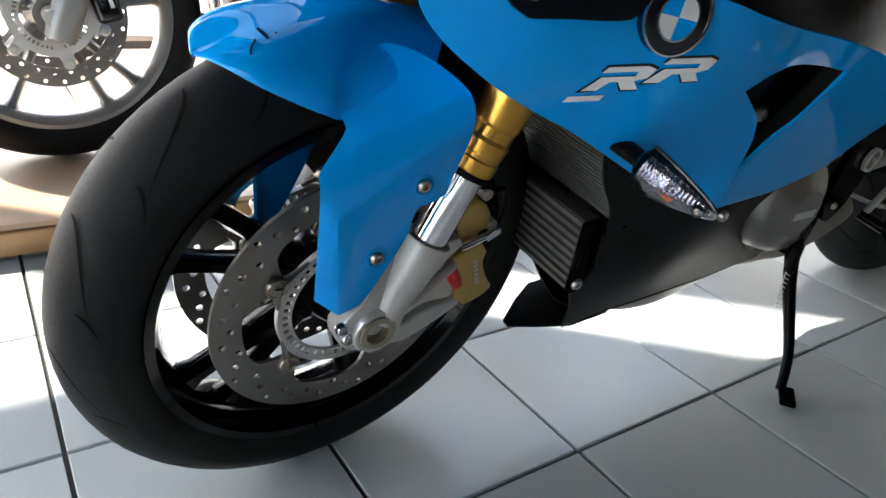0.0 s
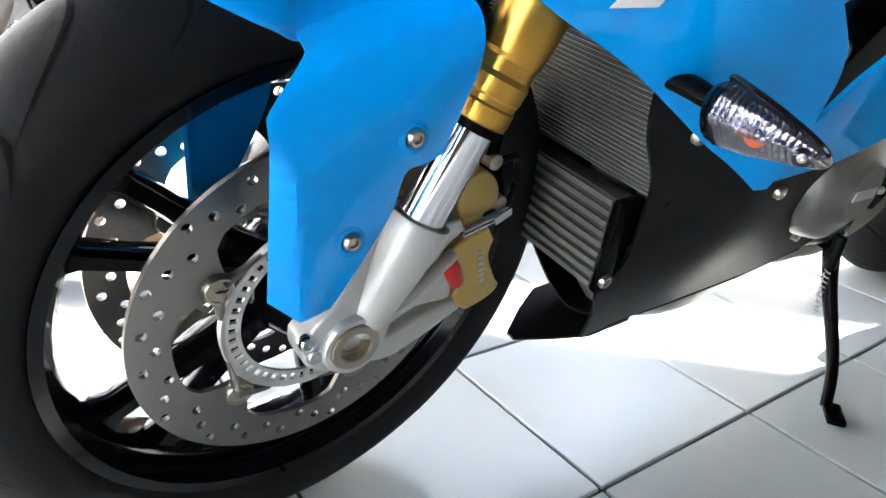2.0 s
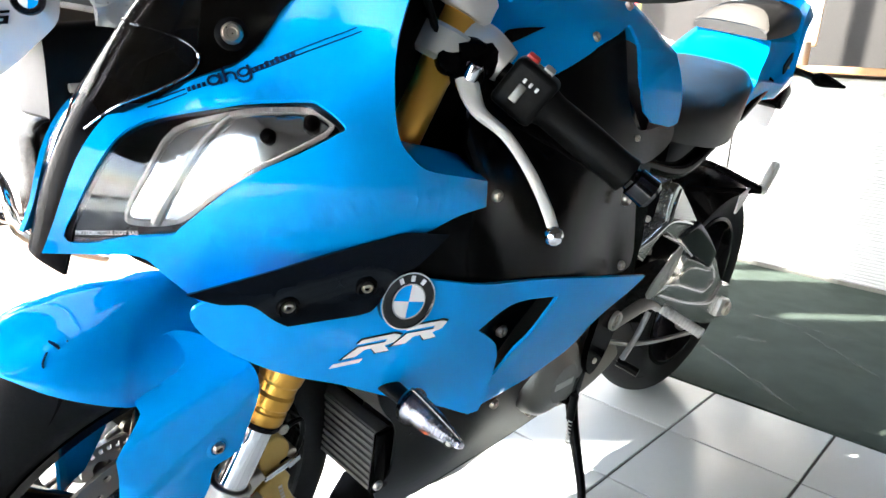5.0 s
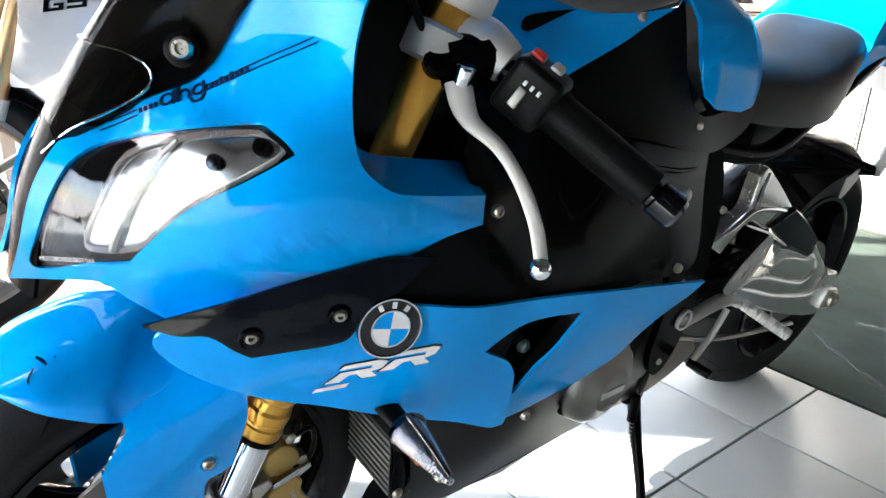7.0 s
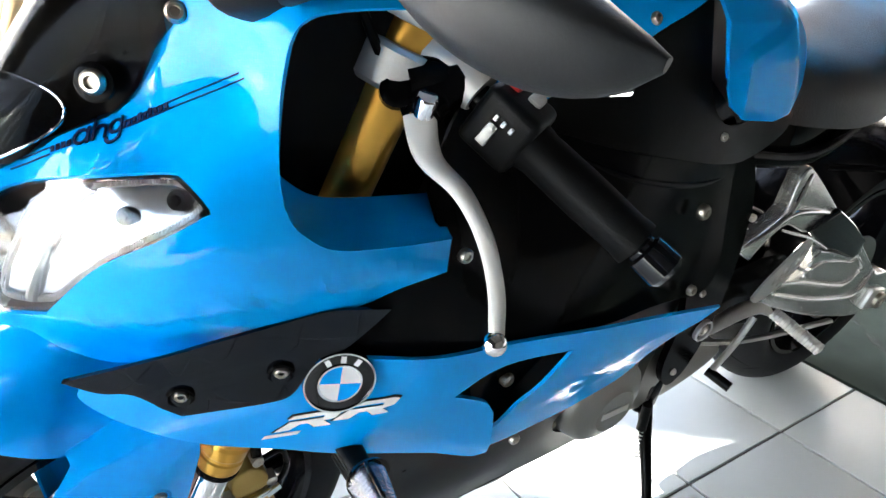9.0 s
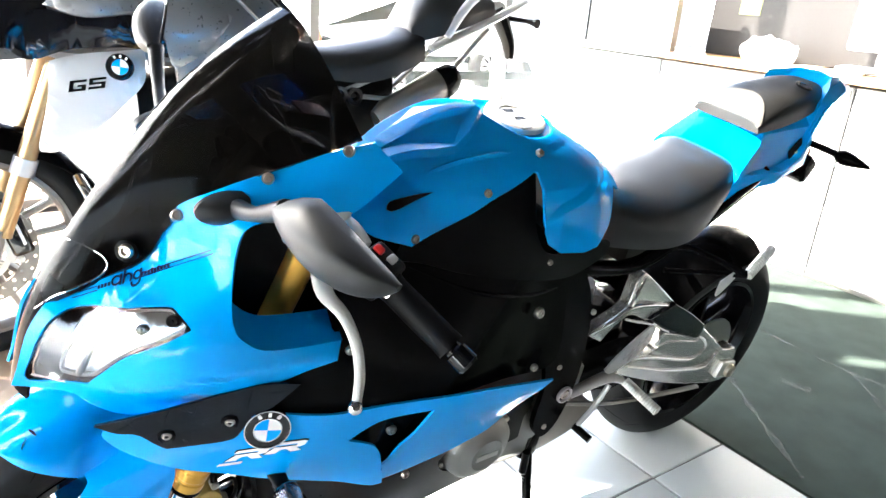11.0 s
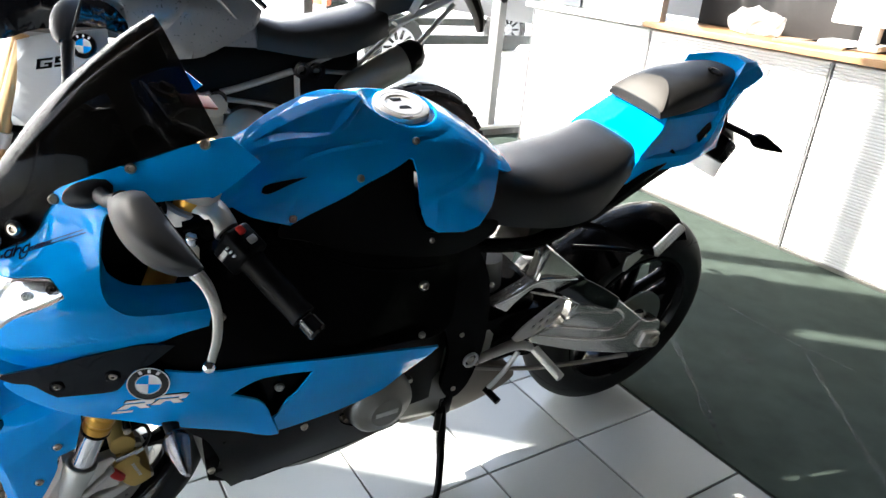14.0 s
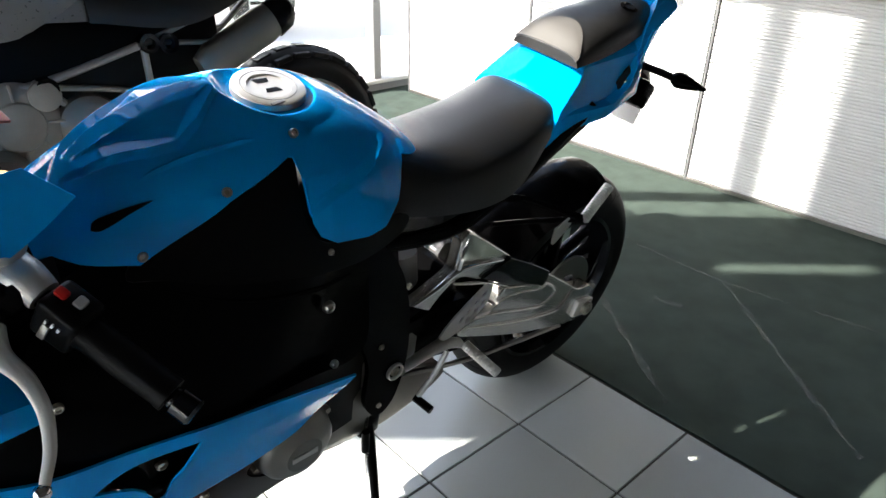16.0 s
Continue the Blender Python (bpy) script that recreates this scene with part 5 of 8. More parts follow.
# front indicators
for side in (1, -1):
    mate = Matrix() if side > 0 else Matrix.Diagonal((1, -1, 1, 1))
    ind = part("front_indicator", tube([P(0.183, side * 0.15, 0.526), P(0.183, side * 0.18, 0.524), P(0.185, side * 0.204, 0.52)], [0.014, 0.012, 0.011], 14, None, 4, 0.6), BLACK_MATT, bike, "clear front indicator with amber bulb")
    # sections from root to tip: middle, half height and half depth
    marks = (0.0, 0.06, 0.4, 0.72, 0.9, 0.97, 1.0)
    sections = ((0.186, 0.1985, 0.518, 0.0215, 0.019), (0.186, 0.202, 0.518, 0.023, 0.0205), (0.185, 0.228, 0.5175, 0.0185, 0.016), (0.184, 0.254, 0.5175, 0.0115, 0.0105), (0.1835, 0.268, 0.5172, 0.0068, 0.0068), (0.1832, 0.273, 0.517, 0.004, 0.0042), (0.183, 0.275, 0.517, 0.0012, 0.0015))

    def lamp_ring(t, fill):
        cu, cv, cw, up, deep = [np.interp(t, marks, [q[k] for q in sections]) for k in range(5)]
        up, deep = up * fill, deep * fill
        ring = []
        for a in (90, 112, 140, 176, 182, 215, 248, 270, 300, 330, 0, 30, 60):
            c, z = math.cos(radians(a)), math.sin(radians(a))
            ring.append(mate @ P(cu + deep * c * (1.15 if 170 < a < 185 else 0.95) - 0.22 * up * z, cv, cw + up * z))
        return ring

    lens_bm = grid([lamp_ring(t, 1.0) for t in marks], wrap=True)
    bmesh.ops.holes_fill(lens_bm, edges=[e for e in lens_bm.edges if e.is_boundary])
    lens = part("lens", lens_bm, INDICATOR, ind, "clear faceted indicator lens", angle=24)
    lens.visible_shadow = False
    core_bm = grid([lamp_ring(t, 0.88 if k % 2 else 0.8) for k, t in enumerate(np.linspace(0.04, 0.95, 38))], wrap=True)
    bmesh.ops.holes_fill(core_bm, edges=[e for e in core_bm.edges if e.is_boundary])
    part("inner_mirror", core_bm, LAMP_FOIL, ind, "ribbed bright lamp insert", angle=12)
    part("bulb", lathe([(0, 0.0), (0.0055, 0.002), (0.0072, 0.008), (0.0055, 0.014), (0, 0.016)], 14, mate @ along(P(0.1745, 0.232, 0.5165), P(0.15, 0.232, 0.518)) @ Matrix.Diagonal((1, 1, 0.16, 1))), ORANGE, ind, "amber bulb")
    part("lens_hem", tube([lamp_ring(t, 1.0)[0] for t in (0.0, 0.06, 0.4, 0.72, 0.9, 0.97)], [0.002, 0.0022, 0.0022, 0.002, 0.0018, 0.001], 8), BLACK_GLOSS, ind)
    screw = mate @ along(P(0.1775, 0.261, 0.5155), P(0.15, 0.271, 0.512))
    part("screw_cup", lathe([(0.003, 0), (0.0058, 0), (0.0055, 0.0018), (0.003, 0.002)], 14, screw, close=True), BLACK_GLOSS, ind)
    part("lens_screw", lathe([(0, 0), (0.0028, 0), (0.0028, 0.0025), (0.0014, 0.003), (0, 0.002)], 12, screw), BOLT, ind)
    part("back_shell", tube([mate @ P(0.186, 0.1965, 0.517), mate @ P(0.186, 0.2005, 0.518)], [0.0215, 0.0228], 20, None, 2, 0.9), BLACK_GLOSS, ind)

# belly pan
BELLY = field([(0.17, 0.51, 0.145), (0.3, 0.45, 0.147), (0.38, 0.41, 0.15), (0.5, 0.43, 0.155), (0.3, 0.387, 0.13), (0.26, 0.285, 0.10), (0.46, 0.25, 0.10), (0.64, 0.28, 0.112), (0.4, 0.33, 0.132), (0.6, 0.4, 0.148), (0.25, 0.22, 0.075)])
PAN = outline([(0.186, 0.513), (0.2, 0.517), (0.247, 0.492), (0.3, 0.467), (0.36, 0.44), (0.44, 0.445), (0.52, 0.445), (0.5, 0.395), (0.545, 0.335), (0.66, 0.30), (0.655, 0.27), (0.55, 0.245), (0.45, 0.235), (0.36, 0.226), (0.31, 0.2, 1), (0.29, 0.25), (0.268, 0.29), (0.277, 0.33), (0.262, 0.385), (0.245, 0.425), (0.208, 0.47)])
for side in (1, -1):
    pan = part("belly_pan", panel(PAN, BELLY, 0.004, 0, side, 0.018, edge=0.001), BLACK_MATT, bike, "matt black belly pan")
    if side > 0:
        for u, w in ((0.257, 0.474), (0.262, 0.31), (0.425, 0.405)):
            bolt(P(u, BELLY(u, w) + 0.002, w), (0, -1, 0), 0.0075, pan)
under = [[P(u, j * (BELLY(max(u, 0.22), w) - 0.002), w - drop * (1 - abs(j) ** 1.6)) for j in np.linspace(-1, 1, 11)] for u, w, drop in ((0.37, 0.228, 0.05), (0.42, 0.232, 0.06), (0.47, 0.235, 0.05), (0.55, 0.243, 0.035), (0.66, 0.27, 0.03))]
part("pan_floor", grid(under, thick=0.003), BLACK_MATT, bike)
lip = [[P(u, j * h, w) for j in np.linspace(-1, 1, 7)] for u, h, w in ((0.283, 0.006, 0.157), (0.32, 0.03, 0.165), (0.36, 0.05, 0.172), (0.43, 0.05, 0.176), (0.5, 0.02, 0.19))]
part("pan_lip", grid(lip, thick=0.004), BLACK_MATT, bike, "pointed black lip of the belly pan")

# radiators
def radiator(name, u0, w0, u1, w1, half, fins, fin_mat, tilt, share=0.3):
    a, b = Vector((u0, 0, w0)), Vector((u1, 0, w1))
    d = (b - a).normalized()
    n = Vector((-d.z, 0, d.x))
    ln = (b - a).length
    m = Matrix.Translation((a + b) / 2) @ Matrix((n, Vector((0, 1, 0)), d)).transposed().to_4x4()
    core_ob = part(name, box(0.022, half * 2, ln, m, 0.003), RADIATOR, bike, "dark finned cooler core")
    for k in range(fins):
        z = -ln / 2 + ln * (k + 0.5) / fins
        part("fin", box(0.004, half * 1.96, ln / fins * share, m @ pose(0.012 * tilt, 0, z)), fin_mat, core_ob)
    for s in (-1, 1):
        part("end_tank", box(0.03, 0.010, ln * 1.0, m @ pose(0, s * (half + 0.004), 0), 0.003), BLACK_SATIN, core_ob)
    return core_ob


radiator("radiator", 0.235, 0.6, 0.292, 0.4, 0.122, 44, RAD_FIN, -1, 0.2)
radiator("oil_cooler", 0.262, 0.395, 0.27, 0.296, 0.1, 9, COOLER_FIN, -1, 0.5)

# engine cover, sprocket cover, frame plate
em = Matrix.Translation(P(0.60, 0.12, 0.385)) @ Matrix.Rotation(radians(90), 4, "X")
cover = part("engine_cover", lathe([(0, 0.045), (0.035, 0.045), (0.042, 0.038), (0.058, 0.034), (0.068, 0.026), (0.074, 0.006), (0.076, -0.05), (0, -0.05)], 40, em), ALU_DARK, bike, "cast aluminium engine side cover")
for k in range(6):
    a = k * math.pi / 3 + 0.4
    part("cover_screw", lathe([(0, 0.0), (0.006, 0.0), (0.006, 0.012), (0.003, 0.013), (0, 0.012)], 12, em @ pose(0.077 * math.cos(a), 0.077 * math.sin(a), -0.005)), BOLT, cover)
part("cover_mark", box(0.05, 0.012, 0.002, em @ pose(0, 0, 0.0455)), ALU, cover)
low = bmesh.new()
box(0.3, 0.2, 0.16, pose(0.68, -0.0, 0.33, 0, 8), 0.03, 3, low)
box(0.2, 0.19, 0.12, pose(0.82, -0.0, 0.42, 0, 0), 0.03, 3, low)
part("crankcase", low, ALU_DARK, bike, "grey cast crankcase")
fp = outline([(0.70, 0.72), (0.76, 0.74), (0.82, 0.66), (0.85, 0.56), (0.86, 0.44), (0.84, 0.34), (0.80, 0.31), (0.765, 0.36), (0.765, 0.46), (0.73, 0.55), (0.70, 0.6)])
for side in (1, -1):
    fr = part("frame_plate", panel(fp, lambda u, w: 0.118 - 0.02 * (u - 0.7), 0.012, 0, side, 0.03), BLACK_SATIN, bike, "black cast frame plate at the swingarm pivot")
    if side > 0:
        pm = Matrix.Translation(P(0.828, 0.118, 0.42)) @ Matrix.Rotation(radians(90), 4, "X")
        nut = part("pivot_nut", lathe([(0.0155, 0.0), (0.0195, 0.0), (0.0195, 0.006), (0.018, 0.0075), (0.0155, 0.0065)], 28, pm, close=True), ALU, fr)
        part("pivot_plug", lathe([(0, 0.003), (0.005, 0.003), (0.006, 0.0055), (0.0095, 0.0055), (0.0105, 0.004), (0.0105, -0.004), (0, -0.004)], 24, pm), BOLT, nut)
        for u, w in ((0.79, 0.5), (0.85, 0.4), (0.80, 0.34), (0.84, 0.62)):
            bolt(P(u, 0.117, w), (0, -1, 0), 0.006, fr)

# polished swingarm, left and right
ARM_V = curve_of([(0.84, 0.1), (1.0, 0.108), (1.2, 0.118), (1.5, 0.122)])
for side in (1, -1):
    body = outline([(1.1257, 0.4947, 1), (1.19, 0.477), (1.2507, 0.4537, 1), (1.2709, 0.4796, 1), (1.33, 0.437), (1.3936, 0.39), (1.425, 0.372), (1.465, 0.368), (1.487, 0.345), (1.489, 0.3), (1.4764, 0.262), (1.43, 0.262), (1.3633, 0.2771), (1.27, 0.306), (1.173, 0.3388), (1.0338, 0.3955), (1.012, 0.41), (1.0159, 0.4274), (1.06, 0.44), (1.1077, 0.4493), (1.1086, 0.4746)], 4)
    mate = Matrix() if side > 0 else Matrix.Diagonal((1, -1, 1, 1))
    arm = part("swingarm", slab(body, lambda u, w: ARM_V(u), 0.036, 0.006, mate), SWING, bike, "polished aluminium swingarm", angle=30)
    inset = outline([(1.1, 0.447), (1.13, 0.468), (1.19, 0.462), (1.252, 0.446), (1.276, 0.452), (1.312, 0.424), (1.3, 0.405), (1.255, 0.397), (1.15, 0.428)], 4)
    part("arm_web", slab(inset, lambda u, w: ARM_V(u) + 0.004, 0.006, 0.003, mate), SWING, arm, angle=30)
    part("arm_root", panel(outline([(0.83, 0.47), (0.93, 0.5), (1.03, 0.5), (1.06, 0.45), (1.04, 0.36), (0.95, 0.37), (0.83, 0.37)]), lambda u, w: ARM_V(u) - 0.012, 0.03, 0, side, 0.05), BLACK_SATIN, arm)
    for run, wide in ((((1.03, 0.447), (1.09, 0.438), (1.1428, 0.4226), (1.21, 0.402), (1.268, 0.39), (1.308, 0.418), (1.262, 0.458)), 0.0065), (((1.03, 0.425), (1.1, 0.402), (1.1563, 0.3826), (1.25, 0.358), (1.335, 0.343), (1.368, 0.362), (1.3904, 0.388)), 0.0055)):
        part("arm_rib", tube([P(u, side * (ARM_V(u) + 0.001), w) for u, w in run], [0.003, wide, wide, wide, wide, wide, 0.003], 10, None, 5, 0.8), SWING, arm)
    brace = outline([(0.8714, 0.5428, 1), (0.93, 0.566), (0.974, 0.588), (0.984, 0.62), (0.99, 0.648, 1), (1.003, 0.66), (1.02, 0.656), (1.08, 0.612), (1.1434, 0.5619, 1), (1.1, 0.552), (1.0512, 0.5425), (0.9932, 0.5658), (0.9492, 0.5468), (0.9165, 0.5172, 1)], 4)
    br = part("arm_brace", slab(brace, lambda u, w: ARM_V(u) - 0.008 + 0.12 * (0.57 - w), 0.026, 0.004, mate), SWING, arm, "polished triangular brace", angle=30)
    part("brace_ridge", tube([P(0.875, side * 0.1, 0.546), P(0.93, side * 0.103, 0.568), P(0.978, side * 0.104, 0.59), P(1.04, side * 0.106, 0.585), P(1.136, side * 0.108, 0.5635)], [0.002, 0.0055, 0.006, 0.0055, 0.002], 10, None, 5), CHROME, br)
    part("brace_ridge", tube([P(0.978, side * 0.104, 0.59), P(0.988, side * 0.101, 0.625), P(1.003, side * 0.097, 0.655)], [0.004, 0.0045, 0.003], 8, None, 4), CHROME, br)
    part("arm_strip", tube([P(0.968, side * 0.107, 0.566), P(1.01, side * 0.11, 0.552), P(1.0575, side * 0.112, 0.536), P(1.13, side * 0.116, 0.5)], [0.003, 0.0045, 0.0045, 0.003], 8, None, 4, 0.7), SWING, arm)
    part("arm_cover", slab(outline([(1.119, 0.5778, 1), (1.19, 0.539), (1.267, 0.4894, 1), (1.2673, 0.4631, 1), (1.2523, 0.452, 1), (1.19, 0.48), (1.1267, 0.5028, 1), (1.0453, 0.5497, 1)], 3), lambda u, w: ARM_V(u) + 0.003, 0.02, 0.004, mate), BLACK_GLOSS, arm, angle=30)
    part("axle_block", box(0.07, 0.014, 0.05, Matrix.Translation(P(1.45, side * 0.126, 0.306)) @ Matrix.Rotation(radians(12), 4, "Y"), 0.006), ALU, arm)
    part("axle_nut", lathe([(0, 0), (0.019, 0), (0.019, 0.01), (0.015, 0.013), (0.009, 0.013), (0.008, 0.006), (0, 0.006)], 6 * 4, Matrix.Translation(P(1.458, side * 0.131, 0.305)) @ Matrix.Rotation(radians(90 * side), 4, "X")), BOLT, arm)
part("arm_bridge", box(0.16, 0.16, 0.1, pose(0.95, 0, 0.5, 0, -20), 0.03, 3), BLACK_SATIN, bike)
# hugger mudguard and rear inner guard
rows = []
for a in np.linspace(radians(75), radians(-12), 14):
    r = 0.335
    rows.append([RX + Vector((-r * math.sin(a), y, (r - 0.05 * (abs(y) / 0.095) ** 2.5) * math.cos(a))) for y in np.linspace(-0.095, 0.095, 9)])
part("hugger", grid(rows, thick=0.004), BLACK_SATIN, bike, "satin black rear wheel hugger")
part("inner_guard", hull(np.linspace(0.95, 1.5, 12), curve_of([(0.95, 0.78), (1.1, 0.79), (1.3, 0.86), (1.5, 0.94)]), lambda u: 0.07, curve_of([(0.95, 0.68), (1.1, 0.69), (1.3, 0.79), (1.5, 0.9)]), lambda u: 4), BLACK_MATT, bike)
tube_b = bmesh.new()
for side in (1, -1):
    tube([P(0.78, side * 0.1, 0.72), P(0.95, side * 0.1, 0.7), P(1.1, side * 0.095, 0.76), P(1.3, side * 0.09, 0.87)], 0.016, 10, tube_b)
part("subframe", tube_b, BLACK_SATIN, bike, "black seat subframe")
shock = bmesh.new()
rod(P(0.9, 0.02, 0.62), P(0.94, 0.02, 0.4), 0.03, 16, shock)
part("rear_shock", shock, ALU_DARK, bike)


# rider footrests with heel plates, pillion footrests
def serrated_peg(a, b, r, parent):
    a, b = Vector(a), Vector(b)
    ln = (b - a).length
    prof = [(0, 0)]
    n = 15
    for k in range(n):
        z = ln * k / n
        prof += [(r * 0.88, z + 0.0005), (r, z + ln / n * 0.3), (r, z + ln / n * 0.65), (r * 0.88, z + ln / n * 0.95)]
    prof += [(r * 0.7, ln), (0, ln + 0.002)]
    return part("peg", lathe(prof, 14, along(a, b)), ALU, parent, "ribbed aluminium footrest")


for side in (1, -1):
    hp = outline([(0.9353, 0.4519, 1), (0.9557, 0.436), (1.0, 0.438), (1.05, 0.452), (1.083, 0.475), (1.092, 0.51), (1.0834, 0.5287), (1.06, 0.5225), (1.0206, 0.5064), (0.9619, 0.4759)])
    holes = []
    for k, (cu, cw) in enumerate(((1.0, 0.466), (1.022, 0.477), (1.044, 0.489), (1.066, 0.501), (1.022, 0.456), (1.044, 0.467), (1.066, 0.478))):
        holes.append([(cu + 0.0085 * math.cos(a) - 0.003 * math.sin(a), cw + 0.0045 * math.sin(a) + 0.006 * math.cos(a)) for a in np.linspace(0, 2 * math.pi, 9)[:-1]])
    rest = part("footrest_plate", panel(hp, lambda u, w: 0.122 - 0.1 * (u - 0.95), 0.004, 0, side, 0.5, holes), ALU, bike, "drilled aluminium heel plate and footrest")
    part("hanger", tube([P(0.86, side * 0.108, 0.4), P(0.95, side * 0.118, 0.425), P(1.0, side * 0.125, 0.41)], [0.012, 0.016, 0.014], 10, None, 4, 0.6), ALU, rest)
    serrated_peg(P(1.003, side * 0.135, 0.412), P(1.017, side * 0.224, 0.393), 0.0115, rest)
    part("gear_lever", tube([P(0.96, side * 0.128, 0.41), P(0.93, side * 0.13, 0.36), P(0.89, side * 0.13, 0.315)], 0.006, 8), ALU, rest)
    part("gear_toe", rod(P(0.89, side * 0.125, 0.315), P(0.899, side * 0.168, 0.309), 0.009, 12), BLACK_SATIN, rest)
    pg = part("pillion_hanger", tube([P(1.10, side * 0.07, 0.70), P(1.17, side * 0.09, 0.688), P(1.262, side * 0.163, 0.655)], [0.009, 0.007, 0.009], 8), BLACK_SATIN, bike, "pillion footrest hanger")
    tube_lo = part("hanger_strut", tube([P(1.1, side * 0.07, 0.64), P(1.19, side * 0.11, 0.642), P(1.268, side * 0.165, 0.65)], 0.006, 8), BLACK_SATIN, pg)
    serrated_peg(P(1.27, side * 0.165, 0.65), P(1.355, side * 0.152, 0.70), 0.012, pg)
    part("heel_guard", panel(outline([(1.2, 0.64, 1), (1.262, 0.66), (1.25, 0.635), (1.205, 0.6)]), lambda u, w: 0.15, 0.003, 0, side, 0.5), ALU, pg)

# chain
part("chain", tube([P(0.83, 0.075, 0.36), P(1.1, 0.075, 0.27), P(1.456, 0.075, 0.204)], 0.008, 6, None, 6, 0.6), ALU_DARK, bike)
# side stand
stand = part("side_stand", tube([P(0.80, 0.085, 0.27), P(0.795, 0.12, 0.19), P(0.765, 0.185, 0.10), P(0.735, 0.214, 0.052)], [0.014, 0.011, 0.0085, 0.008], 10, None, 5), BLACK_SATIN, bike, "black steel side stand resting on the tiles")
part("stand_bracket", box(0.05, 0.03, 0.07, Matrix.Translation(P(0.80, 0.085, 0.27)), 0.008), BLACK_SATIN, stand)
foot_m = Matrix.Translation(P(0.742, 0.226, 0.0455)) @ Matrix.Rotation(radians(-9.5), 4, "X") @ Matrix.Rotation(radians(35), 4, "Z")
part("stand_foot", box(0.052, 0.026, 0.010, foot_m, 0.004), BLACK_SATIN, stand)
spr = [P(0.785, 0.108 + 0.016 * s, 0.235 - 0.09 * s) + Vector((0.004 * math.cos(s * 75), 0.004 * math.sin(s * 75), 0)) for s in np.linspace(0, 1, 110)]
part("stand_spring", tube(spr, 0.0012, 5, None, 1), ALU, stand)
part("spring_sleeve", rod(P(0.782, 0.108, 0.265), P(0.78, 0.114, 0.215), 0.0085, 12), BLACK_MATT, stand)
# exhaust collector under the engine
part("exhaust", tube([P(0.3, 0.05, 0.42), P(0.34, 0.05, 0.27), P(0.5, 0.03, 0.215), P(0.75, 0.0, 0.24), P(0.9, -0.08, 0.28)], [0.022, 0.03, 0.05, 0.05, 0.04], 14), ALU_DARK, bike)
EXHAUST = mat("heat_browned_steel", (0.2, 0.175, 0.145), 0.42, 0.7, 0.25, 9, 200, 0.1)
part("exhaust_box", slab(outline([(0.7, 0.215), (0.8, 0.195), (0.87, 0.19), (0.96, 0.208), (1.025, 0.236), (1.04, 0.262), (1.0, 0.295), (0.9, 0.335), (0.72, 0.34)], 4), lambda u, w: 0.065, 0.13, 0.012), EXHAUST, bike, "browned steel exhaust box under the engine")
# added dark slab that closes the see-through gap behind the linkage
part("linkage_fill", slab(outline([(0.83, 0.33), (0.98, 0.3), (1.07, 0.33), (1.06, 0.42), (0.94, 0.47), (0.83, 0.47)], 4), lambda u, w: 0.045, 0.08, 0.008), BLACK_MATT, bike, "black filler slab in the gap before the rear wheel")

# clip-ons, levers, switches


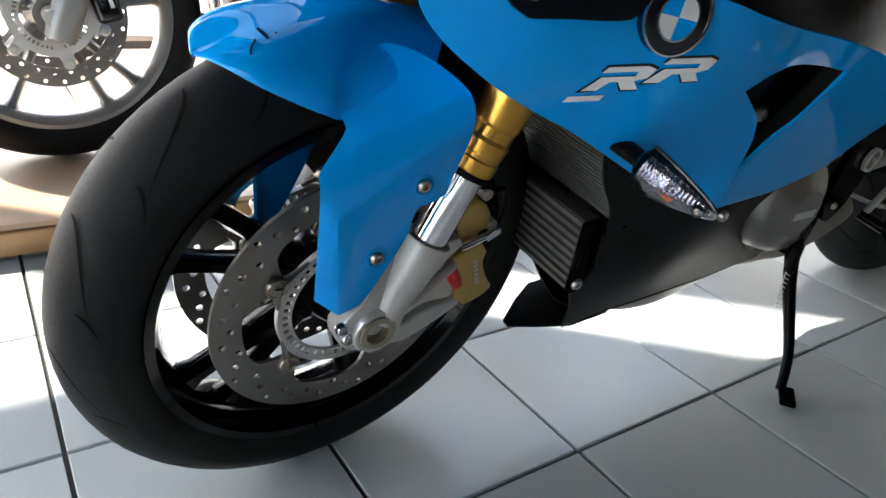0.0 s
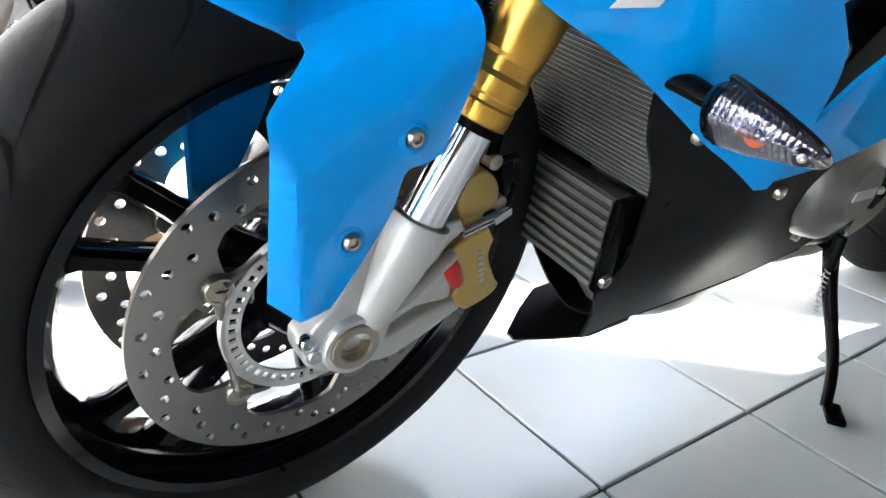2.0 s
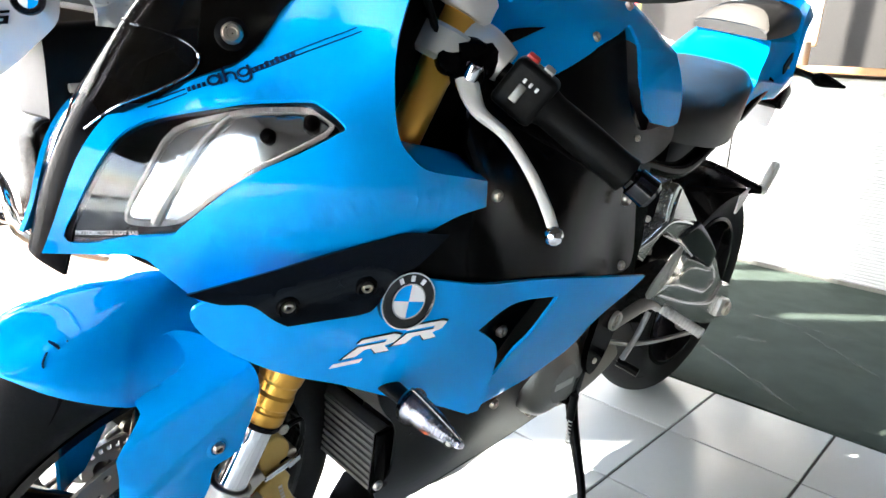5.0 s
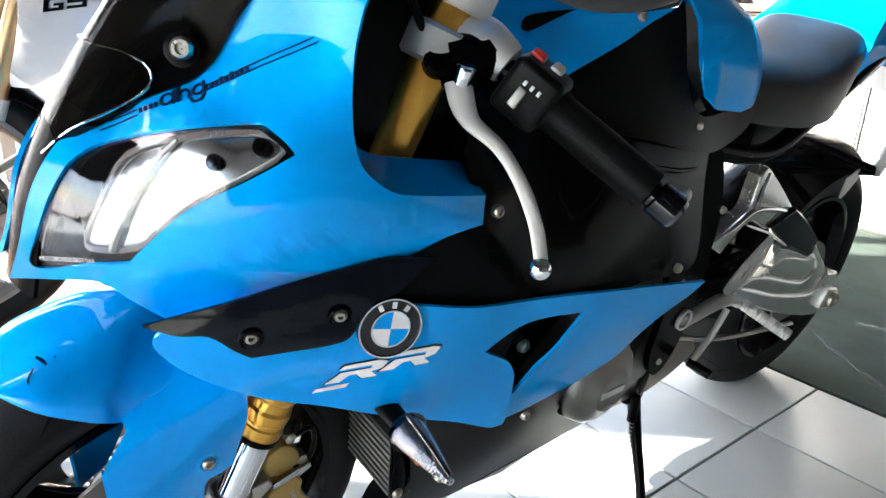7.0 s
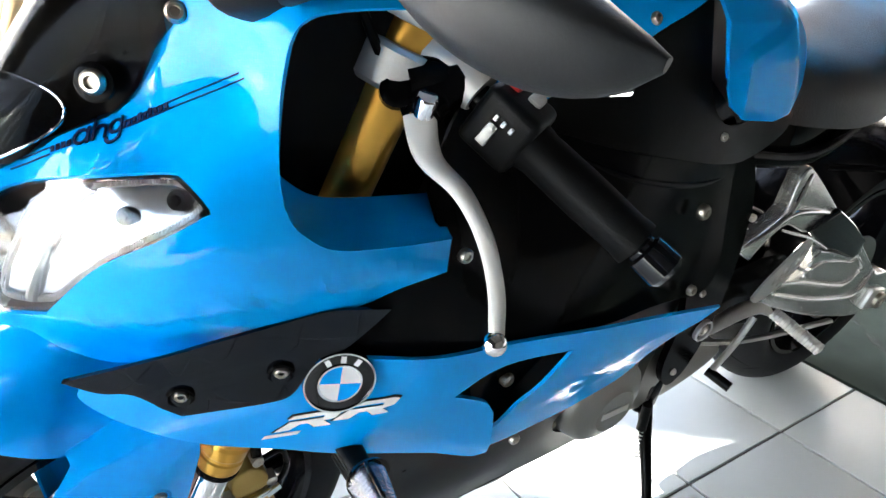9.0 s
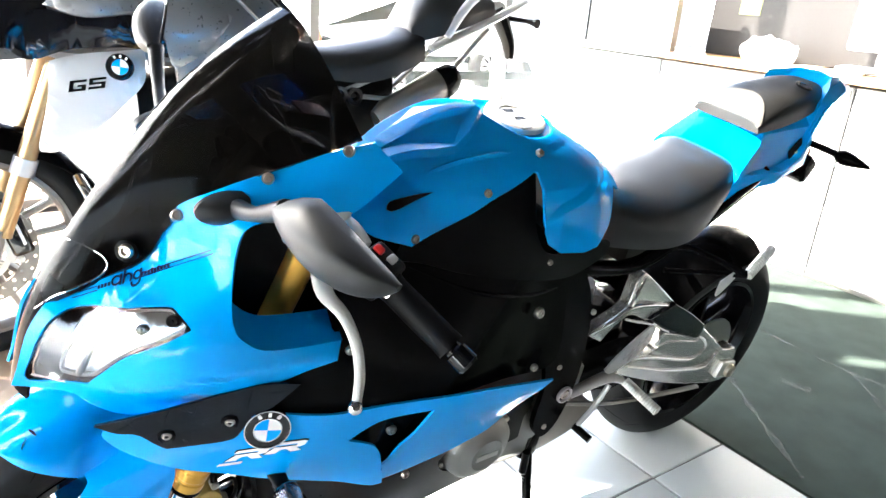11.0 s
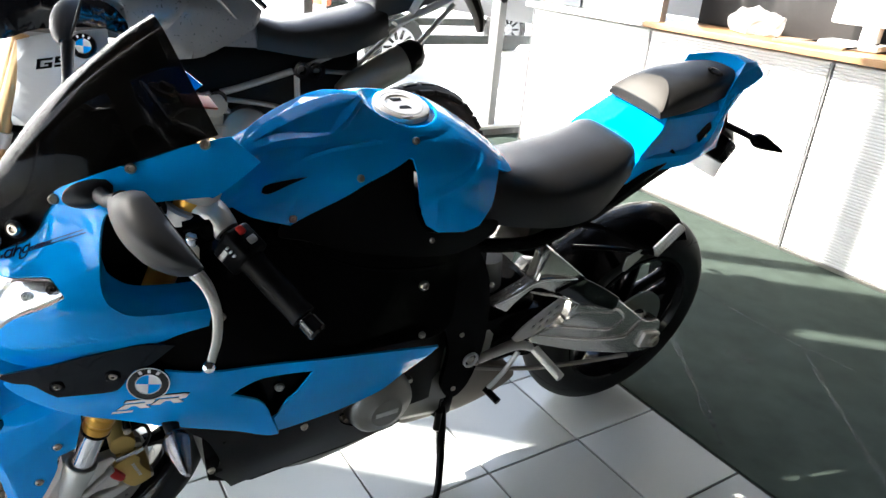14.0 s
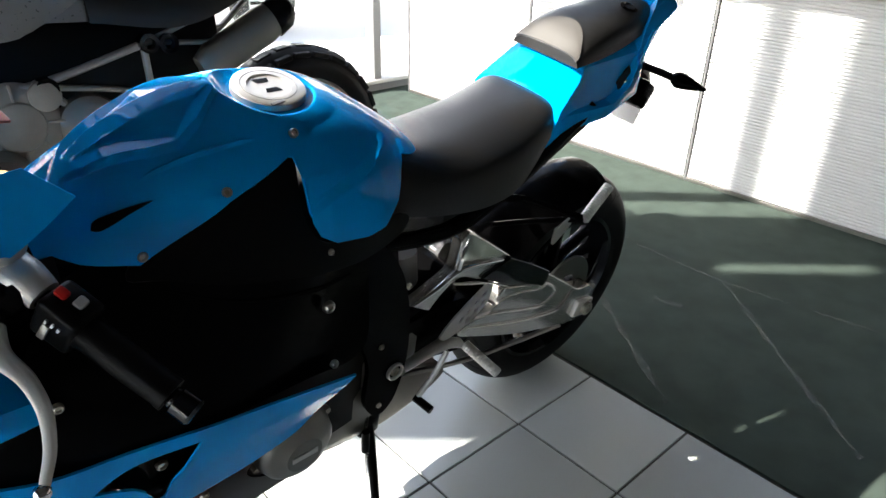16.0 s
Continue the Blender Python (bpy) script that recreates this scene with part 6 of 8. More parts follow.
def bar_side(side):
    def Q(u, v, w):
        p = P(u, v, w)
        return p if side > 0 else MIRROR @ p

    a, b = Q(0.262, 0.13, 0.878), Q(0.352, 0.292, 0.785)
    d = (b - a).normalized()
    bar = part("clip_on", rod(a - d * 0.03, b, 0.0112, 16), BLACK_SATIN, bike, "handlebar half with rubber grip")
    part("grip", lathe([(0.0115, 0), (0.021, 0.001), (0.02, 0.006), (0.0192, 0.012), (0.0198, 0.06), (0.0188, 0.1), (0.0198, 0.108), (0.0198, 0.112), (0.0115, 0.112)], 24, along(a + d * 0.085, b)), BLACK_MATT, bar, "black rubber grip")
    part("bar_end", lathe([(0, 0), (0.0125, 0), (0.0125, 0.003), (0.016, 0.005), (0.0165, 0.026), (0.013, 0.03), (0, 0.03)], 20, along(a + d * 0.2, b + d)), BLACK_GLOSS, bar)
    sw = along(a + d * 0.05, b)
    part("switch_pod", box(0.046, 0.054, 0.05, sw @ pose(0, 0.0, 0.012), 0.007, 3), BLACK_MATT, bar, "black switch housing")
    if side > 0:
        up = Vector((-0.15, -0.3, 0.95))
        face = a + d * 0.062
        x = d
        z = (up - d * up.dot(d)).normalized()
        y = z.cross(x)
        fm = Matrix.Translation(face) @ Matrix((x, y, z)).transposed().to_4x4()
        part("red_switch", box(0.014, 0.012, 0.008, fm @ pose(-0.014, 0.008, 0.027), 0.003), RED, bar)
        part("grey_switch", box(0.012, 0.014, 0.008, fm @ pose(0.006, 0.012, 0.026), 0.003), ALU, bar)
        for k in range(3):
            part("switch_mark", box(0.0032, 0.0048, 0.004, fm @ pose(-0.006 + 0.0075 * k, -0.0205, 0.0162, 60), 0.0006), WHITE, bar)
        part("rocker", box(0.009, 0.019, 0.004, fm @ pose(-0.004, -0.0268, 0.0042, 60), 0.0012), ALU_DARK, bar, "grey rocker switch")
    # lever with ball end
    lv = [Q(0.225, 0.152, 0.852), Q(0.222, 0.175, 0.829), Q(0.235, 0.205, 0.812), Q(0.239, 0.235, 0.789), Q(0.231, 0.265, 0.768), Q(0.218, 0.287, 0.755), Q(0.212, 0.296, 0.748)]
    lever = part("lever", tube(lv, [0.0135, 0.012, 0.0085, 0.0068, 0.006, 0.0052], 14, None, 5, 0.5), LEVER, bar, "polished lever with ball end")
    part("lever_ball", lathe([(0.0088 * math.sin(t), -0.0088 * math.cos(t)) for t in np.linspace(0, math.pi, 10)], 18, Matrix.Translation(Q(0.211, 0.296, 0.748))), CHROME, lever)
    part("lever_pivot", lathe([(0, -0.012), (0.009, -0.012), (0.009, 0.014), (0.0075, 0.016), (0, 0.016)], 18, Matrix.Translation(Q(0.226, 0.153, 0.855)) @ Matrix.Rotation(radians(20 * side), 4, "X")), CHROME, lever)
    part("perch", tube([Q(0.262, 0.14, 0.875), Q(0.24, 0.14, 0.862), Q(0.226, 0.15, 0.853)], [0.021, 0.02, 0.016], 14), BLACK_SATIN, bar)
    part("clamp_arm", tube([Q(0.225, 0.128, 0.872), Q(0.245, 0.135, 0.876), Q(0.268, 0.142, 0.872)], [0.02, 0.02, 0.017], 14, None, 4, 0.8), BLACK_SATIN, bar, "black lever clamp")
    part("bar_riser", tube([Q(0.256, 0.116, 0.884), Q(0.266, 0.135, 0.88), Q(0.277, 0.156, 0.868)], [0.027, 0.024, 0.0185], 16, None, 5), ALU, bar, "cast aluminium handlebar clamp")
    part("adjuster_knob", lathe([(0, 0), (0.012, 0), (0.0135, 0.003), (0.0135, 0.012), (0.011, 0.014), (0.006, 0.014), (0, 0.013)], 18, along(Q(0.216, 0.13, 0.862), Q(0.2, 0.16, 0.885))), BLACK_SATIN, bar)
    part("cable", tube([Q(0.216, 0.128, 0.862), Q(0.2, 0.118, 0.9), Q(0.19, 0.1, 0.93), Q(0.2, 0.05, 0.93)], 0.004, 8), BLACK_MATT, bar)


bar_side(1)
bar_side(-1)
yoke = bmesh.new()
ym = STEER @ along(AX + Vector((0.02, 0, 0)) + UPF * 0.632, AX + Vector((0.02, 0, 0)) + UPF)
box(0.07, 0.2, 0.018, ym, 0.008, 3, yoke)
part("top_yoke", yoke, ALU, bike, "machined aluminium top yoke")
lowy = box(0.09, 0.26, 0.04, STEER @ along(AX + Vector((0.03, 0, 0)) + UPF * 0.46, AX + Vector((0.03, 0, 0)) + UPF), 0.012, 3)
part("lower_yoke", lowy, BLACK_SATIN, bike)
for side in (1, -1):
    tp = STEER @ (AX + Vector((0, -side * 0.104, 0.009)) + UPF * 0.715)
    part("preload_adjuster", lathe([(0, 0), (0.026, 0), (0.026, 0.008), (0.012, 0.009), (0.012, 0.018), (0, 0.018)], 6 * 4, along(tp, tp + UPF)), GOLD, bike)
clocks = part("instrument_panel", box(0.04, 0.2, 0.1, pose(0.205, 0, 0.965, 0, -35), 0.015, 3), BLACK_SATIN, bike, "dark instrument cluster behind the screen")
part("dial", lathe([(0, 0), (0.038, 0), (0.04, 0.004), (0.036, 0.006), (0, 0.005)], 28, along(Vector((0.227, 0.04, 0.985)), Vector((0.3, 0.04, 1.03)))), WHITE, clocks)
part("cluster_stay", tube([P(0.1, 0.06, 0.86), P(0.17, 0.0, 0.93), P(0.25, -0.06, 0.97)], 0.012, 8), BLACK_SATIN, clocks)
part("key_block", box(0.05, 0.05, 0.05, STEER @ along(AX + Vector((0.005, 0, 0)) + UPF * 0.69, AX + Vector((0.005, 0, 0)) + UPF), 0.01), BLACK_SATIN, bike)
part("red_tag", box(0.06, 0.03, 0.004, pose(0.29, 0.045, 0.985, 20, 15, 20), 0.001), mat("red_tag", (0.55, 0.07, 0.03), 0.5), bike, "red paper tag at the cluster")

# mirrors
def mirror(side, mid, c0, c1):
    base = part("mirror", lathe([(0, -0.004), (0.03, -0.004), (0.032, 0.008), (0.024, 0.02), (0.012, 0.03), (0, 0.032)], 24, along(P(0.116, side * 0.128, 0.937), P(0.122, side * 0.2, 0.95)) @ Matrix.Diagonal((1.3, 0.6, 0.9, 1))), MIRROR_SHELL, bike, "matt black mirror on a stalk")
    part("mirror_stalk", tube([P(0.119, side * 0.145, 0.942), mid, c0 + (c1 - c0) * 0.05], [0.012, 0.0085, 0.012], 12), MIRROR_SHELL, base)
    ax = (c1 - c0).normalized()
    n = Vector((0.9, -side * 0.2, -0.22))
    n = (n - ax * n.dot(ax)).normalized()
    t = ax.cross(n)
    rows = []
    ln = (c1 - c0).length
    for s in np.linspace(0, 1, 16):
        wd = 0.037 * max(0.02, math.sin(math.pi * min(1, s * 0.93 + 0.06)) ** 0.62) * (0.75 + 0.45 * s)
        dp = 0.036 * max(0.02, math.sin(math.pi * min(1, s * 0.93 + 0.06)) ** 0.6)
        c = c0 + ax * ln * s
        high = np.interp(s, (0, 0.1, 0.27, 0.4, 0.7, 0.95, 1), (0.003, 0.019, 0.031, 0.0275, 0.0155, 0.005, 0.002))
        rows.append([c + t * (high if math.cos(a) > 0 else wd) * math.cos(a) - n * (dp * max(0.0, math.sin(a)) - 0.004 * max(0.0, -math.sin(a))) for a in np.linspace(0, 2 * math.pi, 21)[:-1]])
    shell = grid(rows, wrap=True)
    for row in (rows[0], rows[-1]):
        bmesh.ops.contextual_create(shell, geom=[v for v in shell.verts if any((v.co - q).length < 2e-5 for q in row)])
    part("mirror_shell", shell, MIRROR_SHELL, base, "rounded matt black mirror housing")
    face = grid([[c0 + ax * ln * s + t * e * (np.interp(s, (0, 0.1, 0.27, 0.4, 0.7, 0.95, 1), (0.001, 0.015, 0.027, 0.024, 0.012, 0.003, 0.001)) if e > 0 else 0.033 * math.sin(math.pi * (s * 0.9 + 0.06)) ** 0.6 * (0.75 + 0.45 * s)) + n * 0.0052 for e in (-1, 0, 1)] for s in np.linspace(0.06, 0.94, 10)])
    part("mirror_glass", face, CHROME, base, "mirror glass")


mirror(1, P(0.121, 0.195, 0.96), P(0.126, 0.245, 0.992), P(0.181, 0.385, 0.974))
mirror(-1, P(0.128, -0.21, 0.965), P(0.138, -0.262, 1.005), P(0.182, -0.425, 1.032))


# decals on the flank: slanted double mark, thin stripes with bars, small word bar
def decal(pts, f, side, material, lift=0.0016, name="decal"):
    return part(name, panel([p[:2] for p in pts], f, 0.0006, lift, side, 0.02), material, bike)


def slanted(u0, w0, su, sw, shape):
    """Shape in a unit box, leaned forward and laid on the flank."""
    return [(u0 + su * x + 0.35 * sw * y + 0.0, w0 + 0.17 * su * x + sw * y) for x, y in shape]


MARK = [(0, 0), (0.28, 0), (0.38, 0.36), (0.52, 0.36), (0.72, 0), (1.02, 0), (0.8, 0.38), (1.0, 0.5), (1.02, 0.86), (0.84, 1), (0.12, 1), (0.08, 0.78), (0.74, 0.78), (0.76, 0.58), (0.16, 0.58)]
for k in range(2):
    for grow, material, lift in ((1.0, BLACK_GLOSS, 0.0012), (0.86, WHITE, 0.0022)):
        cx0, cy0 = 0.52, 0.5
        shape = [(cx0 + (x - cx0) * (grow if grow == 1.0 else 0.93), cy0 + (y - cy0) * grow) for x, y in MARK]
        decal(slanted(0.106 + 0.045 * k, 0.578 + 0.0135 * k, 0.046, 0.026, shape), FAIR, 1, material, lift, "flank_mark")
decal(slanted(0.1, 0.568, 0.028, 0.0055, [(0, 0), (1, 0), (1, 1), (0, 1)]), FAIR, 1, WHITE, 0.0016, "word_bar")
STRIPE = mat("dark_decal", (0.004, 0.012, 0.05), 0.6, spec=0.05, bump=0.0)
S0, S1 = Vector((0.003, 0.707)), Vector((0.163, 0.795))
SD = (S1 - S0).normalized()
SN = Vector((-SD.y, SD.x))


def on_stripe(x, y):
    """Along and across the printed line on the cowl."""
    q = S0 + SD * x + SN * y
    return q.x, q.y


def strip(x0, x1, y0, y1):
    return [on_stripe(x, y) for x, y in ((x0, y0), (x1, y0), (x1, y1), (x0, y1))]


def ring_mark(x, y, r, wide, a0=0, a1=360, n=14):
    arc = [radians(a0 + (a1 - a0) * k / n) for k in range(n + 1)]
    return [on_stripe(x + r * math.cos(a), y + r * math.sin(a)) for a in arc] + [on_stripe(x + (r - wide) * math.cos(a), y + (r - wide) * math.sin(a)) for a in reversed(arc)]


for shape in (strip(0, 0.033, 0, 0.0009), strip(0.008, 0.033, 0.0045, 0.0054), strip(0.085, 0.1826, 0, 0.0009), strip(0.085, 0.18, 0.0045, 0.0054)):
    cowl_part("stripe", shape, 0.0006, 0.0012, STRIPE, bike)
for k in range(4):
    cowl_part("lettering_bar", strip(0.034 + 0.0042 * k, 0.0368 + 0.0042 * k, 0.0015, 0.0055), 0.0006, 0.0014, STRIPE, bike)
for k in range(9):
    cowl_part("lettering_bar", strip(0.086 + 0.0045 * k, 0.089 + 0.0045 * k, 0.0015, 0.0065 if k in (3, 5) else 0.0052), 0.0006, 0.0014, STRIPE, bike)
for shape in (ring_mark(0.0565, 0.005, 0.0058, 0.002, 0, 350), strip(0.0605, 0.0625, -0.001, 0.0108), strip(0.0645, 0.0665, -0.001, 0.0165), ring_mark(0.0695, 0.0045, 0.005, 0.002, 0, 180), strip(0.0727, 0.0746, -0.001, 0.0045), ring_mark(0.081, 0.0045, 0.0055, 0.002, 0, 350), ring_mark(0.0805, -0.002, 0.006, 0.002, 180, 360), strip(0.0847, 0.0866, -0.002, 0.0105)):
    cowl_part("printed_mark", shape, 0.0006, 0.0016, STRIPE, bike)

doodle = [(-0.105, 0.590), (-0.112, 0.583), (-0.106, 0.578), (-0.098, 0.583), (-0.095, 0.592), (-0.101, 0.596), (-0.09, 0.588), (-0.086, 0.594)]


part("pen_mark", tube([P(u + 0.004, 0.016 - 1.35 * (w - 0.586), w - 0.022) for u, w in doodle], 0.0009, 5), STRIPE, guard)

# ---------------------------------------------------------------- the grey touring enduro on the platform
gs = tagged(new("motorcycle"), "grey and silver touring enduro motorcycle standing on a wooden platform", "motorcycle")
gs.matrix_world = pose(0, 1.2, 0)
GA, GR = Vector((-0.13, 0, 0.402)), Vector((1.43, 0, 0.404))
I4 = Matrix()
FRAME_SILVER = mat("frame_silver", (0.3, 0.295, 0.285), 0.4, 0.5, 0.08, 5, 100, 0.03)
CASE_GREY = mat("cast_grey_case", (0.28, 0.255, 0.225), 0.5, 0.2, 0.3, 14, 200, 0.3)
SILVER_RIM = mat("silver_rim", (0.24, 0.235, 0.23), 0.34, 0.7, 0.05, 5, 100, 0.02)
gw = wheel("front_wheel", gs, GA, 0.328, 0.12, 0.247, I4, 10, SILVER_RIM, "silver ten-spoke front wheel", tread=False, pairs=True)
for s in (1, -1):
    brake_disc(gw, GA, I4, s, 0.152, 0.112, 0.065, 48)
gs_rear = wheel("rear_wheel", gs, GR, 0.33, 0.17, 0.22, I4, 10, SILVER_RIM, "silver rear wheel with blocky tyre", tread=False, pairs=True)
for k in range(26):
    a = 2 * math.pi * k / 26
    for y in (-0.05, 0.0, 0.05):
        m = Matrix.Translation(GR) @ Matrix.Rotation(a + (0.1 if y == 0 else 0), 4, "Y") @ pose(0, y, 0.3225 - abs(y) * 0.35)
        part("tread_block", box(0.06, 0.044, 0.018, m, 0.003, 1), RUBBER, gs_rear)
for s in (1, -1):
    fk = part("fork_leg", rod(P(-0.062, s * 0.1, 0.455), P(0.108, s * 0.1, 0.9), 0.0235, 20), BRONZE, gs, "gold anodised fork tube")
    part("fork_foot", lathe([(0, -0.03), (0.03, -0.03), (0.034, 0.0), (0.032, 0.06), (0.029, 0.1), (0.0235, 0.1)], 24, along(P(-0.112, s * 0.1, 0.385), P(0.06, s * 0.1, 0.835))), FRAME_SILVER, fk)
    part("fork_collar", rod(P(0.0, s * 0.1, 0.617), P(0.016, s * 0.1, 0.66), 0.03, 16), SILVER, fk)
    cm2 = Matrix.Translation(P(-0.03, s * 0.07, 0.45)) @ Matrix.Rotation(radians(-15), 4, "Y")
    cal2 = part("brake_caliper", box(0.055, 0.06, 0.12, cm2, 0.012, 3), BLACK_GLOSS, fk, "black brake caliper")
    part("caliper_lettering", box(0.008, 0.002, 0.06, cm2 @ pose(0.01, -s * 0.031, 0)), WHITE, cal2)
    part("guard_stay", panel(outline([(-0.19, 0.72), (-0.06, 0.73), (-0.07, 0.55), (-0.09, 0.44), (-0.115, 0.44), (-0.12, 0.6)]), lambda u, w: 0.085, 0.006, 0, s, 0.1), BLACK_SATIN, fk)
rows = []
for a in np.linspace(radians(38), radians(-62), 20):
    rows.append([GA + Vector((-0.352 * math.sin(a), y, (0.352 - 0.06 * (abs(y) / 0.085) ** 2.4) * math.cos(a))) for y in np.linspace(-0.085, 0.085, 9)])
part("front_mudguard", grid(rows, thick=0.004), BLACK_SATIN, gs, "black front mudguard")
# beak and lamp
rows = []
for u, t, l, h in ((-0.37, 0.865, 0.85, 0.012), (-0.3, 0.905, 0.862, 0.04), (-0.2, 0.955, 0.885, 0.065), (-0.08, 0.985, 0.9, 0.075), (0.05, 1.01, 0.91, 0.08)):
    rows.append([P(u, v * h, l + (t - l) * (1 - abs(v) ** 2.5)) for v in np.linspace(-1, 1, 11)])
part("beak", grid(rows, thick=0.004), GREY_METAL, gs, "grey lacquered beak over the front wheel")
part("headlight", hull(np.linspace(-0.16, 0.1, 10), curve_of([(-0.16, 1.0), (0.0, 1.12), (0.1, 1.16)]), curve_of([(-0.16, 0.05), (-0.05, 0.12), (0.1, 0.12)]), curve_of([(-0.16, 0.95), (0.1, 0.93)]), lambda u: 3), BLACK_GLOSS, gs, "dark glossy headlight unit")
part("small_screen", grid([[P(-0.03 + 0.16 * s, 0.13 * j, 1.12 + 0.22 * s - 0.02 * j * j) for j in np.linspace(-1, 1, 9)] for s in np.linspace(0, 1, 6)], thick=0.004), SCREEN, gs, "small smoked screen")
GTANK = field([(0.09, 1.045, 0.13), (0.0, 0.96, 0.12), (0.32, 1.14, 0.145), (0.54, 1.16, 0.125), (0.77, 1.0, 0.12), (0.55, 0.87, 0.165), (0.39, 0.87, 0.175), (0.37, 1.0, 0.185), (0.5, 1.02, 0.19), (0.2, 1.05, 0.165), (0.15, 0.95, 0.14)])
GSHR = field([(0.3, 0.95, 0.17), (0.1, 0.91, 0.14), (0.04, 0.66, 0.13), (0.12, 0.86, 0.15), (0.36, 0.76, 0.15), (0.3, 0.86, 0.19), (0.2, 0.75, 0.17)])
for s in (1, -1):
    part("tank_side", panel(outline([(0.09, 1.045, 1), (0.15, 1.1), (0.23, 1.125), (0.319, 1.143), (0.44, 1.155), (0.539, 1.16), (0.639, 1.111), (0.72, 1.05), (0.772, 1.0, 1), (0.736, 0.946), (0.6, 0.88), (0.536, 0.863), (0.388, 0.864, 1), (0.369, 0.982), (0.34, 1.02), (0.281, 1.037, 1), (0.175, 1.022)]), GTANK, 0.005, 0, s, 0.03, edge=0.006), GREY_METAL, gs, "grey metallic tank side panel")
    part("tank_inset", panel(outline([(0.352, 1.08), (0.38, 1.094), (0.46, 1.095), (0.545, 1.04, 1), (0.5, 0.985), (0.439, 0.93), (0.38, 0.905), (0.36, 0.98)], 4), GTANK, 0.006, 0.007, s, 0.03, edge=0.005), GREY_METAL, gs)
    part("tank_band", tube([P(u, s * (GTANK(u, w) + 0.001), w) for u, w in ((0.3, 1.06), (0.4, 1.115), (0.52, 1.12), (0.6, 1.06), (0.68, 0.98))], [0.004, 0.012, 0.013, 0.012, 0.004], 8, None, 5, 0.7), GREY_METAL, gs)
    part("tank_trim", tube([P(0.34, s * 0.11, 1.15), P(0.46, s * 0.11, 1.185), P(0.56, s * 0.11, 1.185), P(0.66, s * 0.11, 1.12), P(0.785, s * 0.11, 1.01)], [0.008, 0.02, 0.02, 0.016, 0.008], 10, None, 5), BLACK_GLOSS, gs)
    part("lower_panel", panel(outline([(-0.023, 0.966, 1), (0.03, 1.0), (0.078, 1.036), (0.178, 1.02), (0.28, 1.033, 1), (0.34, 1.0), (0.37, 0.93), (0.283, 0.95), (0.142, 0.94), (0.044, 0.912)]), GTANK, 0.005, 0.001, s, 0.03, edge=0.004), BLACK_GLOSS, gs, "black panel below the tank")
    sh = part("radiator_shroud", panel(outline([(0.089, 0.913, 1), (0.17, 0.934), (0.31, 0.95, 1), (0.3, 0.87), (0.25, 0.81), (0.19, 0.749), (0.1, 0.69), (0.06, 0.682), (0.045, 0.7), (0.074, 0.81)]), GSHR, 0.005, 0.01, s, 0.03, edge=0.004), SILVER, gs, "silver radiator shroud")
    for k, shape in enumerate(([(0, 0), (1, 0), (1, 0.55), (0.5, 0.55), (0.5, 0.38), (0.75, 0.38), (0.75, 0.22), (0.25, 0.22), (0.25, 0.78), (1, 0.78), (1, 1), (0, 1)], [(0, 0), (1, 0), (1, 0.6), (0.25, 0.6), (0.25, 0.78), (1, 0.78), (1, 1), (0, 1), (0, 0.4), (0.75, 0.4), (0.75, 0.22), (0, 0.22)])):
        part("shroud_mark", panel([(0.122 + 0.044 * k + 0.038 * x + 0.006 * y, 0.838 + 0.008 * k + 0.006 * x + 0.028 * y) for x, y in shape], GSHR, 0.001, 0.0125, s, 0.1), BLACK_GLOSS, sh)
badge(P(0.243, GSHR(0.243, 0.905) + 0.015, 0.905), (-0.2, -1, 0.1), (0.1, 0, 1), 0.034, gs)
part("tank_top", hull(np.linspace(0.1, 0.8, 16), curve_of([(0.1, 1.08), (0.3, 1.135), (0.5, 1.12), (0.7, 1.03), (0.8, 0.96)]), curve_of([(0.1, 0.09), (0.4, 0.11), (0.7, 0.1), (0.8, 0.08)]), curve_of([(0.1, 0.93), (0.8, 0.88)]), lambda u: 3), GREY_METAL, gs, "grey metallic tank centre")
# seats and tail
part("rider_seat", hull(np.linspace(0.76, 1.22, 16), curve_of([(0.76, 0.985), (0.85, 0.965), (1.0, 0.985), (1.15, 1.02), (1.22, 1.04)]), curve_of([(0.76, 0.10), (0.95, 0.15), (1.15, 0.15), (1.22, 0.13)]), curve_of([(0.76, 0.88), (1.0, 0.86), (1.22, 0.93)]), lambda u: 2.8), SEAT, gs, "black rider seat")
part("pillion_seat", hull(np.linspace(1.18, 1.52, 12), curve_of([(1.18, 1.05), (1.22, 1.12), (1.4, 1.165), (1.52, 1.15)]), curve_of([(1.18, 0.1), (1.3, 0.14), (1.52, 0.11)]), curve_of([(1.18, 0.98), (1.52, 1.09)]), lambda u: 3), SEAT, gs, "black pillion seat")
rack = part("luggage_rack", tube([P(1.3, 0.13, 1.01), P(1.38, 0.15, 1.13), P(1.5, 0.15, 1.19), P(1.7, 0.1, 1.2), P(1.7, -0.1, 1.2), P(1.5, -0.15, 1.19), P(1.38, -0.15, 1.13), P(1.3, -0.13, 1.01)], 0.016, 10), SILVER, gs, "silver tubular luggage rack")
part("rack_plate", box(0.22, 0.2, 0.02, pose(1.62, 0, 1.19), 0.006), SILVER, rack)
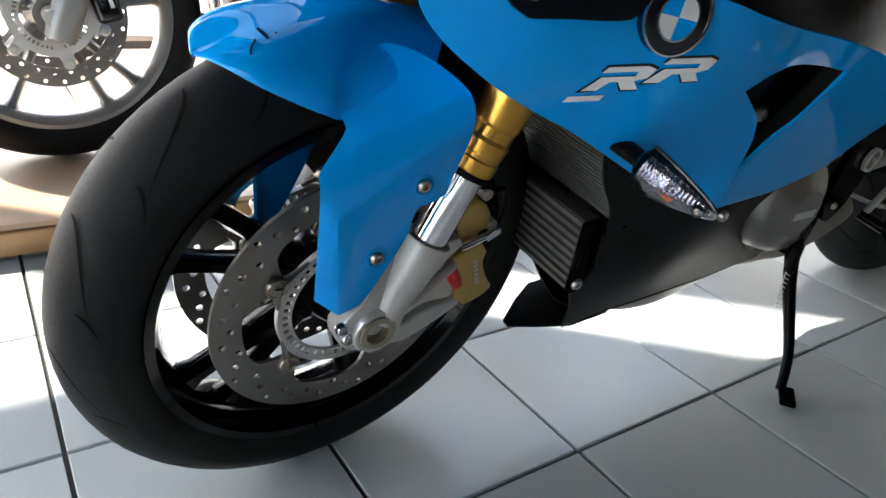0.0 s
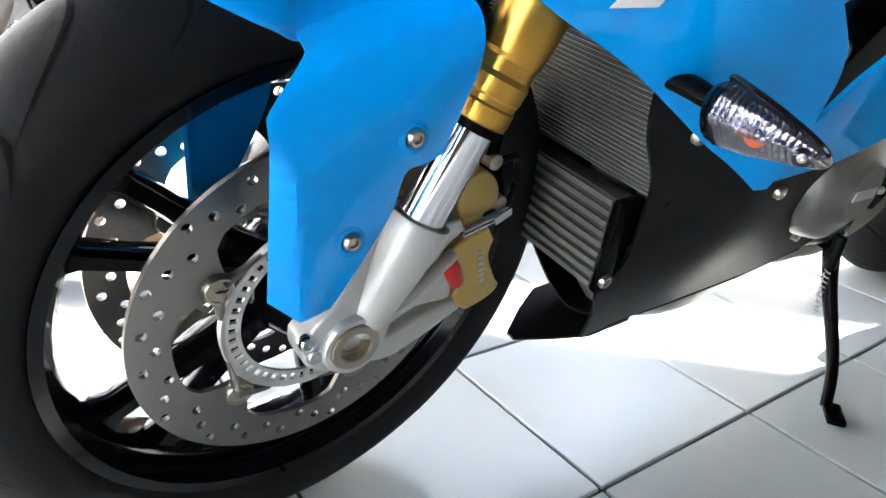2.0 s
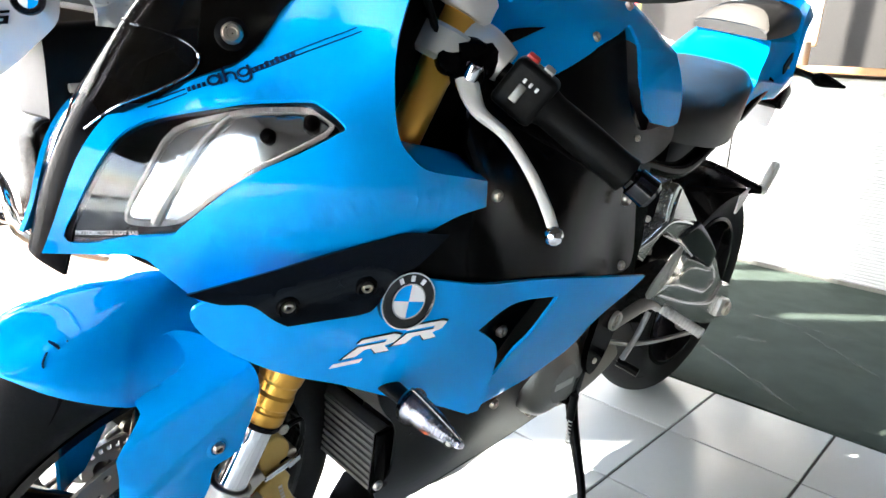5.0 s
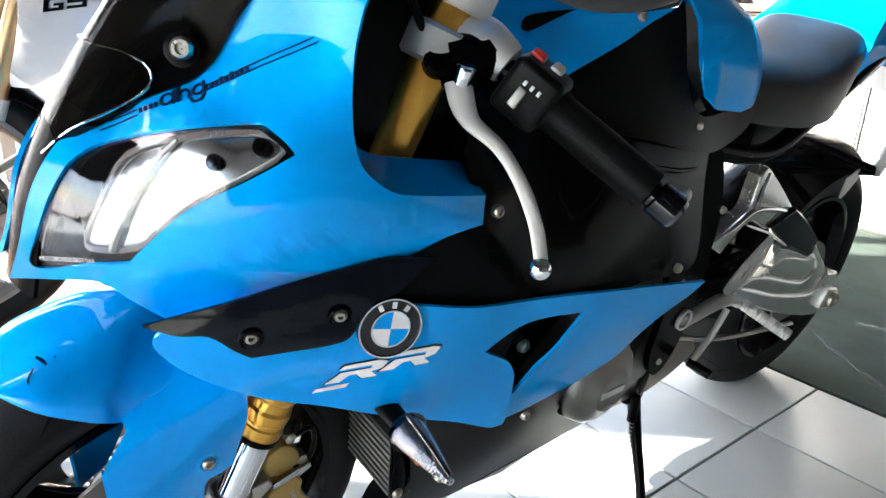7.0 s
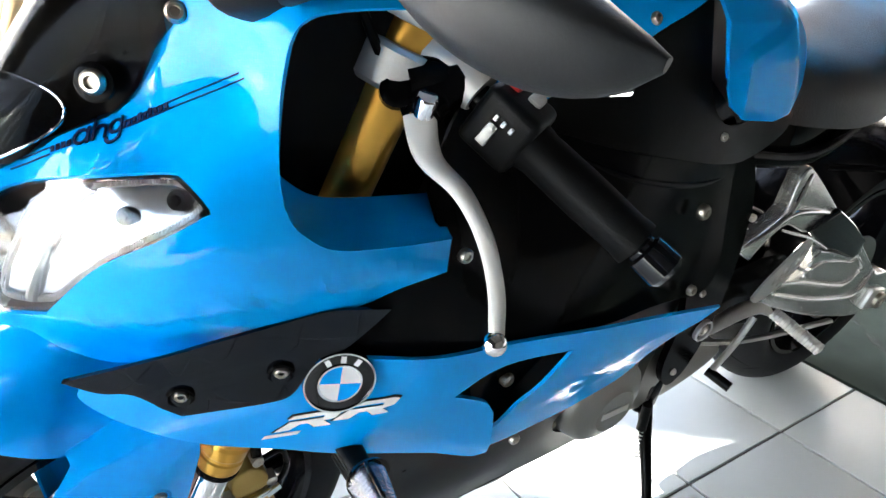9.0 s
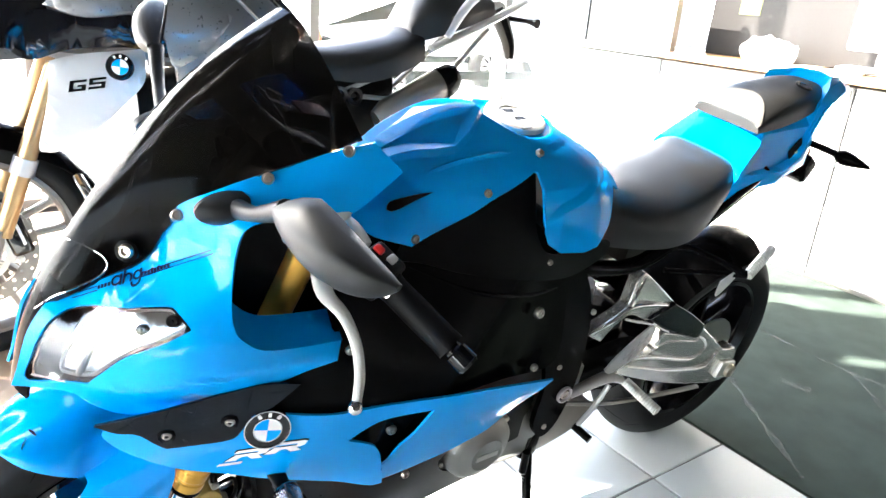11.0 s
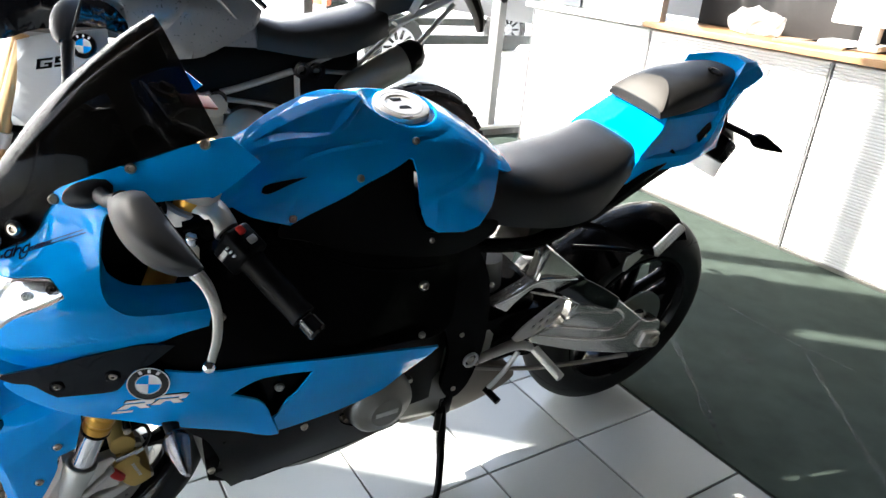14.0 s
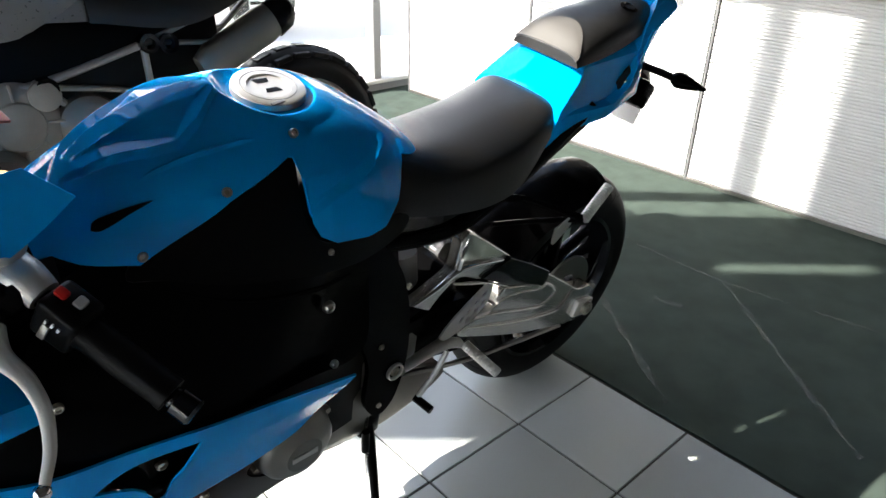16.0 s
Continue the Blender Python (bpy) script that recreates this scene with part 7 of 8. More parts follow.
for s in (1, -1):
    tb2 = bmesh.new()
    tube([P(1.24, s * 0.13, 0.97), P(1.45, s * 0.12, 1.05), P(1.68, s * 0.08, 1.14)], [0.022, 0.026, 0.02], 10, tb2, 4, 0.5)
    part("tail_rail", tb2, SILVER, gs)
    fr2 = bmesh.new()
    tube([P(0.34, s * 0.12, 0.72), P(0.6, s * 0.125, 0.745), P(0.89, s * 0.125, 0.82)], 0.011, 10, fr2, 4)
    tube([P(0.89, s * 0.125, 0.82), P(1.05, s * 0.13, 0.88), P(1.28, s * 0.12, 0.975)], 0.0085, 8, fr2, 4)
    tube([P(0.89, s * 0.125, 0.82), P(1.1, s * 0.12, 0.8), P(1.24, s * 0.12, 0.8)], 0.008, 8, fr2, 4)
    tube([P(1.1, s * 0.12, 0.70), P(1.26, s * 0.12, 0.82), P(1.5, s * 0.1, 1.04)], 0.0105, 8, fr2, 4)
    tube([P(0.88, s * 0.125, 0.82), P(0.885, s * 0.125, 0.64)], 0.0105, 8, fr2, 4)
    tube([P(0.6, s * 0.125, 0.735), P(0.72, s * 0.125, 0.62), P(0.86, s * 0.125, 0.55)], 0.0105, 8, fr2, 4)
    tube([P(0.6, s * 0.125, 0.735), P(0.8, s * 0.125, 0.7), P(0.88, s * 0.125, 0.66)], 0.0085, 8, fr2, 4)
    trel = part("trellis_frame", fr2, FRAME_SILVER, gs, "silver tubular trellis frame")
    for u, w in ((0.89, 0.82), (0.61, 0.735), (0.945, 0.815)):
        part("frame_node", lathe([(0.0, -0.02), (0.014, -0.02), (0.016, 0.012), (0.028, 0.012), (0.028, -0.02)], 22, Matrix.Translation(P(u, s * 0.14, w)) @ Matrix.Rotation(radians(90 * s), 4, "X"), close=False), BLACK_GLOSS, trel)
part("muffler", lathe([(0, 0), (0.045, 0.0), (0.062, 0.05), (0.066, 0.3), (0.055, 0.36), (0, 0.36)], 28, along(P(1.03, 0.15, 0.73), P(1.33, 0.16, 0.885)) @ Matrix.Diagonal((0.7, 0.9, 0.8, 1))), ALU_DARK, gs, "brushed steel muffler")
part("muffler_end", lathe([(0, 0), (0.066, 0.0), (0.06, 0.06), (0.04, 0.09), (0, 0.09)], 24, along(P(1.27, 0.158, 0.853), P(1.36, 0.16, 0.9)) @ Matrix.Diagonal((0.7, 0.9, 0.8, 1))), BLACK_SATIN, gs)
# dark mass added so nothing bright shows through the trellis
part("dark_filler", hull(np.linspace(0.3, 1.12, 14), curve_of([(0.3, 0.86), (0.6, 0.9), (0.9, 0.9), (1.12, 0.93)]), curve_of([(0.3, 0.1), (0.6, 0.118), (1.0, 0.11), (1.12, 0.09)]), curve_of([(0.3, 0.5), (0.6, 0.42), (0.95, 0.5), (1.12, 0.72)]), lambda u: 5.0), BLACK_MATT, gs, "dark filler mass behind the trellis frame")
eng = bmesh.new()
box(0.5, 0.26, 0.34, pose(0.52, 0, 0.5, 0, -5), 0.05, 3, eng)
box(0.35, 0.2, 0.25, pose(0.78, 0, 0.62), 0.05, 3, eng)
engine = part("engine", eng, BLACK_SATIN, gs, "dark boxer engine block")
for s in (1, -1):
    cyl = lathe([(0, 0), (0.075, 0), (0.075, 0.1), (0.068, 0.105), (0.068, 0.115), (0.082, 0.12), (0.085, 0.17), (0.06, 0.2), (0, 0.205)], 28, along(P(0.46, s * 0.12, 0.52), P(0.42, s * 0.4, 0.53)))
    part("cylinder", cyl, ALU_DARK, engine, "cast cylinder head")
    case = part("gear_case", lathe([(0, 0.03), (0.05, 0.032), (0.062, 0.028), (0.066, 0.02), (0.1, 0.014), (0.112, 0.0), (0.112, -0.04), (0, -0.04)], 32, along(P(0.525, s * 0.125, 0.645), P(0.525, s * 0.5, 0.66))), CASE_GREY, engine, "grey cast gearbox case")
    for k in range(8):
        a = k * math.pi / 4
        part("case_rib", box(0.05, 0.008, 0.012, along(P(0.525, s * 0.125, 0.645), P(0.525, s * 0.5, 0.66)) @ Matrix.Rotation(a, 4, "Z") @ pose(0.085, 0, 0.016), 0.002), CASE_GREY, case)
    part("starter_housing", lathe([(0, 0), (0.035, 0), (0.04, 0.006), (0.04, 0.05), (0.02, 0.06), (0, 0.06)], 24, along(P(0.6, s * 0.1, 0.715), P(0.6, s * 0.5, 0.73))), CASE_GREY, engine)
    part("engine_case", lathe([(0, 0.03), (0.06, 0.03), (0.08, 0.02), (0.085, 0), (0, 0)], 28, along(P(0.7, s * 0.12, 0.62), P(0.7, s * 0.5, 0.62))), ALU_DARK, engine)
    part("crash_bar", tube([P(0.13, s * 0.1, 0.6), P(0.16, s * 0.2, 0.52), P(0.2, s * 0.2, 0.4), P(0.4, s * 0.12, 0.3)], 0.014, 10), CHROME, gs)
part("handlebar", tube([P(0.36, 0.4, 1.22), P(0.3, 0.3, 1.24), P(0.24, 0.1, 1.22), P(0.24, -0.1, 1.22), P(0.3, -0.3, 1.24), P(0.36, -0.4, 1.22)], 0.014, 10), BLACK_SATIN, gs, "wide black handlebar")
part("swing_housing", tube([P(0.85, -0.1, 0.5), P(1.1, -0.12, 0.46), P(1.43, -0.12, 0.41)], [0.05, 0.045, 0.06], 12), BLACK_SATIN, gs)
part("rear_axle", rod(GR + Vector((0, -0.1, 0)), GR + Vector((0, 0.12, 0)), 0.03), ALU_DARK, gs)
part("front_axle", rod(GA + Vector((0, -0.12, 0)), GA + Vector((0, 0.12, 0)), 0.018), ALU, gs)
part("tail_bracket", tube([P(1.6, 0, 1.12), P(1.68, 0, 1.0), P(1.7, 0, 0.93)], [0.05, 0.035, 0.02], 8, None, 3, 0.6), BLACK_MATT, gs, "black tail bracket")
for s in (1, -1):
    part("rear_indicator", tube([P(1.66, 0, 1.08), P(1.7, s * 0.08, 1.075), P(1.71, s * 0.13, 1.07)], [0.01, 0.008, 0.018], 8), BLACK_MATT, gs)
part("stand_leg", tube([P(0.75, 0.1, 0.45), P(0.8, 0.2, 0.25), P(0.82, 0.24, 0.09)], 0.014, 8), BLACK_SATIN, gs, "side stand leg")

# ---------------------------------------------------------------- the place
TILE = 0.305
GX, GY = 0.646, -0.091                     # a corner of the tile grid
CARPET_X = GX + 3 * TILE + 0.01
FAR_Y, FRONT_X, COUNTER_X = 2.88, -3.5, 3.17


def tile_mat():
    m = mat("white_floor_tile", (0.66, 0.7, 0.69), 0.2, 0, 0.05, 3, 60, 0.03, spec=0.5, wear=0.07)
    nt = m.node_tree
    info = nt.nodes.new("ShaderNodeObjectInfo")
    hsv = nt.nodes.new("ShaderNodeHueSaturation")
    mr = nt.nodes.new("ShaderNodeMapRange")
    mr.inputs["To Min"].default_value, mr.inputs["To Max"].default_value = 0.7, 1.04
    nt.links.new(info.outputs["Random"], mr.inputs["Value"])
    nt.links.new(mr.outputs["Result"], hsv.inputs["Value"])
    b = nt.nodes["Principled BSDF"]
    src = b.inputs["Base Color"].links[0].from_socket
    nt.links.new(src, hsv.inputs["Color"])
    nt.links.new(hsv.outputs["Color"], b.inputs["Base Color"])
    return m


TILE_MAT = tile_mat()
GROUT = mat("dark_grout", (0.09, 0.085, 0.08), 0.9, 0, 0.2, 20, 300, 0.2)
CARPET = mat("green_grey_carpet", (0.05, 0.067, 0.056), 0.95, 0, 0.45, 9, 420, 0.9, spec=0.1)
WALL = mat("white_wall", (0.78, 0.78, 0.76), 0.7, 0, 0.04, 3, 90, 0.1)
# near-black for the unseen walls and ceiling, so glossy parts reflect dark
UNSEEN_DARK = mat("unseen_dark_wall", (0.03, 0.0285, 0.027), 0.8, 0, 0.08, 2, 90, 0.1)
WOOD = mat("beech_wood", (0.4, 0.215, 0.09), 0.4, 0, 0.15, 4, 60, 0.1)
BOARD = mat("platform_board", (0.44, 0.3, 0.19), 0.45, 0, 0.08, 3, 80, 0.08)
EDGE_WOOD = mat("beech_edge", (0.42, 0.23, 0.1), 0.45, 0, 0.2, 9, 80, 0.05)
RIBBED = mat("white_ribbed_sheet", (0.66, 0.66, 0.655), 0.45, 0, 0.03, 3, 80, 0.03)
FRAME_GREY = mat("window_frame_grey", (0.2, 0.2, 0.2), 0.5, 0.3, 0.08, 5, 100, 0.05)
GREY_PANEL = mat("grey_glass_panel", (0.13, 0.135, 0.135), 0.25, 0, 0.1, 2, 60, 0.0)
DARK_BOARD = mat("dark_brown_board", (0.013, 0.011, 0.01), 0.5, 0, 0.1, 4, 90, 0.05)
PAVING = mat("outside_paving", (0.75, 0.73, 0.7), 0.85, 0, 0.12, 2, 30, 0.2)
CAR_WHITE = mat("white_car_paint", (0.75, 0.76, 0.77), 0.2, 0, 0.02, 3, 40, 0.0, coat=1.0)

ground = tagged(link("ground", box(120, 120, 0.1, pose(0, 0, -0.09)), PAVING, smooth=False), "pale paved forecourt outside the window", "ground", kind="structure")
# glowing panel added far outside to whiten the windows and their reflections
BACKDROP_GLOW = bpy.data.materials.new("backdrop_glow")
BACKDROP_GLOW.use_nodes = True
BACKDROP_GLOW.node_tree.nodes["Principled BSDF"].inputs["Base Color"].default_value = (0.8, 0.79, 0.76, 1)
BACKDROP_GLOW.node_tree.nodes["Principled BSDF"].inputs["Emission Color"].default_value = (1.0, 0.97, 0.92, 1)
BACKDROP_GLOW.node_tree.nodes["Principled BSDF"].inputs["Emission Strength"].default_value = 2.4
tagged(link("backdrop", box(130, 0.3, 13, pose(8, 27, 6.4)), BACKDROP_GLOW, smooth=False), "plain glowing panel standing in for the bright distance outside", "backdrop", kind="structure")
floor_slab = tagged(link("floor", box(CARPET_X - FRONT_X, 8.4, 0.03, pose((CARPET_X + FRONT_X) / 2, FAR_Y - 4.2, -0.0205)), GROUT, smooth=False), "floor of white square tiles with dark joints", "floor", kind="structure")
carpet = tagged(link("carpet", box(5.6 - CARPET_X, 8.4, 0.034, pose((CARPET_X + 5.6) / 2, FAR_Y - 4.2, -0.0165)), CARPET, smooth=False), "dark green-grey carpet with painted light streaks", "carpet", kind="structure")
# unseen ceiling and walls added to close the room
tagged(link("ceiling", box(9.4, 8.6, 0.12, pose(1.0, FAR_Y - 4.2, 5.66)), UNSEEN_DARK, smooth=False), "unseen plain ceiling, near-black to keep reflections dark", "ceiling", kind="structure")
tagged(link("wall_back", box(9.4, 0.15, 5.6, pose(1.0, FAR_Y - 8.35, 2.8)), UNSEEN_DARK, smooth=False), "unseen plain back wall, near-black to keep reflections dark", "wall", kind="structure")
tagged(link("wall_right", box(0.15, 8.4, 5.6, pose(5.65, FAR_Y - 4.2, 2.8)), UNSEEN_DARK, smooth=False), "unseen plain right wall, near-black to keep reflections dark", "wall", kind="structure")


def window_wall(name, axis, at, lo, hi, posts, sill):
    """A glazed wall: sill, head, posts and panes, along x (axis 0) or y (axis 1)."""
    def pl(c, z):
        return pose(c, at, z) if axis == 0 else pose(at, c, z)

    def sz(a, b, z):
        return (a, b, z) if axis == 0 else (b, a, z)

    wall = tagged(link(name, box(*sz(hi - lo, 0.12, sill), pl((lo + hi) / 2, sill / 2)), FRAME_GREY, smooth=False), "large shop window with grey frame", "window", kind="structure")
    link("window_head", box(*sz(hi - lo, 0.14, 0.22), pl((lo + hi) / 2, 5.49), 0.005), FRAME_GREY, wall, smooth=False)
    for c in posts:
        link("window_post", box(*sz(0.06, 0.10, 5.38 - sill), pl(c, sill + (5.38 - sill) / 2), 0.006), FRAME_GREY, wall, smooth=False)
    link("window_sill", box(*sz(hi - lo, 0.16, 0.025), pl((lo + hi) / 2, sill + 0.0125), 0.004), ALU, wall, smooth=False)
    ends = [lo, *posts, hi]
    for a, b in zip(ends, ends[1:]):
        pane = link("pane", box(*sz(b - a - 0.06, 0.012, 5.32 - sill), pl((a + b) / 2, sill + 0.03 + (5.32 - sill) / 2)), PANE, wall, smooth=False)
        pane.visible_shadow = False
    return wall


window_wall("window_1", 0, FAR_Y, FRONT_X, 5.58, (-2.6, -1.2, 0.2, 1.62, 3.03, 4.4), 0.05)
window_wall("window_2", 1, FRONT_X, FAR_Y - 8.28, FAR_Y - 0.08, (-4.0, -2.6, -1.2, 0.2, 1.6), 0.05)

# unseen panels added over the glazing; their gaps shape the sun patches
for lo, hi, z0, z1 in ((-3.5, -2.64, 3.4, 4.4), (-3.5, -2.85, 4.4, 5.6), (-2.15, -0.9, 2.05, 4.4), (-0.9, -0.7, 2.05, 3.75), (-0.7, -0.15, 2.05, 4.4), (-1.98, -0.15, 4.4, 5.6)):
    tagged(link("sun_block_far", box(hi - lo, 0.1, z1 - z0, pose((lo + hi) / 2, FAR_Y - 0.02, (z0 + z1) / 2)), UNSEEN_DARK, smooth=False), "unseen dark panel above the window that blocks the sun", "wall", kind="structure")
tagged(link("light_block_front", box(0.1, 8.2, 3.5, pose(FRONT_X + 0.02, FAR_Y - 4.25, 3.8)), UNSEEN_DARK, smooth=False), "unseen dark panel above the window that blocks the sun", "wall", kind="structure")

# added panel, out of view, cuts front window light on the fairing
tagged(link("light_block_front", box(0.1, 3.2, 2.0, pose(FRONT_X + 0.1, FAR_Y - 6.72, 1.02)), UNSEEN_DARK, smooth=False), "unseen dark panel hiding part of the front window from reflections", "wall", kind="structure")

# platform under the second motorcycle
plat = tagged(link("display_platform", box(4.0, 1.7, 0.05, pose(-0.72, 0.80 + 0.85, 0.037), 0.004), WOOD, smooth=False), "low wooden display platform with beech top boards", "platform")
for k in range(6):
    link("board", box(0.66, 1.69, 0.012, pose(-2.37 + k * 0.664, 0.803 + 0.85, 0.068), 0.002), BOARD, plat, smooth=False)
for x in (-2.6, -0.7, 1.15):
    link("foot", box(0.08, 1.5, 0.012, pose(x, 1.65, 0.006)), WOOD, plat, smooth=False)

# counter of ribbed panels
def ribbed_panel(y0, y1, z0, z1):
    n = int((z1 - z0) / 0.0142)
    zs = np.linspace(z0, z1, n * 4 + 1)
    prof = [0.004 - 0.012 * abs(math.sin(math.pi * (z - z0) / ((z1 - z0) / n))) ** 0.7 for z in zs]
    rows = [[Vector((COUNTER_X + d, y, z)) for y in (y0, y1)] for z, d in zip(zs, prof)]
    return grid(rows, thick=0.003)


counter_joints = (-3.7, -2.66, -1.6, -0.52, 0.556, 1.62, 2.66)
for a, b in zip(counter_joints, counter_joints[1:]):
    unit = tagged(link("counter_unit", box(0.55, b - a - 0.03, 0.90, pose(COUNTER_X + 0.3, (a + b) / 2, 0.45), 0.003), WALL, smooth=False), "sales counter unit faced with white ribbed sheet", "counter", group="counter units")
    link("ribbed_front", ribbed_panel(a + 0.012, b - 0.012, 0.02, 0.90), RIBBED, unit, angle=80)
    teeth = bmesh.new()
    for k in range(62):
        box(0.006, 0.016, 0.0075, pose(COUNTER_X - 0.004, b - 0.014, 0.025 + 0.0142 * k), bm=teeth)
    link("joint_teeth", teeth, BLACK_MATT, unit, smooth=False)
    link("plinth", box(0.02, b - a - 0.004, 0.018, pose(COUNTER_X + 0.0, (a + b) / 2, 0.009), 0.002), ALU_DARK, unit, smooth=False)
    link("edge_strip", box(0.02, 0.012, 0.9, pose(COUNTER_X - 0.002, b, 0.45), 0.003), FRAME_GREY, unit, smooth=False)
top = tagged(link("worktop", box(0.72, 5.3, 0.032, pose(COUNTER_X + 0.28, -1.03, 0.932), 0.004), WOOD, smooth=False), "light beech counter worktop", "worktop")
link("edge_strip", box(0.004, 5.3, 0.026, pose(COUNTER_X - 0.0825, -1.03, 0.932), 0.001), EDGE_WOOD, top, smooth=False)
EDGE_PALE = mat("pale_edge", (0.6, 0.58, 0.54), 0.5, 0, 0.06, 5, 90, 0.03)
top = tagged(link("worktop", box(0.72, 1.04, 0.032, pose(COUNTER_X + 0.28, 2.145, 0.932), 0.004), WALL, smooth=False), "white worktop end of the counter", "worktop")
link("edge_strip", box(0.004, 1.04, 0.026, pose(COUNTER_X - 0.0825, 2.145, 0.932), 0.001), EDGE_PALE, top, smooth=False)
scr = tagged(link("counter_screen", box(0.03, 1.0, 0.44, pose(COUNTER_X + 0.04, 2.13, 1.17), 0.006), GREY_PANEL, smooth=False), "grey translucent screen standing on the counter", "screen")
link("screen_strip", box(0.012, 0.17, 0.43, pose(COUNTER_X + 0.018, 2.33, 1.17), 0.002), mat("blue_grey_strip", (0.07, 0.08, 0.095), 0.3), scr, smooth=False)
link("screen_frame", box(0.05, 0.03, 0.48, pose(COUNTER_X + 0.04, 1.61, 1.188), 0.004), ALU, scr, smooth=False)
link("screen_rail", box(0.04, 1.02, 0.02, pose(COUNTER_X + 0.04, 2.12, 1.40), 0.003), ALU, scr, smooth=False)
hutch = tagged(link("counter_hutch", box(0.03, 1.15, 0.42, pose(3.52, 1.02, 1.158), 0.004), DARK_BOARD, smooth=False), "dark board at the back of the counter", "board")
link("hutch_rail", box(0.05, 1.17, 0.02, pose(3.52, 1.02, 1.378), 0.003), ALU, hutch, smooth=False)
photo = tagged(link("photo", box(0.003, 0.125, 0.18, pose(3.502, 1.36, 1.262)), mat("photo_green", (0.16, 0.2, 0.06), 0.4, 0, 0.4, 12), smooth=False), "small photo of a red car on grass", "photo")
link("photo_sky", box(0.002, 0.124, 0.06, pose(3.4998, 1.36, 1.32)), mat("photo_trees", (0.2, 0.23, 0.2), 0.4, 0, 0.4, 30), photo, smooth=False)
link("photo_car", box(0.002, 0.085, 0.035, pose(3.4985, 1.355, 1.262), 0.0), mat("photo_red", (0.5, 0.03, 0.03), 0.4), photo, smooth=False)
link("photo_car_roof", box(0.002, 0.05, 0.018, pose(3.4985, 1.35, 1.288), 0.0), WALL, photo, smooth=False)
CLEAR = glass("clear_plastic_bag", (0.9, 0.9, 0.9), 0.25, 0.45)
bag = bmesh.new()
bmesh.ops.create_icosphere(bag, subdivisions=4, radius=1, matrix=Matrix.Translation((3.36, 1.12, 1.0)) @ Matrix.Diagonal((0.11, 0.15, 0.07, 1)))
for v in bag.verts:
    v.co += Vector((0, 0, 1)) * 0.03 * noise.noise(v.co * 18) + v.co.normalized() * 0.02 * noise.noise(v.co * 35)
    v.co.z = max(v.co.z, 0.949)
tagged(link("plastic_bag", bag, CLEAR, angle=20), "crumpled clear plastic bag on the counter", "bag")
tagged(link("desk_box", box(0.2, 0.26, 0.03, pose(3.4, 0.62, 0.965, 0, 0, 12), 0.01), WALL), "flat white plastic box on the counter", "box")
mon = tagged(link("monitor", box(0.05, 0.42, 0.3, pose(3.46, 0.55, 1.2, 0, 8, 10), 0.01), WALL), "white desktop monitor seen from behind", "monitor")
link("monitor_stem", box(0.05, 0.08, 0.12, pose(3.45, 0.58, 1.03), 0.01), WALL, mon)
tagged(link("pen_cup", lathe([(0, 0.949), (0.038, 0.949), (0.038, 1.06), (0.033, 1.06), (0.033, 0.96), (0, 0.96)], 24, pose(3.33, 0.36, 0)), ALU), "dark metal pen cup", "cup")
tagged(link("paper_stack", box(0.22, 0.31, 0.012, pose(3.3, 0.75, 0.955, 0, 0, 15), 0.001), BOARD, smooth=False), "brown paper folder lying on the worktop", "folder")
tagged(link("desk_cable", tube([(3.3, 0.95, 0.954), (3.25, 0.85, 0.953), (3.33, 0.72, 0.967), (3.28, 0.6, 0.954), (3.38, 0.5, 0.985)], 0.004, 6), BLACK_SATIN), "black cable lying on the counter", "cable")


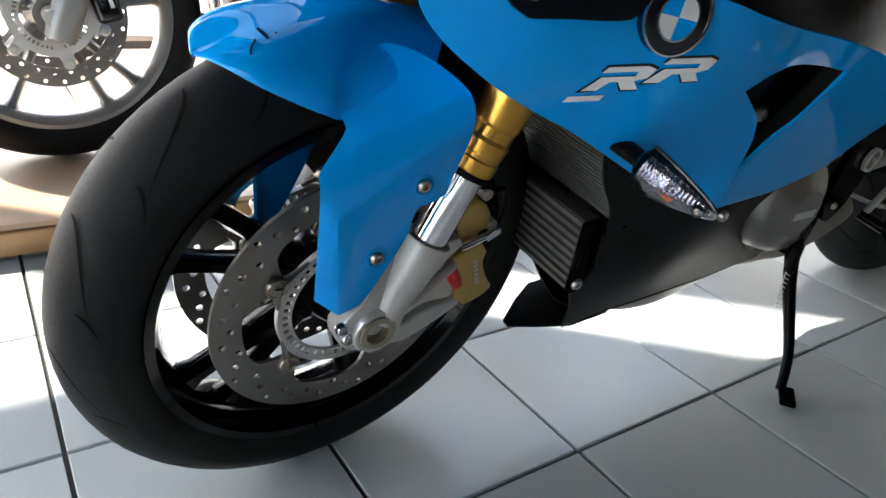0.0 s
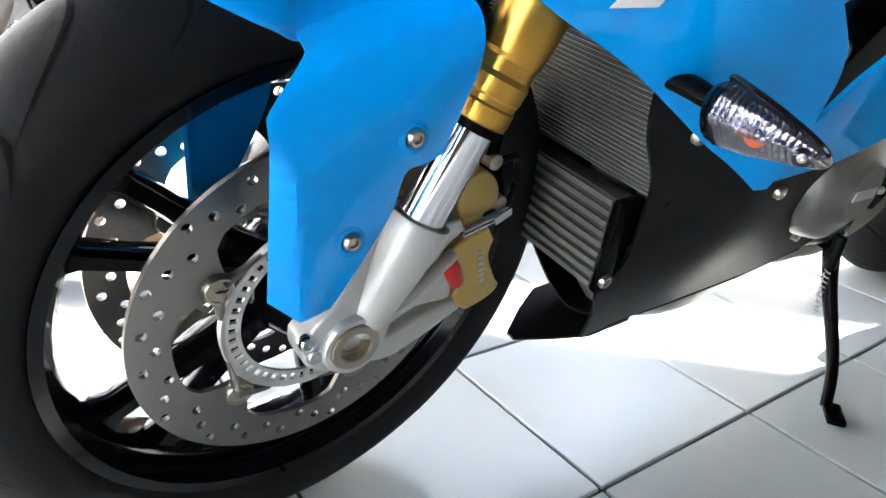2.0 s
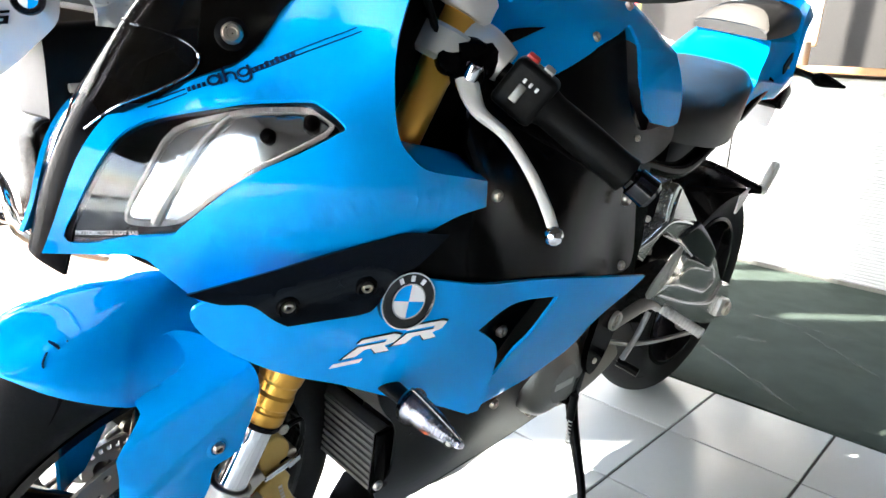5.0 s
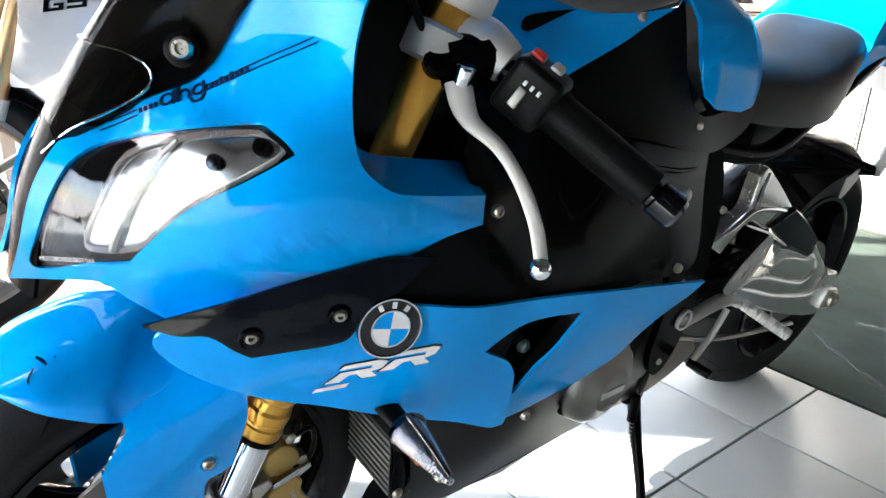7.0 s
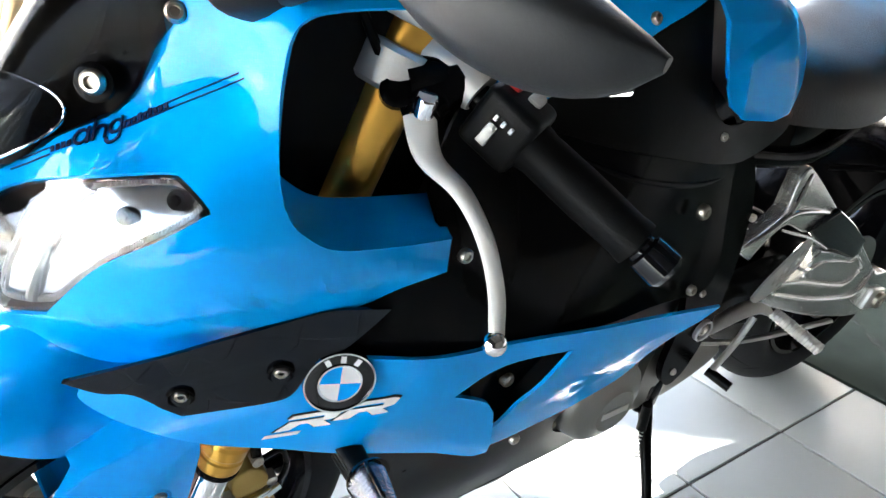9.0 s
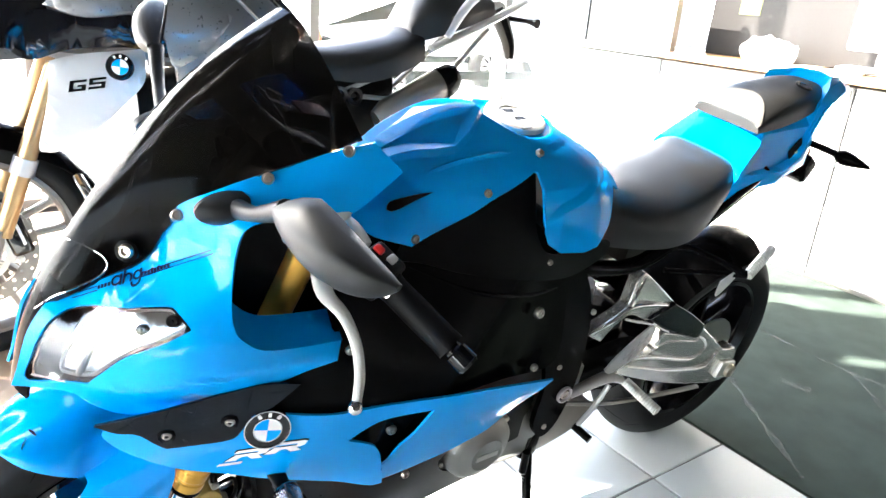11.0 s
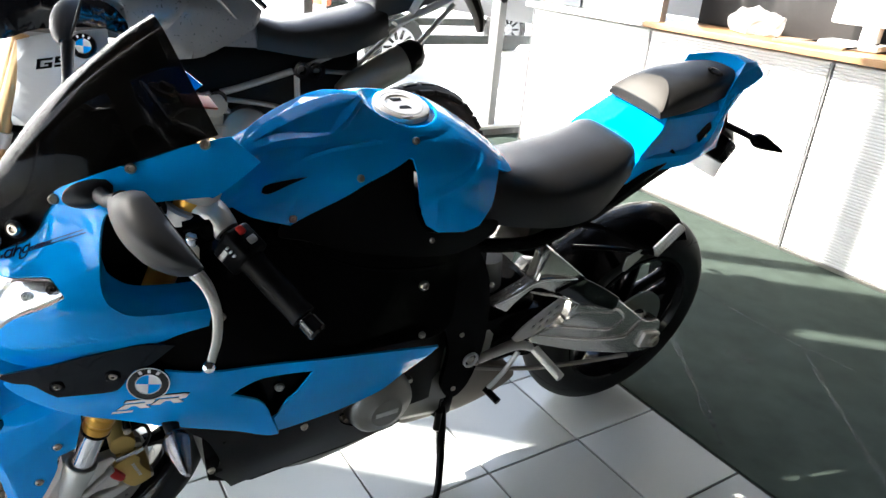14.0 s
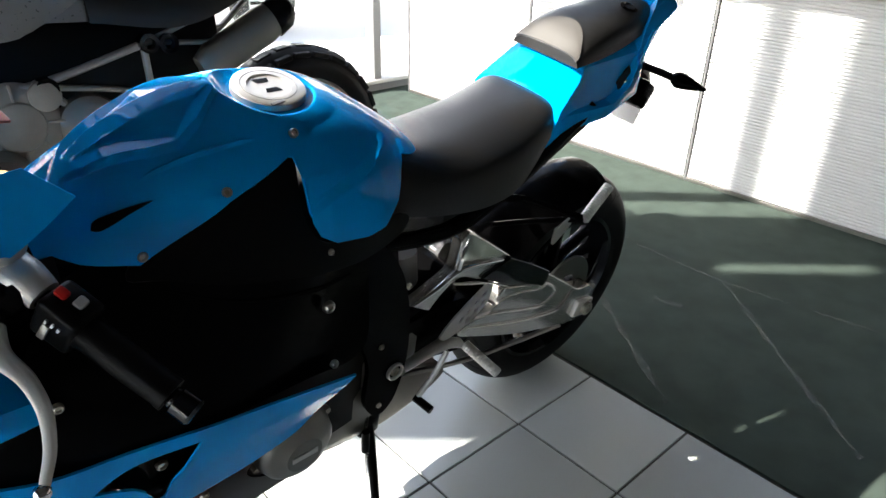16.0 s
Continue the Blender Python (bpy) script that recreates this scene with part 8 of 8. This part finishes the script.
# parked cars outside
def car(x, y, turn, body_mat):
    c = tagged(new("car"), "white car parked on the forecourt", "car", group="parked cars")
    side = [(-2.1, 0.35), (-2.1, 0.7), (-2.0, 0.85), (-1.1, 0.98), (-0.5, 1.38), (0.7, 1.42), (1.5, 1.0), (2.0, 0.92), (2.1, 0.6), (2.08, 0.35)]
    rows = []
    for yy, sc in ((-0.85, 0.97), (-0.8, 1.0), (-0.4, 1.015), (0.4, 1.015), (0.8, 1.0), (0.85, 0.97)):
        rows.append([Vector((px, yy, 0.35 + (pz - 0.35) * sc)) for px, pz in [p[:2] for p in spline(side, 4)]])
    bm = grid(rows)
    bmesh.ops.holes_fill(bm, edges=bm.edges[:])
    link("car_body", bm, body_mat, c)
    for sx in (-1.3, 1.3):
        for sy in (-0.78, 0.78):
            t = Matrix.Translation((sx, sy, 0.29)) @ Matrix.Rotation(radians(90), 4, "X")
            w = link("car_wheel", lathe([(0.2, -0.1), (0.3, -0.1), (0.33, -0.06), (0.33, 0.06), (0.3, 0.1), (0.2, 0.1)], 32, t, close=True), RUBBER, c)
            rim = lathe([(0, -0.07), (0.07, -0.08), (0.19, -0.085), (0.21, -0.1), (0.21, 0.1), (0.19, 0.085), (0, 0.07)], 32, t)
            link("car_rim", rim, SILVER, w)
            for k in range(10):
                a = k * math.pi / 5
                link("rim_gap", box(0.1, 0.028, 0.19, t @ Matrix.Rotation(a, 4, "Z") @ pose(0.125, 0, 0), 0.0), BLACK_SATIN, w, smooth=False)
    for sy in (-0.83, 0.83):
        link("car_window", box(1.5, 0.06, 0.26, pose(0.1, sy * 0.985, 1.16), 0.02), GREY_PANEL, c)
        link("sill_trim", box(2.0, 0.06, 0.1, pose(0, sy, 0.36), 0.01), BLACK_SATIN, c)
    for sx in (-2.06, 2.06):
        for sy in (-0.6, 0.6):
            link("car_lamp", box(0.12, 0.32, 0.12, pose(sx, sy, 0.72), 0.03), ORANGE if sx < 0 else RED, c)
    c.matrix_world = pose(x, y, -0.04, 0, 0, turn)
    return c


car(4.9, 6.2, 0, CAR_WHITE)
car(9.4, 7.4, 4, CAR_WHITE)

# ---------------------------------------------------------------- tiles, one by one
tm = box(TILE - 0.006, TILE - 0.006, 0.012, Matrix(), 0.0012, 1)
tile_mesh = bpy.data.meshes.new("tile")
tm.to_mesh(tile_mesh)
tm.free()
tile_mesh.materials.append(TILE_MAT)
far_tiles = bmesh.new()
for i in range(-13, 3):
    for j in range(-9, 10):
        x, y = GX + (i + 0.5) * TILE, GY + (j + 0.5) * TILE
        if y + TILE / 2 > FAR_Y - 0.05 or x - TILE / 2 < FRONT_X:
            continue
        if -8 <= i and -5 <= j <= 6:
            t = new("tile", tile_mesh)
            t.parent = floor_slab
            t.location = (x, y, -0.006)
        else:
            box(TILE - 0.006, TILE - 0.006, 0.012, pose(x, y, -0.006), 0.0012, 1, far_tiles)
tagged(link("far_tiles", far_tiles, TILE_MAT, floor_slab, smooth=False), kind="stuff")

# streaks of sunlight painted on the carpet as pale strips
LIGHT_STREAK = mat("painted_light_streak", (0.34, 0.34, 0.31), 0.95, 0, 0.3, 20, 500, 0.3, spec=0.1)
nt = LIGHT_STREAK.node_tree
nz = nt.nodes.new("ShaderNodeTexNoise")
nz.inputs["Scale"].default_value = 55
nz.inputs["Detail"].default_value = 4
mr = nt.nodes.new("ShaderNodeMapRange")
mr.inputs["From Min"].default_value, mr.inputs["From Max"].default_value = 0.4, 0.8
mr.inputs["To Max"].default_value = 0.7
nt.links.new(nz.outputs["Fac"], mr.inputs["Value"])
nt.links.new(mr.outputs["Result"], nt.nodes["Principled BSDF"].inputs["Alpha"])
for line, wide in ((((2.4, 0.5), (2.38, 0.2), (2.37, -0.05), (2.42, -0.4), (2.5, -0.8)), 0.006), (((2.1, 0.36), (1.9, 0.09), (1.79, -0.06), (1.62, -0.3)), 0.009), (((2.38, -0.06), (2.22, -0.24), (2.07, -0.41), (1.8, -0.73)), 0.008), (((2.07, 0.03), (2.09, -0.02), (2.1, -0.06)), 0.018)):
    pts = spline(line, 5)
    rows = []
    for k, q in enumerate(pts):
        d = Vector(pts[min(k + 1, len(pts) - 1)]) - Vector(pts[max(k - 1, 0)])
        nrm = Vector((-d.y, d.x)).normalized() * wide * 1.7 * (0.6 + 0.4 * math.sin(k * 1.7))
        rows.append([Vector((q[0] + nrm.x * e, q[1] + nrm.y * e, 0.0012)) for e in (-1, 0, 1)])
    link("light_streak", grid(rows), LIGHT_STREAK, carpet)
